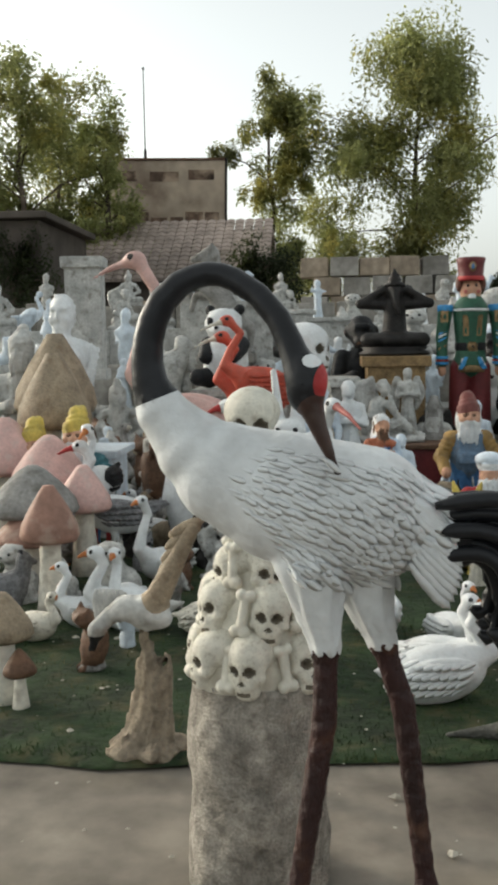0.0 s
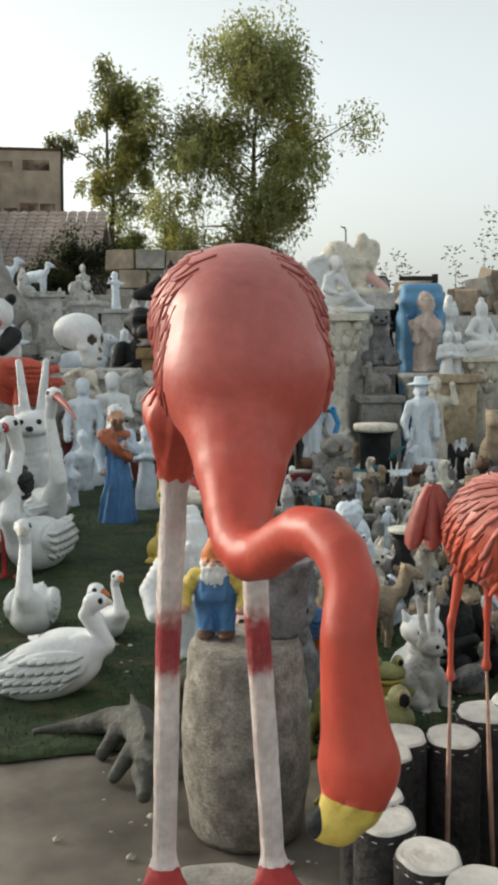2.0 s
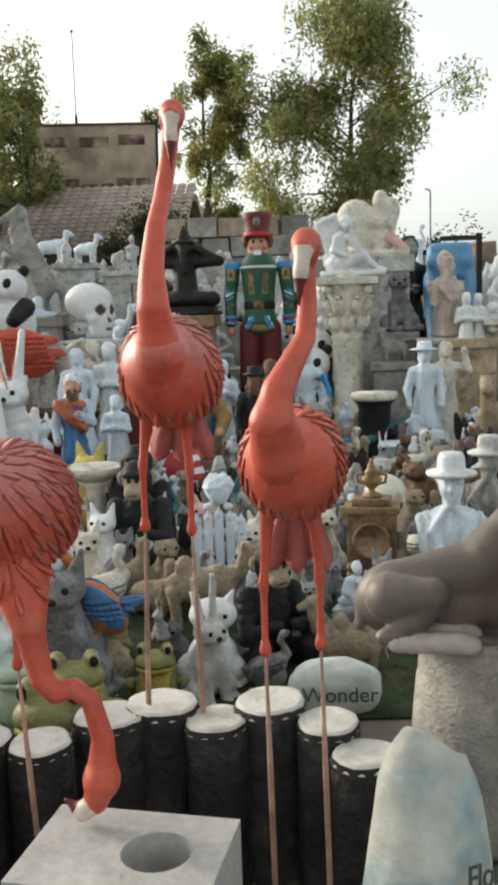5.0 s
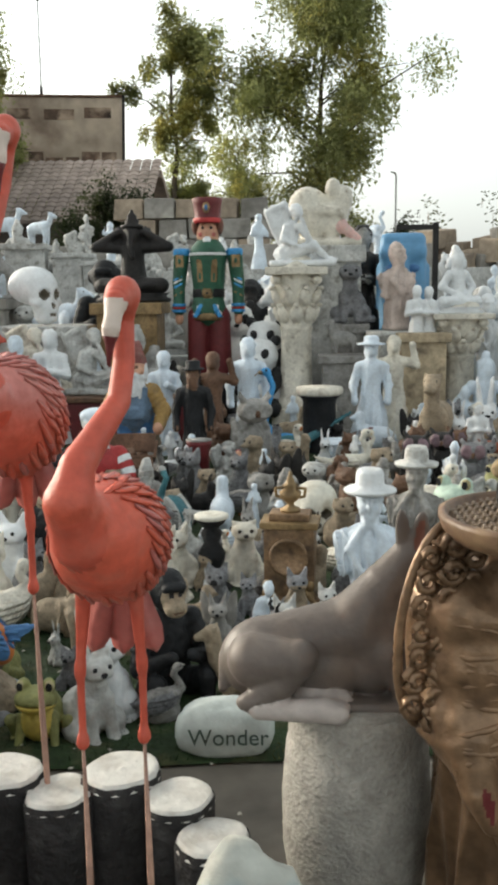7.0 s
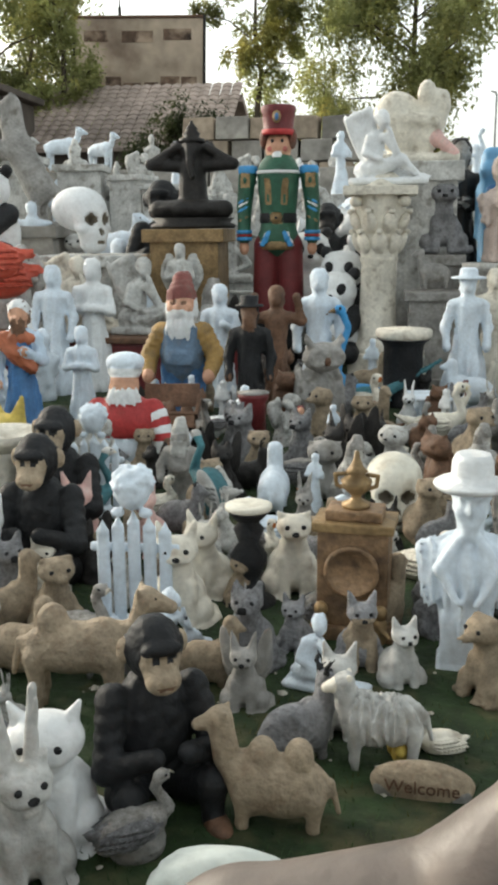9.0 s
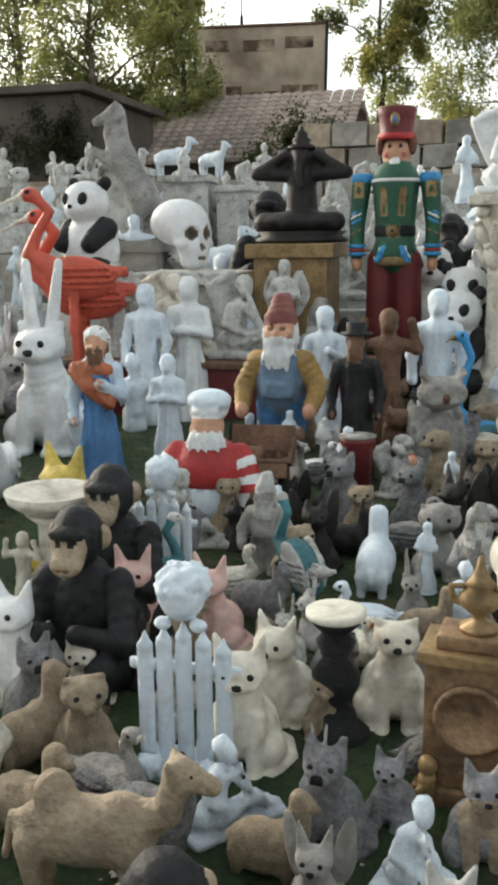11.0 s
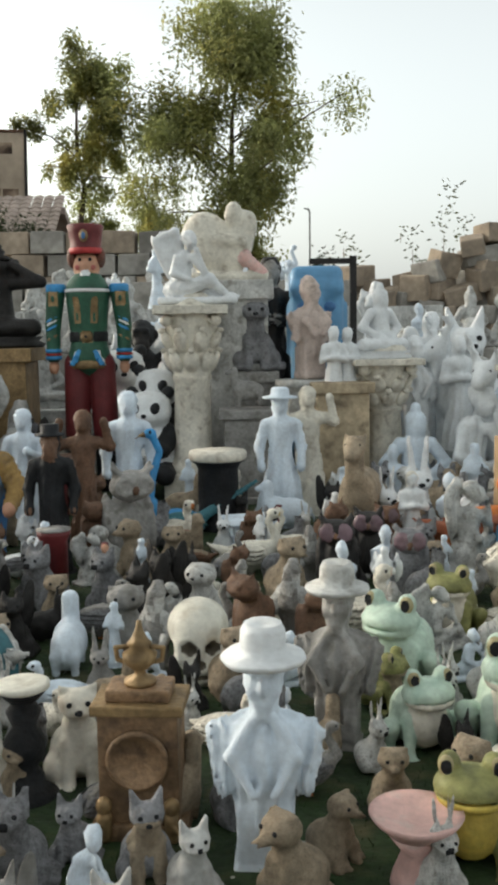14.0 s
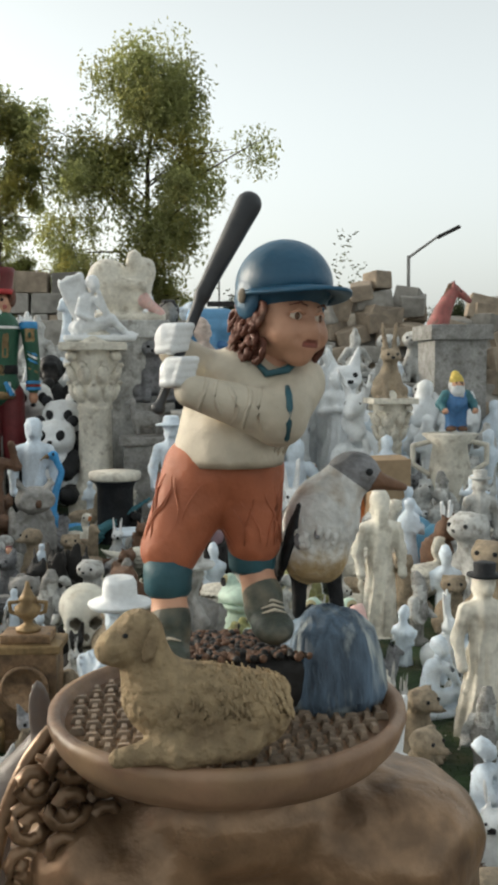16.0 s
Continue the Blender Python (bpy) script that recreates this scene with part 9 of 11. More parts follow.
put(bird(0.813, WHITE, legs=0.42, neck=0.4, bulk=0.12, wingm=BLACK, beak=ORANGE, legm=RED), "stork_statue", "white stork statue with black wings and red legs", "stork statue", -1.73, 4.95, 262, 0.00)
put(bird(0.805, WHITE, legs=0.42, neck=0.4, bulk=0.12, wingm=BLACK, beak=RED, legm=RED), "stork_statue", "second white stork statue with black wings and red legs", "stork statue", -0.51, 4.42, 265, 0.00)
put(bird(1.0, WHITE, bulk=0.13, wingm=GREYFUR, headm=BLACK, beak=WHITE), "goose_statue", "black-headed white goose statue", "goose statue", -1.18, 5.07, 240, 0.00)
put(bird(0.72, WHITE, legs=0.25, bulk=0.15, wingm=GREYFUR, headm=WHITE, beak=RED), "goose_statue", "white goose statue with grey wings", "goose statue", -1.60, 4.76, 190, 0.00)
put(bird(0.47, WHITE, bulk=0.19, beak=ORANGE, headm=WHITE, beak_len=0.1), "goose_statue", "white goose statue with bent yellow beak", "goose statue", -1.28, 4.42, 230, 0.00)
put(bird(0.495, WHITE, bulk=0.2, beak=CREAM, beak_len=0.09), "goose_statue", "plump white goose statue on the turf", "goose statue", -0.26, 3.48, 270, 0.00)
put(bird(0.35, WHITE, bulk=0.24, beak=ORANGE, beak_len=0.09), "duck_statue", "small plump white duck statue", "duck statue", -1.50, 5.30, 200, 0.00)
put(bird(0.328, WHITE, bulk=0.24, beak=ORANGE, beak_len=0.1, tail=0.2), "swan_statue", "white swan statue resting with curved neck", "swan statue", -0.07, 3.03, 330, 0.00, "resting swans")
put(bird(0.286, WHITE, bulk=0.24, beak=ORANGE, beak_len=0.1, tail=0.2), "swan_statue", "white swan statue with black-based orange beak", "swan statue", 0.03, 3.40, 300, 0.00, "resting swans")
put(bird(0.30, WHITE, bulk=0.24, beak=ORANGE, beak_len=0.1, tail=0.2), "swan_statue", "white swan statue resting beside mushrooms", "swan statue", -1.47, 3.58, 190, 0.00, "resting swans")
put(bird(0.36, WHITE, bulk=0.24, beak=ORANGE, beak_len=0.1, tail=0.2), "swan_statue", "white swan statue with bent neck", "swan statue", -1.34, 3.70, 265, 0.00, "resting swans")
put(bird(0.436, WHITE, bulk=0.24, beak=ORANGE, beak_len=0.1, tail=0.2), "swan_statue", "white swan statue with orange beak", "swan statue", -0.66, 3.10, 250, 0.00, "resting swans")
put(bird(0.330, WHITE, bulk=0.3, beak=CREAM, beak_len=0.08, tail=0.2), "swan_statue", "white swan statue beside the litter", "swan statue", -0.10, 2.79, 10, 0.00)
put(bird(0.368, WHITE, bulk=0.26, wingm=PALESTONE), "goose_statue", "white goose statue with wings folded", "goose statue", -1.28, 3.55, 180, 0.00)
put(bird(1.880, PALEPINK, legs=0.3, bulk=0.085, tail=0.1, neck=0.6, wingm=PALEPINK, beak=PALEPINK, legm=PALEPINK), "flamingo_statue", "faded pale pink flamingo statue", "flamingo statue", -1.30, 5.6, 172, 0.00)
put(bird(1.513, CORAL, legs=0.5, bulk=0.085, tail=0.08, neck=0.3, beak=CREAM, legm=CORAL), "flamingo_statue", "red flamingo statue far behind the geese", "flamingo statue", -0.98, 7.50, 200, 0.00)
put(bird(1.374, CORAL, legs=0.45, bulk=0.11, tail=0.1, neck=0.3, beak=CREAM, legm=CORAL), "flamingo_statue", "red flamingo statue beside the panda", "flamingo statue", -1.01, 7.66, 190, 0.00)
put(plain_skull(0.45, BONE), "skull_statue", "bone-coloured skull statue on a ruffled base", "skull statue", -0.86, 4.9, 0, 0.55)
plinth(-0.86, 4.9, 0.3, 0.53, BONE, "bone-coloured ruffled stand under a skull")

# ---- mushrooms and small houses ----
put(mushroom(1.30, TAN, r=0.34), "mushroom_statue", "tall flat-capped tan mushroom statue", "mushroom statue", -2.23, 5.85, 0, 0.00)
put(mushroom(1.176, TAN, r=0.32), "mushroom_statue", "tan pointed mushroom statue", "mushroom statue", -2.14, 5.50, 0, 0.00)
put(mushroom(0.72, PALEPINK, r=0.5), "mushroom_statue", "pale pink bell mushroom statue", "mushroom statue", -2.00, 4.86, 0, 0.00)
put(mushroom(0.62, STONE, r=0.6), "mushroom_statue", "grey flat mushroom statue", "mushroom statue", -1.93, 4.31, 0, 0.00)
put(mushroom(0.42, PALETERRA, r=0.75), "mushroom_statue", "red-brown capped mushroom statue", "mushroom statue", -1.90, 4.2, 0, 0.00)
put(mushroom(0.595, PALEPINK, r=0.4), "mushroom_statue", "faded pink mushroom statue", "mushroom statue", -1.72, 4.5, 0, 0.00)
put(mushroom(0.805, PALEPINK, r=0.5), "mushroom_statue", "pink domed mushroom statue", "mushroom statue", -2.32, 5.07, 0, 0.00)
put(mushroom(0.607, PALETERRA, r=0.35), "mushroom_statue", "small red mushroom statue", "mushroom statue", -1.67, 3.70, 0, 0.00)
put(mushroom(0.390, TAN, r=0.42), "mushroom_statue", "mottled yellow mushroom statue", "mushroom statue", -1.55, 2.72, 0, 0.00)
put(mushroom(0.215, BROWN, r=0.42), "mushroom_statue", "brown spotted mushroom statue", "mushroom statue", -1.48, 2.66, 0, 0.00)
put(figure(1.311, PALESTONE, hat=("cone", PALESTONE), beard=PALESTONE), "gnome_statue", "weathered stone gnome statue", "gnome statue", -2.50, 5.97, 0, 0.00)
put(gnome(0.876, BLUE, TEAL, YELLOW), "gnome_statue", "small gnome statue with yellow cap", "gnome statue", -1.92, 5.18, 0, 0.00)
put(gnome(0.820, BLUE, TEAL, YELLOW), "gnome_statue", "small gnome statue with yellow cap and blue coat", "gnome statue", -2.15, 5.07, 0, 0.00)
put(bust(1.159, WHITE, hair=WHITE), "bust_statue", "white curly-haired bust on a plinth", "bust statue", -2.38, 6.60, 0, 0.55)
plinth(-2.1, 6.0, 0.6, 0.53, COOL, "white plinth under a bust")

# ---- in front of the aisle: santa, cats, pigs and frogs ----
put(gnome(0.553, WHITE, WHITE, WHITE, WHITE, WHITE, WHITE, WHITE).slim(1.2), "santa_statue", "white bearded santa statue with a folded cap", "santa statue", 0.36, 3.17, 0, 0.00)
put(sitting_cat(0.482, YELLOW), "cat_statue", "mustard yellow cat statue sitting", "cat statue", 0.29, 4.65, -20, 0.00)
put(figure(0.285, CREAM, arms="up"), "birdbath_statue", "cream child statue holding up a basin", "statue", 0.28, 4.31, 0, 0.00)
turned("birdbath", "cream birdbath with shallow bowl", "birdbath", 0.36, 4.36, [(0.10, 0), (0.105, 0.03), (0.05, 0.06), (0.045, 0.30), (0.08, 0.33)], CREAM, top=([(0.07, 0.33), (0.13, 0.37), (0.14, 0.40), (0.12, 0.395), (0.02, 0.37)], CREAM))
put(ape(0.380, TAN), "chimp_statue", "black chimpanzee statue with tan face", "chimp statue", 0.42, 4.54, 0, 0.00)
put(ape(0.526, TAN), "chimp_statue", "black chimpanzee statue covering its mouth", "chimp statue", 0.58, 4.31, 0, 0.00)
put(ape(0.506, TAN), "chimp_statue", "black chimpanzee statue beside the fence", "chimp statue", 0.64, 3.96, 0, 0.00)
put(sitting_cat(0.528, COOL), "cat_statue", "white cat statue with tilted head", "cat statue", 0.60, 2.79, -10, 0.00)
put(sitting_cat(0.324, CREAM), "cat_statue", "cream sitting cat statue", "cat statue", 0.51, 3.55, 20, 0.00)
put(sitting_cat(0.332, WHITE), "cat_statue", "plain white sitting cat statue", "cat statue", 0.52, 3.85, -10, 0.00)
put(sitting_cat(0.441, PALEPINK, ear=0.02), "pig_statue", "pale pink smiling pig statue sitting", "pig statue", 0.54, 2.55, 0, 0.00)
put(sitting_cat(0.437, GREYFUR), "cherub_statue", "dark grey seated cherub statue", "statue", 0.67, 2.66, 0, 0.00)
put(bird(0.289, ORANGE, bulk=0.2, wingm=BLUE, beak=BLACK, legs=0.2, upright=40), "parrot_statue", "orange and blue parrot statue on a stump", "parrot statue", 0.76, 2.72, 190, 0.12)
rock("stump", (0.76, 2.72, 0), (0.09, 0.08, 0.075), DRIFT, 8, "dark driftwood stump under the parrot", 0.2)
put(frog(0.254, FROG), "frog_statue", "pale green frog statue beside the barrel", "frog statue", 0.60, 2.40, 20, 0.00)
put(frog(0.258, OLIVE, YELLOW), "frog_statue", "olive frog statue with yellow belly", "frog statue", 0.78, 2.35, 10, 0.00)
put(frog(0.306, OLIVE, YELLOW), "frog_statue", "small olive frog statue", "frog statue", 0.82, 2.06, -5, 0.00)
put(gnome(0.231, BLUE, YELLOW, ORANGE).slim(1.45), "gnome_statue", "small gnome statue in yellow and blue", "gnome statue", 0.42, 1.95, -10, 0.46)
turned("wicker_pot", "grey woven-look planter on the barrel", "planter", 0.57, 1.96, [(0.05, 0), (0.055, 0.01), (0.07, 0.10), (0.08, 0.17), (0.086, 0.18), (0.08, 0.185), (0.07, 0.12), (0.01, 0.10)], GREYFUR, z=0.457)
put(turtle(0.12), "turtle_statue", "mossy turtle statue on the turf", "turtle statue", 0.38, 2.79, 240, 0.00)
put(crocodile(), "crocodile_statue", "grey mottled crocodile statue crawling off the turf", "crocodile statue", 0.0, 2.42, 0, 0.0)
put(sitting_cat(0.329, WHITE), "cat_statue", "white cat statue by the stumps", "cat statue", 0.54, 2.45, 0, 0.00)
put(sitting_cat(0.298, WHITE, ear=0.08, big=1.35), "rabbit_statue", "large white rabbit statue with folded ears", "rabbit statue", 1.09, 2.73, 10, 0.00)
put(rabbit(0.364, PALESTONE), "rabbit_statue", "pale stone rabbit statue", "rabbit statue", 1.08, 2.61, 40, 0.00)
put(frog(0.196, OLIVE, YELLOW), "frog_statue", "yellow-green frog statue by the stumps", "frog statue", 0.95, 2.57, 0, 0.00)
rock("rock", (1.25, 2.70, 0), (0.055, 0.05, 0.05), STONE, 6, "small grey rock beside the lettered stone", 0.1)
wonder_stone(1.44, 2.52)
flower_stone(1.56, 1.36)

# ---- the crowd before the hound ----
put(ape(0.411, TAN), "chimp_statue", "large black chimpanzee statue with tan face", "chimp statue", 1.25, 2.86, 30, 0.00)
put(beast(0.311, TAN, neck=(0.25, 0.3), legs=0.4, bulk=0.2, humps=1), "camel_statue", "tan camel statue with raised head", "camel statue", 0.99, 3.17, 5, 0.00)
put(beast(0.236, TAN, neck=(0.18, 0.2), legs=0.2, bulk=0.26, humps=2, ears=0.05), "camel_statue", "brown two-humped camel statue", "camel statue", 1.50, 2.81, 180, 0.00)
put(beast(0.212, PALESTONE, neck=(0.1, 0.1), legs=0.35, bulk=0.26, wool=0.006, head=CREAM), "sheep_statue", "pale grey woolly sheep statue", "sheep statue", 1.69, 3.03, 185, 0.00)
put(gargoyle(0.216), "gargoyle_statue", "stone winged gargoyle statue with horns", "gargoyle statue", 1.37, 3.25, 0, 0.00)
put(sitting_cat(0.219, GREYFUR, belly=TAN), "cat_statue", "grey tabby cat statue with yellow eyes", "cat statue", 1.63, 3.48, 10, 0.00)
put(sitting_cat(0.177, GREYFUR), "cat_statue", "grey striped kitten statue", "cat statue", 1.46, 3.55, -10, 0.00)
put(sitting_cat(0.191, PALESTONE), "cat_statue", "small pale kitten statue", "cat statue", 1.73, 3.40, 20, 0.00)
put(sitting_cat(0.223, PALESTONE), "cat_statue", "small tan kitten statue", "cat statue", 1.59, 3.17, 0, 0.00)
put(beast(0.188, GREYFUR, neck=(0.1, 0.1), legs=0.2, bulk=0.3, horn=BLACK), "dragon_statue", "dark grey dragon statue lying", "dragon statue", 1.50, 3.03, 30, 0.00)
put(bird(0.106, YELLOW, bulk=0.3, beak=ORANGE, beak_len=0.08), "duck_statue", "yellow duckling statue beside a welcome plaque", "duck statue", 1.73, 3.07, 260, 0.00)
put(bird(0.095, CREAM, bulk=0.3, beak=ORANGE, beak_len=0.1, headm=ORANGE), "duck_statue", "cream duck statue with orange hat", "duck statue", 1.81, 3.10, 200, 0.00)
welcome_plaque(1.76, 2.93)
put(fence_cherub(0.476), "fence_cherub_statue", "white cherub peeping over a picket fence", "cherub statue", 1.02, 3.62, 0, 0.00)
put(fence_cherub(0.446), "fence_cherub_statue", "white child head above a picket fence", "cherub statue", 0.60, 4.65, 0, 0.00)
put(sitting_cat(0.278, PALEPINK, ear=0.16, big=1.1), "chihuahua_statue", "pinkish chihuahua statue with red collar in a basket", "dog statue", 0.89, 4.25, -8, 0.00, "chihuahuas")
put(sitting_cat(0.287, PALEPINK, ear=0.16, big=1.1), "chihuahua_statue", "pinkish chihuahua statue with red collar in a basket", "dog statue", 0.66, 4.25, 10, 0.00, "chihuahuas")
put(sitting_cat(0.276, CREAM, big=1.1), "cat_statue", "cream cat statue turning its head", "cat statue", 1.16, 3.91, -15, 0.00)
put(sitting_cat(0.313, CREAM, big=1.1), "cat_statue", "cream cat statue with yellow bow", "cat statue", 1.12, 3.70, 10, 0.00)
put(sitting_cat(0.203, CREAM, big=1.1), "cat_statue", "small cream cat statue by the fence", "cat statue", 0.68, 3.85, 10, 0.00)
turned("candle_stand", "black turned candle stand with wide top", "candle stand", 1.30, 3.85, [(0.075, 0), (0.08, 0.02), (0.05, 0.04), (0.045, 0.07), (0.03, 0.09), (0.05, 0.13), (0.055, 0.16), (0.03, 0.20), (0.045, 0.24), (0.03, 0.26), (0.05, 0.28), (0.066, 0.30)], BLACK, top=([(0.06, 0.295), (0.068, 0.30), (0.068, 0.312), (0.06, 0.315), (0.01, 0.31)], BONE))
mantel_clock(1.61, 3.68, 0.520, -6)
put(sitting_cat(0.306, CREAM, ear=0.0), "frog_statue", "cream monkey statue holding a jar", "monkey statue", 1.42, 3.96, 10, 0.00)
put(plain_skull(0.297, BONE), "skull_statue", "large cracked bone-coloured skull", "skull statue", 1.73, 4.65, 5, 0.00)
put(plain_skull(0.158, BONE), "skull_statue", "bone-coloured skull behind the hat bust", "skull statue", 2.05, 5.18, -20, 0.00)
put(bust(0.193, BONE), "skull_statue", "small bone-coloured skeleton bust", "skull statue", 1.77, 5.50, 0, 0.00)
put(frog(0.119, CREAM, TAN), "pumpkin_statue", "carved cream pumpkin face statue", "pumpkin statue", 1.95, 5.50, 0, 0.00)
put(bust(0.567, COOL, hat=WHITE), "bust_statue", "white man bust in a brimmed hat", "bust statue", 1.89, 3.52, -5, 0.00)
put(bust(0.551, STONE, hat=PALESTONE), "bust_statue", "weathered grey man bust in a brimmed hat", "bust statue", 2.13, 4.10, -15, 0.00)
put(beast(0.263, COOL, neck=(0.05, 0.1), legs=0.15, bulk=0.3), "sleeping_statue", "white reclining bird statue", "statue", 1.27, 4.76, 90, 0.00)
put(bird(0.173, COOL, bulk=0.3, beak=COOL, beak_len=0.05), "dove_statue", "white fantail dove statue", "dove statue", 1.30, 4.42, 200, 0.00)
put(rabbit(0.242, STONE), "rabbit_statue", "small grey rabbit statue", "rabbit statue", 1.41, 4.54, 0, 0.00)
put(sitting_cat(0.292, STONE, ear=0.0, big=1.4), "lion_head_statue", "grey hollow-eyed bear head statue", "bear statue", 1.46, 4.97, 0, 0.00)
put(figure(0.279, STONE, head=SKIN, hair=MAROON), "girl_statue", "grey robed girl statue with auburn curls", "girl statue", 1.31, 5.62, 0, 0.00)
put(gnome(0.365, STONE, STONE, PALESTONE, PALESTONE, STONE, STONE, STONE), "gnome_statue", "weathered stone gnome statue with long beard", "gnome statue", 0.89, 4.86, 0, 0.00)
put(bird(0.376, TEAL, bulk=0.15, legs=0.25, wingm=PALESTONE, headm=PALESTONE, beak=CREAM, legm=STONE, upright=45, beak_len=0.06), "parrot_statue", "teal and grey parrot statue on a post", "parrot statue", 1.08, 4.54, 140, 0.00)
put(bird(0.345, TEAL, bulk=0.15, legs=0.25, wingm=PALESTONE, headm=PALESTONE, beak=CREAM, legm=STONE, upright=45, beak_len=0.06), "parrot_statue", "teal and grey parrot statue on a post", "parrot statue", 0.65, 4.36, 40, 0.00)
put(bird(0.215, WHITE, bulk=0.24, wingm=GREYFUR, legs=0.15, beak=CREAM, beak_len=0.1), "gull_statue", "white and grey gull statue", "gull statue", 0.83, 6.03, 20, 0.00)
turned("red_post", "dark red fluted post with grey top", "post", 1.07, 5.73, [(0.06, 0), (0.06, 0.26), (0.075, 0.29), (0.075, 0.31)], MAROON, top=([(0.07, 0.305), (0.08, 0.315), (0.01, 0.32)], STONE))
put(beast(0.187, BRONZE, neck=(0.1, 0.1), legs=0.2, bulk=0.3, horn=BRONZE), "dragon_statue", "dark pewter dragon group", "dragon statue", 1.12, 5.07, 10, 0.00)

# ---- hens, owls and frogs ----
put(bird(0.334, BONE, bulk=0.22, legs=0.08, comb=MAROON, beak=YELLOW, wingm=CREAM, beak_len=0.06, tail=0.5), "hen_statue", "cream hen statue with dark red comb", "hen statue", 1.96, 6.03, 350, 0.00)
put(bird(0.309, BONE, bulk=0.22, legs=0.08, comb=MAROON, beak=YELLOW, wingm=TAN, beak_len=0.06, tail=0.5), "hen_statue", "second cream hen statue with dark red comb", "hen statue", 2.21, 6.20, 200, 0.00)
put(bird(0.194, TAN, bulk=0.2, legs=0.08, comb=RED, wingm=BROWN, tail=0.7), "rooster_statue", "brown rooster statue with arched tail", "rooster statue", 1.71, 6.20, 160, 0.00)
put(rabbit(0.283, WHITE), "rabbit_statue", "white rabbit statue beside the hens", "rabbit statue", 1.84, 6.50, 0, 0.00)
put(beast(0.325, COOL, neck=(0.1, 0.1), legs=0.25, bulk=0.26), "bull_statue", "white reclining bull statue", "bull statue", 2.23, 6.90, 180, 0.00)
put(owl(0.390, BRONZE, face=MAUVE, tilt=10), "owl_statue", "dark owl statue with hollow mauve eyes", "owl statue", 2.33, 5.62, -10, 0.00, "dark hollow-eyed owls")
put(owl(0.364, BRONZE, face=MAUVE, tilt=10), "owl_statue", "dark owl statue with hollow mauve eyes", "owl statue", 2.52, 5.91, -10, 0.00, "dark hollow-eyed owls")
put(owl(0.365, GREYFUR, face=MAUVE, tilt=10), "owl_statue", "dark owl statue with hollow mauve eyes", "owl statue", 2.63, 5.50, -10, 0.00, "dark hollow-eyed owls")
put(owl(0.330, BROWN, face=MAUVE, tilt=10), "owl_statue", "dark owl statue with hollow mauve eyes", "owl statue", 2.66, 6.20, -10, 0.00, "dark hollow-eyed owls")
put(frog(0.179, FROG, FROG), "frog_statue", "glazed frog statue sitting on the turf", "frog statue", 2.52, 5.07, -20, 0.00, "frogs on the turf")
put(frog(0.34, FROG, FROG), "frog_statue", "glazed frog statue sitting on the turf", "frog statue", 2.39, 4.55, -40, 0.00, "frogs on the turf")
put(frog(0.26, FROG, CREAM), "frog_statue", "glazed frog statue sitting on the turf", "frog statue", 2.36, 4.06, 15, 0.00, "frogs on the turf")
put(frog(0.37, FROG, CREAM), "frog_statue", "glazed frog statue sitting on the turf", "frog statue", 2.62, 4.02, -10, 0.00, "frogs on the turf")
put(frog(0.28, OLIVE, YELLOW), "frog_statue", "glazed frog statue sitting on the turf", "frog statue", 2.34, 3.50, -10, 0.00, "frogs on the turf")
put(frog(0.30, OLIVE, CREAM), "frog_statue", "glazed frog statue sitting on the turf", "frog statue", 2.70, 5.05, -30, 0.00, "frogs on the turf")
put(frog(0.138, BROWN, TAN), "frog_statue", "glazed frog statue sitting on the turf", "frog statue", 2.25, 3.55, 0, 0.00, "frogs on the turf")
turned("basin", "pinkish footed basin held by small figures", "birdbath", 2.20, 3.40, [(0.06, 0), (0.05, 0.04), (0.03, 0.09), (0.06, 0.13)], PALEPINK, top=([(0.05, 0.125), (0.09, 0.16), (0.10, 0.175), (0.08, 0.168), (0.01, 0.15)], PALEPINK))
put(figure(0.478, WHITE, hair=CREAM, skirt=0.18), "girl_statue", "white curly-haired child statue", "girl statue", 2.79, 6.20, 0, 0.00)
put(rabbit(0.587, WHITE), "rabbit_statue", "white rabbit statue in a blue scarf", "rabbit statue", 2.95, 6.80, 0, 0.00)
put(bird(0.476, ORANGE, bulk=0.26, legs=0.06, comb=RED, wingm=TERRA, tail=0.6), "rooster_statue", "rust orange rooster statue", "rooster statue", 3.12, 6.20, 20, 0.00)
put(beast(0.631, TAN, neck=(0.1, 0.2), legs=0.35, bulk=0.2), "donkey_statue", "brown donkey statue with saddle", "donkey statue", 2.61, 6.60, 250, 0.00)
put(figure(0.840, COOL, hat=("brim", COOL), arms="down", skirt=0.2), "peasant_statue", "cool white peasant statue with a wide hat and cart", "statue", 2.20, 7.17, 0, 0.00)
plinth(2.0, 6.6, 0.3, 0.17, COOL, "cool white cart-shaped planter", rz=10, name="planter")
put(figure(0.846, CREAM, arms="up"), "boy_statue", "cream boy statue reaching up", "boy statue", 2.40, 7.50, 0, 0.00)
put(sitting_cat(0.575, GREYFUR, ear=0.05), "kangaroo_statue", "dark grey upright kangaroo statue", "kangaroo statue", 2.12, 8.46, 0, 0.90)
plinth(2.11, 8.46, 0.34, 0.895, STONE, "grey stone block under the kangaroo")
put(beast(0.280, STONE, neck=(0.1, 0.1), legs=0.25, bulk=0.24), "wolf_statue", "grey crouching animal statue", "animal statue", 2.05, 8.04, 200, 0.66)
plinth(2.04, 8.04, 0.4, 0.652, STONE, "grey stone block under a crouching animal")

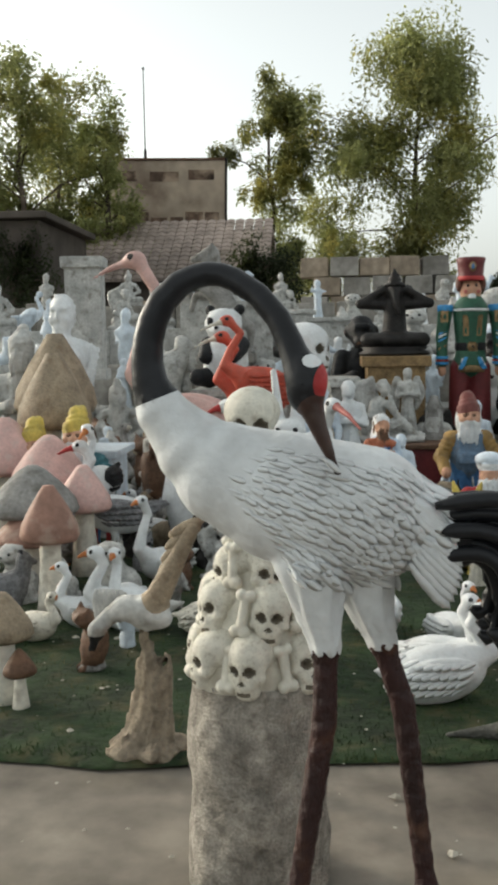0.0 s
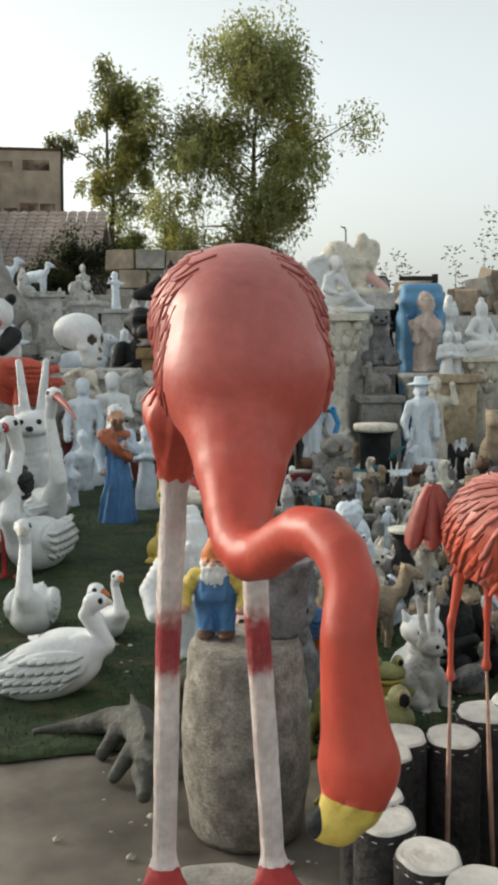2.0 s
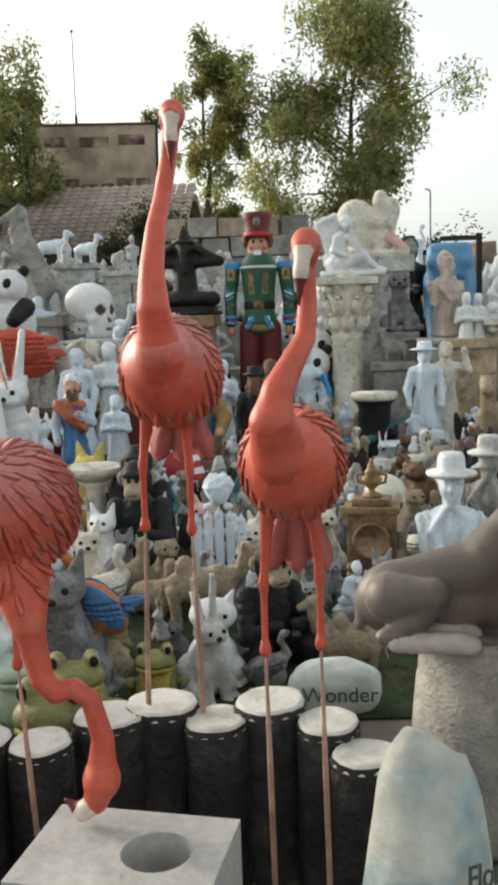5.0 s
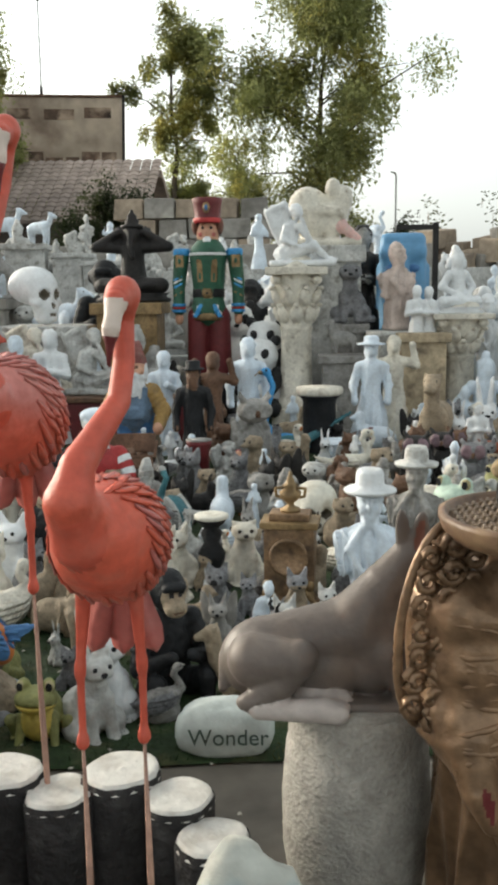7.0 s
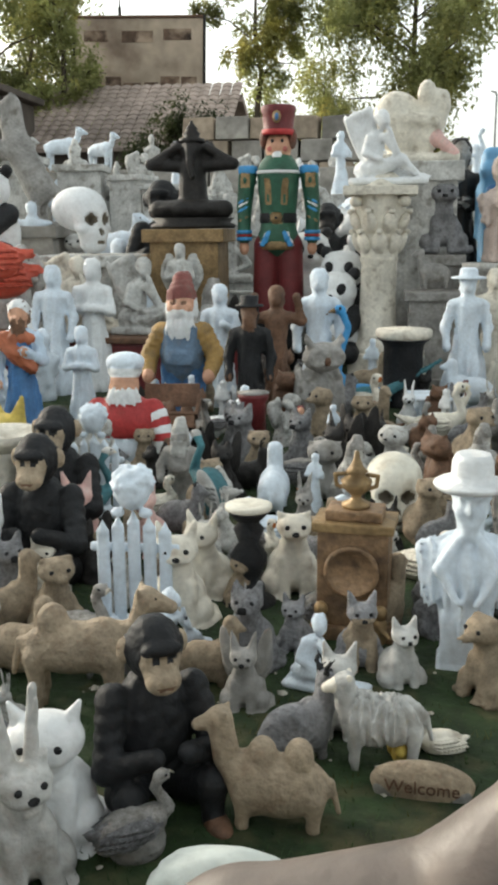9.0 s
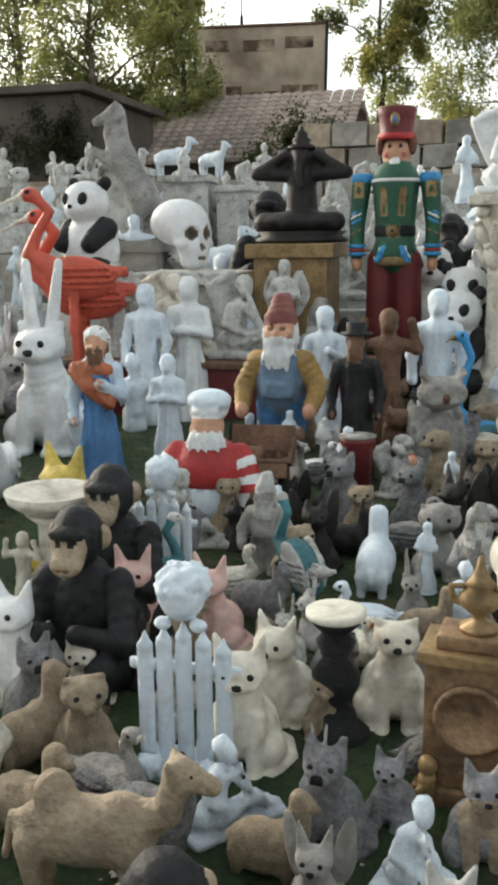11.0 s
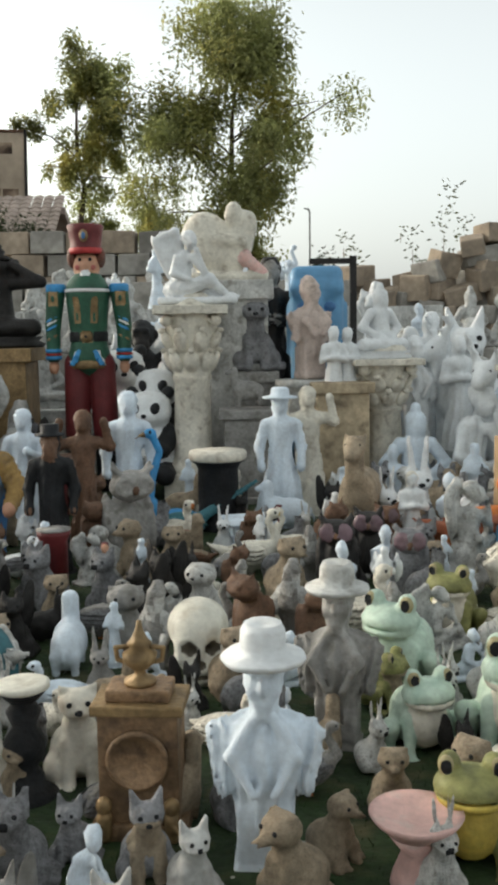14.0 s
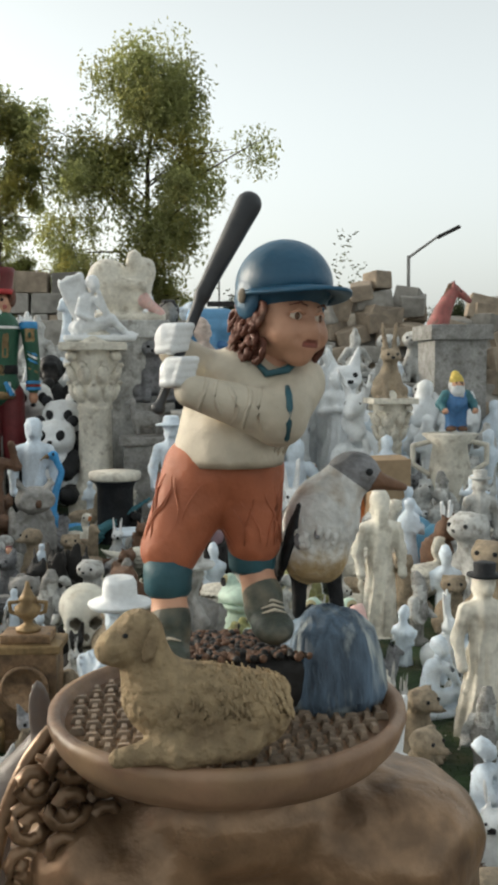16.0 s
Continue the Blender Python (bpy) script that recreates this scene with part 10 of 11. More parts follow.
# ---- columns and figures on the open side ----
turned("garland_stand", "stone stand with fruit garlands under a bust", "stand", 2.47, 8.18, [(0.14, 0), (0.15, 0.04), (0.10, 0.1), (0.10, 0.5), (0.16, 0.6), (0.17, 0.72), (0.2, 0.78), (0.23, 0.80), (0.23, 0.84)], PALESTONE)
put(bust(0.790, PALEBUST), "bust_statue", "pinkish classical woman bust", "bust statue", 2.49, 8.18, 25, 0.85)
plinth(2.67, 7.97, 0.42, 0.835, LACE, "tan pierced scrollwork plinth", name="scroll_plinth")
put(figure(0.599, WHITE, skirt=0.2, base=True), "cherub_statue", "white cherub pair statue", "cherub statue", 2.63, 7.97, 0, 0.62)
put(figure(0.590, WHITE, skirt=0.2, base=True), "cherub_statue", "white cherub statue beside its twin", "cherub statue", 2.73, 8.01, 0, 0.62)
column(3.00, 8.11, 0.98, 0.13, CREAM, "cream column wrapped with climbing cherubs")
put(meditating(0.534, WHITE), "buddha_statue", "white seated meditating figure on a column", "buddha statue", 2.97, 8.11, 30, 0.98)
put(bust(0.813, WHITE), "moai_statue", "white long-faced head statue", "statue", 3.28, 8.39, 0, 0.40)
put(figure(1.027, WHITE, wings=True), "angel_statue", "white angel statue standing at the back", "angel statue", 3.47, 8.70, 0, 0.30)
put(figure(0.847, WHITE, arms="folded"), "boy_statue", "white thinking boy statue", "boy statue", 3.57, 8.25, 0, 0.30)
put(beast(0.9, WHITE, neck=(0.12, 0.3), legs=0.4, bulk=0.17, horn=WHITE), "deer_statue", "white stag statue with antlers", "deer statue", 3.79, 8.53, 200, 0.20)
put(sitting_cat(0.919, WHITE, ear=0.15, snout=0.1), "fox_statue", "white upright fox statue", "fox statue", 3.76, 8.89, 0, 0.40)
put(meditating(0.70, COOL), "buddha_statue", "cool white squatting figure statue", "statue", 3.16, 7.82, 0, 0.00)
put(seated(0.884, WHITE), "cherub_statue", "white group of cherubs and rabbits", "cherub statue", 3.56, 7.82, 0, 0.00)
put(figure(1.387, BRONZE, head=STONE), "monk_statue", "dark robed monk statue", "statue", 2.27, 9.09, 0, 0.40)

# ---- the right-hand end ----
column(3.81, 7.50, 0.943, 0.09, CREAM, "cream twisted column")
put(rabbit(0.565, TAN), "rabbit_statue", "painted rabbit statue holding a basket", "rabbit statue", 3.80, 7.50, 0, 0.93)
put(beast(0.95, WHITE, neck=(0.12, 0.3), legs=0.4, bulk=0.17, horn=WHITE), "deer_statue", "white stag statue with branching antlers", "deer statue", 3.83, 8.18, 240, 0.00)
turned("urn", "yellowed tall two-handled garden urn", "urn", 4.15, 7.17, [(0.16, 0), (0.16, 0.05), (0.06, 0.12), (0.06, 0.2), (0.15, 0.42), (0.12, 0.62), (0.2, 0.7)], CREAM, handles=True)
put(gnome(0.42, BLUE, TEAL, YELLOW).slim(1.3), "gnome_statue", "small yellow and blue gnome group", "gnome statue", 4.19, 7.17, 0, 0.72)
horse = Sculpt(0.02, 1.2)
horse.path([(-0.22, 0, 0.0), (-0.12, 0, 0.28), (0.0, 0, 0.5), (0.08, 0, 0.62)], [0.19, 0.15, 0.11, 0.085], REDHORSE)
horse.path([(0.08, 0, 0.62), (0.24, 0, 0.52), (0.34, 0, 0.44)], [0.085, 0.065, 0.05], REDHORSE)
for k in (-1, 1):
    horse.limb((0.05, 0.045 * k, 0.68), (0.05, 0.06 * k, 0.78), 0.03, 0.01, REDHORSE)
    horse.cut((0.17, 0.075 * k, 0.60), (0.02, 0.015, 0.015), BLACK)
for k in range(9):
    horse.ball((-0.24 + 0.03 * k, 0, 0.16 + 0.065 * k), (0.05, 0.03, 0.06), BROWN, fold=(-4, 0.008))
put(horse, "horse_statue", "reddish brown horse head and neck statue", "horse statue", 4.95, 9.50, 0, 1.555).matrix_basis @= Matrix.Scale(0.55, 4)
plinth(4.97, 9.50, 0.6, 1.560, STONE, "grey stone plinth under the red horse")
carton(3.42, 6.3)
put(figure(0.638, CREAM, beard=CREAM, hat=("cone", CREAM), arms="down", skirt=0.12), "santa_statue", "cream carved santa statue", "santa statue", 2.98, 4.70, 0, 0.00)
put(rabbit(0.461, WHITE), "rabbit_planter", "white rabbit planter with round opening", "rabbit statue", 3.58, 5.60, 40, 0.00)
put(rabbit(0.318, WHITE), "rabbit_planter", "white rabbit statue with a basket planter", "rabbit statue", 3.10, 4.20, 60, 0.00)
turned("basket_planter", "woven cream planter basket", "planter", 2.62, 3.03, [(0.06, 0), (0.075, 0.05), (0.08, 0.13), (0.075, 0.14), (0.07, 0.1), (0.01, 0.09)], CREAM)
turned("basket_planter", "small mauve woven basket", "planter", 2.64, 2.82, [(0.04, 0), (0.05, 0.05), (0.055, 0.1), (0.05, 0.105), (0.045, 0.08), (0.01, 0.07)], MAUVE)
put(figure(0.553, CREAM, hat=("top", BLACK), arms="down", skirt=0.15), "snowman_statue", "cream snowman statue in a black top hat", "snowman statue", 3.00, 3.55, 0, 0.00)
put(figure(0.608, PALESTONE, hat=("top", PALESTONE), arms="down"), "gentleman_statue", "grey pipe-hatted figure statue", "statue", 3.77, 5.60, 0, 0.00)
blue_tarp(3.45, 5.9)
corn_statue(2.30, 1.95)
put(rabbit(0.42, WHITE), "rabbit_planter", "white rabbit planter with tall ears", "rabbit statue", 2.50, 2.85, -30, 0.00)
put(gnome(0.50, CREAM, CREAM, PALEPINK, CREAM, CREAM, CREAM, TAN).slim(0.85), "santa_statue", "cream carved santa statue with pink cap", "santa statue", 2.55, 3.35, -15, 0.00)
put(bird(0.30, TAN, bulk=0.24, wingm=BROWN, beak=YELLOW, beak_len=0.08), "bird_statue", "tan and brown bird statue near the corn", "bird statue", 2.62, 2.55, 220, 0.00)
put(frog(0.16, OLIVE, TAN), "frog_statue", "small dark frog statue near the corn", "frog statue", 2.45, 2.62, 10, 0.00)

# ---- stone stacks, rubble and the white crowd at the back ----
SANDSTONE = mat("tan_sandstone_block", (0.36, 0.29, 0.22), 0.9, 0.25, 0.6, 12, 0.3, (0.18, 0.15, 0.12))
GREYBLOCK = mat("grey_weathered_block", (0.33, 0.31, 0.28), 0.9, 0.25, 0.6, 12, 0.35, (0.15, 0.14, 0.12))


def tier(x0, x1, y, z, depth, m, seed):
    """A row of rough stone blocks that carries statues."""
    rng = random.Random(seed)
    x = x0
    while x < x1:
        w = rng.uniform(0.45, 0.8)
        ob = new("stone_block", block_mesh("stone_block", (w * 0.97, depth, z), m, 0.015, 0.01))
        ob.matrix_basis = pose(x + w / 2, y + rng.uniform(-0.03, 0.03), 0, 0, 0, rng.uniform(-2, 2))
        tagged(ob, "rough pale stone block used as a shelf", "stone block", "shelf blocks")
        x += w


def rubble(x0, x1, y, top, n, seed, m):
    rng = random.Random(seed)
    for i in range(n):
        t = rng.random()
        x = x0 + (x1 - x0) * rng.random()
        zmax = top * (0.75 + 0.3 * noise.noise((x * 0.9, seed, 0)))
        z = zmax * t
        size = (rng.uniform(0.25, 0.55), rng.uniform(0.25, 0.4), rng.uniform(0.18, 0.32))
        ob = new("stone_block", block_mesh("stone_block", size, m if rng.random() < 0.7 else GREYBLOCK, 0.02, 0.02))
        ob.matrix_basis = pose(x, y + 0.9 * t + rng.uniform(-0.1, 0.1), max(z - 0.25, 0), rng.uniform(-14, 14), rng.uniform(-16, 16), rng.uniform(-40, 40))
        tagged(ob, "tan quarried stone block in a loose heap", "stone block", "heap of stone blocks")


def heap_core(x0, x1, y, top):
    v, f, n = [], [], 30
    for i in range(n + 1):
        x = x0 + (x1 - x0) * i / n
        h = top * (0.68 + 0.18 * noise.noise((x * 1.3, y, 0))) * min(1, 4 * i / n, 4 * (n - i) / n)
        for yy, zz in ((-0.9, 0.0), (-0.3, 0.4), (0.2, 0.8), (0.8, 1.0), (1.6, 1.0), (2.6, 0.0)):
            v.append((x, y + yy, max(h, 0) * zz - 0.03))
    for i in range(n):
        for k in range(5):
            a = i * 6 + k
            f.append((a, a + 6, a + 7, a + 1))
    ob = new("rubble_heap", add_mesh("rubble_heap", v, f, [GREYBLOCK]))
    tagged(ob, "grey earth and rubble under the stone heap", "rubble", kind="stuff")


def wall_of_blocks(x0, n, y, rows, seed):
    rng = random.Random(seed)
    for r in range(rows):
        for k in range(n):
            if r == rows - 1 and rng.random() < 0.2:
                continue
            ob = new("stone_block", block_mesh("stone_block", (0.40 + rng.uniform(-0.03, 0.02), 0.36, 0.262), SANDSTONE if rng.random() < 0.5 else GREYBLOCK, 0.014, 0.012))
            ob.matrix_basis = pose(x0 + 0.42 * k + (0.18 if r % 2 else 0), y + rng.uniform(-0.04, 0.04), r * 0.268, 0, 0, rng.uniform(-3, 3))
            tagged(ob, "large tan stone block in a dry-stacked wall", "stone block", "dry-stacked block wall")


wall_of_blocks(-0.55, 5, 13.3, 9, 1)
wall_of_blocks(-4.6, 6, 13.6, 7, 2)
tier(-5.0, 5.2, 9.75, 0.55, 0.7, PALESTONE, 3)
tier(-5.0, 5.4, 10.7, 1.0, 0.8, GREYBLOCK, 4)
tier(-5.0, 3.6, 11.7, 1.42, 0.9, PALESTONE, 5)
tier(-5.0, 3.4, 12.5, 1.75, 0.6, GREYBLOCK, 6)
heap_core(3.1, 9.5, 12.4, 2.7)
rubble(3.5, 8.6, 11.9, 3.0, 170, 8, SANDSTONE)

LIB = [
    ("lady_statue", "white draped lady statue in the back rows", "lady statue", figure(1.0, COOL).mesh("lady_statue", 18)),
    ("lady_statue", "pale stone lady statue in the back rows", "lady statue", figure(1.0, PALESTONE, arms="down").mesh("lady_statue", 18)),
    ("angel_statue", "white winged angel statue in the back rows", "angel statue", figure(1.0, WHITE, wings=True).mesh("angel_statue", 18)),
    ("angel_statue", "weathered seated angel statue in the back rows", "angel statue", seated(1.0, PALESTONE, wings=True).mesh("angel_statue", 18)),
    ("bust_statue", "white plaster bust in the back rows", "bust statue", bust(1.0, COOL).mesh("bust_statue", 18)),
    ("bust_statue", "grey stone bust in the back rows", "bust statue", bust(1.0, PALESTONE).mesh("bust_statue", 18)),
    ("lion_statue", "weathered sitting lion statue in the back rows", "lion statue", sitting_cat(1.0, PALESTONE, ear=0.02, big=1.25).mesh("lion_statue", 18)),
    ("horse_statue", "white standing horse statue in the back rows", "horse statue", beast(1.0, COOL, neck=(0.2, 0.3), legs=0.45, bulk=0.18).mesh("horse_statue", 18)),
    ("sheep_statue", "pale stone sheep statue in the back rows", "sheep statue", beast(1.0, PALESTONE, neck=(0.1, 0.1), legs=0.3, bulk=0.28).mesh("sheep_statue", 18)),
    ("eagle_statue", "white perched eagle statue in the back rows", "eagle statue", bird(1.0, COOL, bulk=0.2, legs=0.1, upright=40, beak=CREAM, legm=COOL).mesh("eagle_statue", 18)),
    ("buddha_statue", "pale meditating figure statue in the back rows", "buddha statue", meditating(1.0, PALESTONE).mesh("buddha_statue", 18)),
    ("rabbit_statue", "white rabbit statue in the back rows", "rabbit statue", rabbit(1.0, WHITE).mesh("rabbit_statue", 18)),
    ("boy_statue", "cool white boy statue in the back rows", "boy statue", figure(1.0, COOL, arms="up", skirt=0.12).mesh("boy_statue", 18)),
]


def crowd(rows, seed):
    rng = random.Random(seed)
    for y, z, x0, x1, step, h0, h1, kinds in rows:
        x = x0
        while x < x1:
            name, label, cat, me = LIB[rng.choice(kinds)]
            h = rng.uniform(h0, h1)
            ob = new(name, me)
            ob.matrix_basis = pose(x + rng.uniform(-0.04, 0.04), y + rng.uniform(-0.12, 0.12), z, 0, 0, rng.uniform(-45, 45)) @ Matrix.Scale(h, 4)
            tagged(ob, label, cat)
            x += step * rng.uniform(0.8, 1.25)


ANY = list(range(13))
crowd([(9.75, 0.55, -4.6, 5.0, 0.36, 0.5, 0.85, ANY), (10.65, 1.0, -4.6, 5.2, 0.40, 0.45, 0.75, ANY), (11.65, 1.42, -4.6, 3.3, 0.42, 0.4, 0.7, ANY), (12.5, 1.75, -4.2, -0.8, 0.5, 0.35, 0.55, ANY), (12.5, 1.75, 1.2, 3.0, 0.5, 0.3, 0.5, ANY)], 21)
crowd([(9.05, 0.0, -2.9, -1.9, 0.33, 0.9, 1.3, [0, 1, 2, 5, 10]), (9.1, 0.0, 2.9, 6.5, 0.34, 0.8, 1.15, [0, 1, 2, 4, 9, 11, 12]), (8.2, 0.0, 3.9, 6.5, 0.36, 0.7, 1.0, [0, 2, 4, 9, 10, 12]), (7.3, 0.0, 3.4, 5.5, 0.34, 0.45, 0.75, [0, 4, 9, 11, 12, 10]), (6.5, 0.0, 2.75, 4.6, 0.3, 0.3, 0.5, [0, 9, 11, 12, 4]),
       (9.0, 0.0, -0.5, 0.4, 0.4, 0.8, 1.2, [0, 4, 12]), (8.9, 0.0, 1.5, 1.8, 0.4, 0.9, 1.1, [1, 2]), (7.8, 0.0, -3.6, -1.6, 0.36, 0.6, 1.0, [0, 1, 5, 6, 11]), (6.8, 0.0, -3.2, -1.2, 0.34, 0.5, 0.8, [1, 5, 6, 10])], 5)
# small figures that fill the gaps on the turf
SMALL = [
    ("cat_statue", "small grey cat figurine on the turf", "cat statue", sitting_cat(1.0, GREYFUR).mesh("cat_statue", 18)),
    ("rabbit_statue", "small pale rabbit figurine on the turf", "rabbit statue", rabbit(1.0, PALESTONE).mesh("rabbit_statue", 18)),
    ("gnome_statue", "small weathered gnome figurine on the turf", "gnome statue", gnome(1.0, STONE, PALESTONE, STONE, PALESTONE, STONE, PALESTONE, STONE).mesh("gnome_statue", 18)),
    ("bird_statue", "small dark bird figurine on the turf", "bird statue", bird(1.0, STONE, bulk=0.24, legs=0.1, wingm=GREYFUR, beak=CREAM).mesh("bird_statue", 18)),
    ("dragon_statue", "small dark dragon figurine on the turf", "dragon statue", gargoyle(1.0, BRONZE).mesh("dragon_statue", 18)),
    ("cherub_statue", "small white cherub figurine on the turf", "cherub statue", seated(1.0, COOL).mesh("cherub_statue", 18)),
    ("frog_statue", "small olive frog figurine on the turf", "frog statue", frog(1.0, OLIVE, TAN).mesh("frog_statue", 18)),
    ("turtle_statue", "small brown turtle figurine on the turf", "turtle statue", turtle(0.5, BROWN).mesh("turtle_statue", 18)),
    ("owl_statue", "small brown owl figurine on the turf", "owl statue", owl(1.0, BROWN, tilt=8).mesh("owl_statue", 18)),
    ("sheep_statue", "small tan resting sheep figurine on the turf", "sheep statue", beast(0.8, TAN, neck=(0.1, 0.1), legs=0.12, bulk=0.3, wool=0.01).mesh("sheep_statue", 18)),
    ("dog_statue", "small tan puppy figurine on the turf", "dog statue", sitting_cat(1.0, TAN, ear=0.02, snout=0.1, big=1.15).mesh("dog_statue", 18)),
    ("duck_statue", "small pale duck figurine on the turf", "duck statue", bird(0.9, CREAM, bulk=0.3, beak=ORANGE, beak_len=0.08).mesh("duck_statue", 18)),
    ("dragon_statue", "small dark lying dragon figurine on the turf", "dragon statue", beast(0.8, GREYFUR, neck=(0.1, 0.1), legs=0.2, bulk=0.3, horn=BLACK).mesh("dragon_statue", 18)),
]


def fill(x0, x1, y0, y1, n, h0, h1, gap, seed, kinds=None):
    """Sets small figures into the free places of a plot."""
    rng = random.Random(seed)
    for _ in range(n):
        x, y = rng.uniform(x0, x1), rng.uniform(y0, y1)
        if any((x - a) ** 2 + (y - b) ** 2 < gap * gap for a, b in OCCUPIED) or y < edge_y(x) + 0.12:
            continue
        OCCUPIED.append((x, y))
        name, label, cat, me = (SMALL + LIB)[rng.choice(kinds or range(len(SMALL)))]
        ob = new(name, me)
        ob.matrix_basis = pose(x, y, 0.012, 0, 0, rng.uniform(-60, 60)) @ Matrix.Scale(rng.uniform(h0, h1), 4)
        tagged(ob, label.replace("in the back rows", "on the turf"), cat)


MIX = [0, 1, 2, 3, 4, 8, 9, 10, 11, 12, 13, 15, 16, 17, 19]
fill(0.5, 2.75, 3.3, 4.6, 420, 0.17, 0.27, 0.135, 3, [0, 1, 3, 4, 5, 9, 10, 11, 12])
fill(0.35, 2.9, 4.6, 6.6, 620, 0.22, 0.34, 0.155, 4, MIX)
fill(0.5, 3.2, 6.6, 7.9, 160, 0.28, 0.45, 0.24, 5, MIX)
fill(-2.6, -0.8, 3.0, 6.2, 260, 0.2, 0.38, 0.19, 6, MIX + [7])
fill(-2.9, -0.4, 6.2, 8.6, 180, 0.3, 0.6, 0.25, 7, MIX)
fill(0.5, 1.4, 2.62, 3.3, 40, 0.12, 0.17, 0.15, 8)
fill(2.3, 3.6, 2.6, 4.4, 260, 0.18, 0.30, 0.15, 9, [0, 1, 2, 5, 6, 9, 10, 11, 13, 17, 24])
fill(2.7, 4.6, 4.4, 8.2, 420, 0.25, 0.5, 0.19, 10, MIX)
fill(-0.35, 0.5, 7.9, 9.2, 40, 0.5, 0.8, 0.2, 11, MIX)
statue("horse_statue", horse_rearing(1.15, STONE), "grey rearing horse statue on a shelf block", "horse statue", pose(-1.47, 9.8, 1.12, 0, 0, 180))
plinth(-1.47, 9.8, 0.6, 1.12, GREYBLOCK, "grey stone plinth under the rearing horse")
for x, y, z, w, h, rz in ((-1.25, 10.6, 1.0, 0.5, 0.7, 8), (-0.75, 10.6, 1.0, 0.4, 0.6, -10), (-1.9, 10.7, 1.0, 0.45, 0.8, 4), (-2.7, 8.6, 0.9, 0.4, 1.15, 6), (-0.35, 10.5, 1.0, 0.55, 0.5, 3)):
    plinth(x, y, w, h, PALESTONE, "pale boxy stone pedestal in the back rows", z, rz)
# the wide dark stand under the angels
stand = thing("dark_stand", "dark red carved stand under the angel statues", "stand", pose(-0.15, 7.75, 0))
part("body", block_mesh("body", (2.0, 0.5, 0.33), MAROON, 0.02), stand)
part("top", block_mesh("top", (2.1, 0.56, 0.04), BROWN, 0.01), stand).matrix_basis = pose(0, 0, 0.33)

# street lamp, pole and thin weeds on the skyline
lamp = thing("street_lamp", "grey street lamp with a long arm", "street lamp", pose(9.2, 25, 0))
part("pole", lathe_mesh("pole", [(0.07, 0), (0.045, 4.1)], STONE, 10), lamp)
arm = Sculpt(0.01)
arm.limb((0, 0, 4.05), (0.85, 0, 4.65), 0.035, 0.03, STONE, 8)
part("arm", arm.mesh("arm"), lamp)
part("lamp_head", block_mesh("lamp_head", (0.65, 0.2, 0.1), BRONZE, 0.03), lamp).matrix_basis = pose(1.1, 0, 4.68, 0, -26)
pole2 = thing("steel_pole", "thin bent steel pole on the skyline", "pole", pose(3.75, 20, 0))
part("pole", lathe_mesh("pole", [(0.02, 0), (0.018, 3.45)], STONE, 8), pole2)
hook = Sculpt(0.005)
hook.path([(0, 0, 3.44), (-0.02, 0, 3.5), (-0.1, 0, 3.52)], [0.018, 0.018, 0.014], STONE, 8)
part("hook", hook.mesh("hook"), pole2)


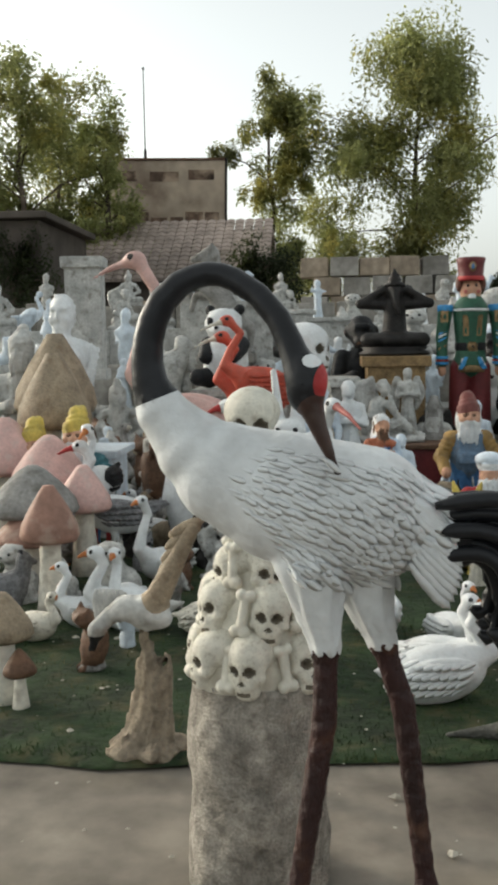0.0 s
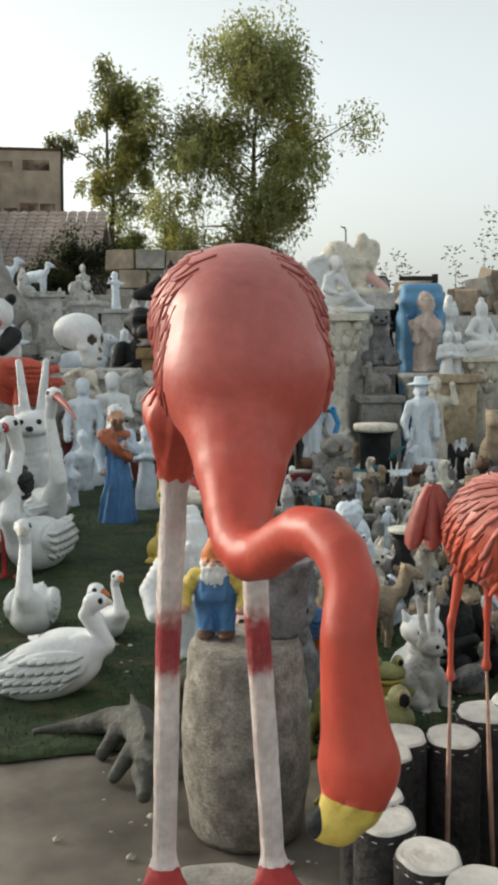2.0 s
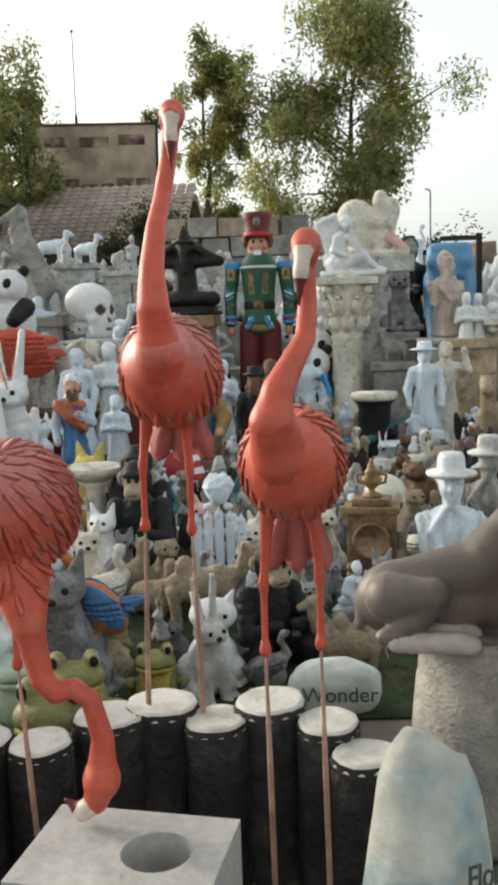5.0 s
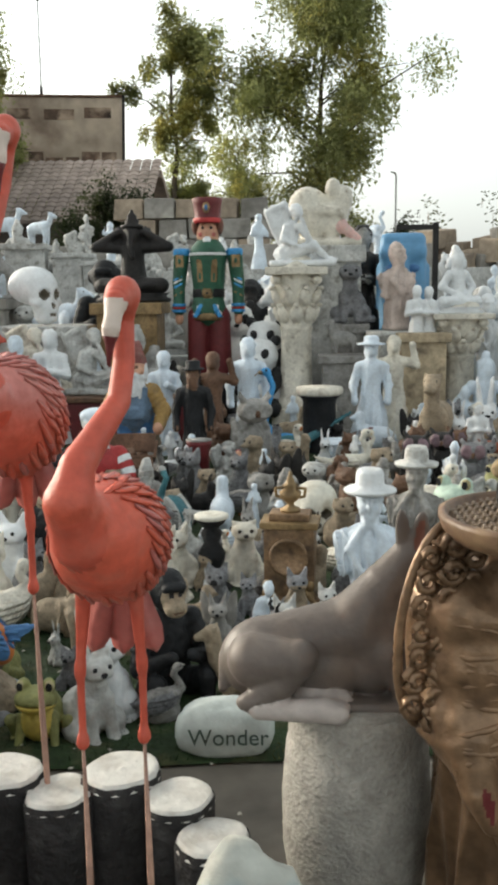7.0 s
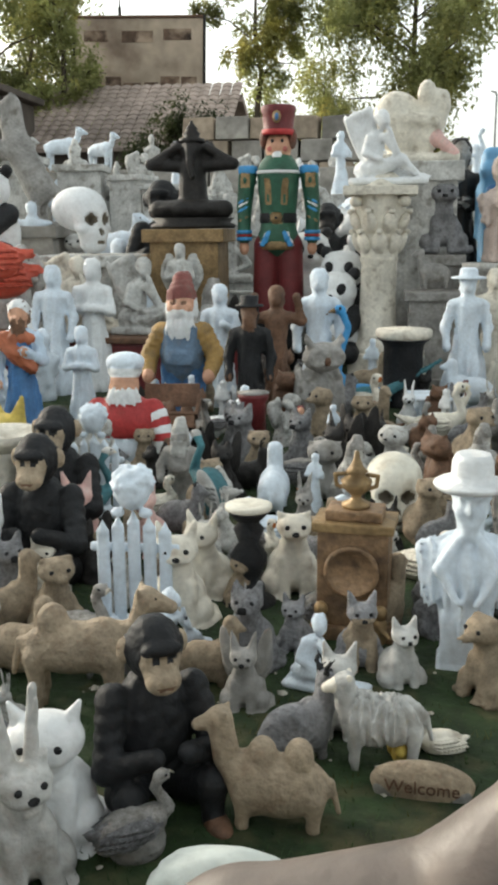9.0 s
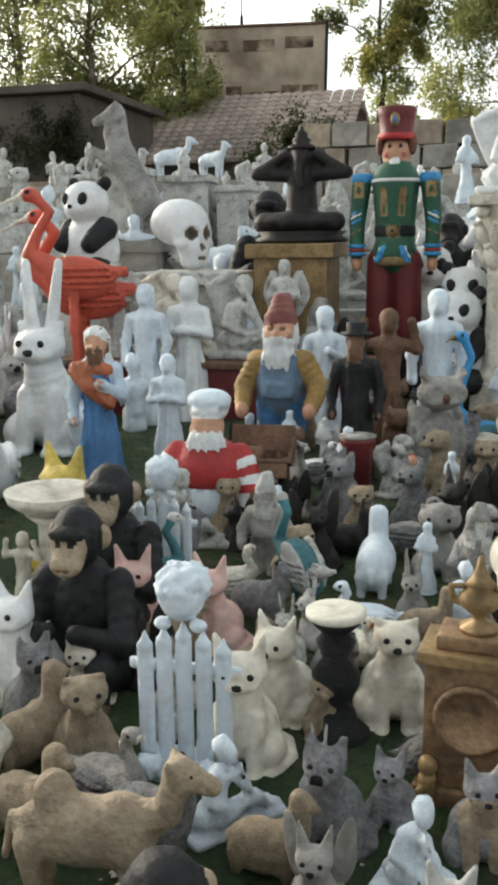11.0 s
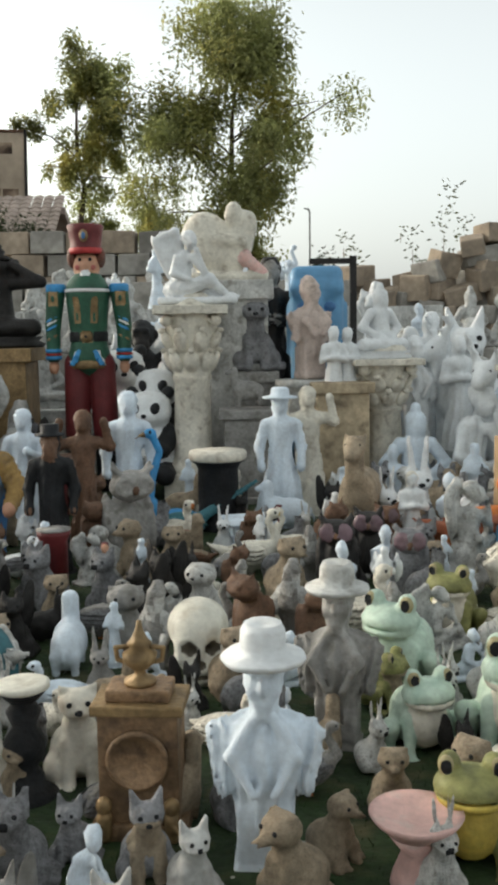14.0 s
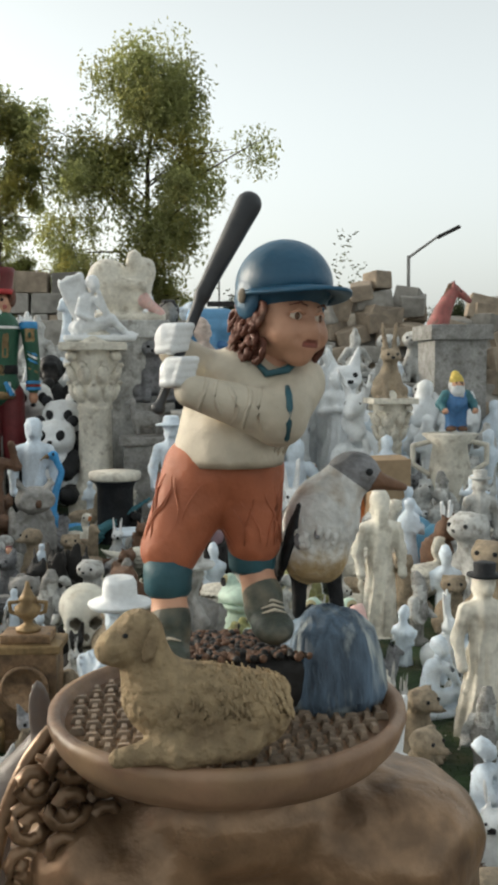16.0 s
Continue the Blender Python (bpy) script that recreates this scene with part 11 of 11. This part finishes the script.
def weed(x, y, h, seed):
    rng = random.Random(seed)
    t = thing("weed", "thin dry weed with sparse leaves", "weed", pose(x, y, 0))
    s = Sculpt(0.004)
    for k in range(3):
        dx = rng.uniform(-0.25, 0.25)
        s.path([(0.1 * k - 0.1, 0, 0), (dx * 0.5, 0, h * 0.6), (dx, 0, h * rng.uniform(0.8, 1.0))], [0.022, 0.016, 0.008], DRIFT, 6)
    part("stem", s.mesh("stem"), t)
    v, f = [], []
    for _ in range(70):
        z = h * rng.uniform(0.62, 1.0)
        c = np.array((rng.gauss(0, 0.07) + 0.1 * math.sin(z * 7), rng.gauss(0, 0.06), z))
        a = rng.uniform(0, 6.28)
        u = np.array((math.cos(a), math.sin(a) * 0.5, rng.uniform(-0.4, 0.6))) * rng.uniform(0.05, 0.10)
        w = np.array((0, 0, 0.014))
        b = len(v)
        v += [c, c + u * 0.5 + w, c + u, c + u * 0.5 - w]
        f.append((b, b + 1, b + 2, b + 3))
    part("foliage", add_mesh("foliage", v, f, [leaf_material("weed_leaf", (0.12, 0.13, 0.07))], smooth=False), t)


for k, (x, y, h) in enumerate(((4.95, 14.2, 3.15), (4.6, 14.6, 2.6), (5.3, 14.4, 2.7), (3.75, 14.5, 2.55), (3.45, 14.8, 2.35))):
    weed(x, y, h, k)
for k, (x, y, h, sp, n) in enumerate(((4.9, 30, 3.3, 0.9, 7000), (6.0, 33, 3.0, 0.9, 7000), (13.5, 34, 3.6, 1.2, 9000), (-17, 30, 8.5, 3.0, 14000))):
    tree("shrub_tree", (x, y, 0), h, sp, 0.6, n, 40 + k, (0.10, 0.12, 0.05), "low pale green shrub on the skyline", 0.1, 0.13)


def moai(x, y):
    s = Sculpt(0.03)
    s.box((0, 0, 1.05), (0.2, 0.16, 0.62), BLUEPLASTIC, rnd=0.06, n=10)
    s.box((0, -0.12, 1.5), (0.2, 0.08, 0.05), BLUEPLASTIC, rnd=0.03)
    s.box((0, -0.17, 1.28), (0.045, 0.07, 0.17), BLUEPLASTIC, rnd=0.03)
    s.box((0, -0.15, 0.98), (0.1, 0.04, 0.03), BLUEPLASTIC, rnd=0.02)
    s.box((0, -0.1, 0.82), (0.16, 0.1, 0.09), BLUEPLASTIC, rnd=0.04)
    s.limb((0, 0.02, 0.0), (0, 0.02, 0.5), 0.24, 0.2, BLUEPLASTIC, 20)
    for k in (-1, 1):
        s.plate((0.1 * k, -0.155, 1.36), (0.055, 0.02, 0.04), BLUE)
        s.box((0.205 * k, 0, 1.2), (0.03, 0.06, 0.2), BLUEPLASTIC, rnd=0.02)
    statue("stone_face_statue", s, "tall light blue long-faced stone head statue", "statue", pose(x, y, 0, 0, 0, -8))


moai(2.62, 8.9)
steel = thing("steel_post", "dark steel post behind the yard", "post", pose(3.1, 10.2, 0))
part("pole", block_mesh("pole", (0.06, 0.06, 1.85), BRONZE, 0.006), steel)
part("crossbar", block_mesh("crossbar", (0.4, 0.05, 0.05), BRONZE, 0.006), steel).matrix_basis = pose(-0.2, 0, 1.78)
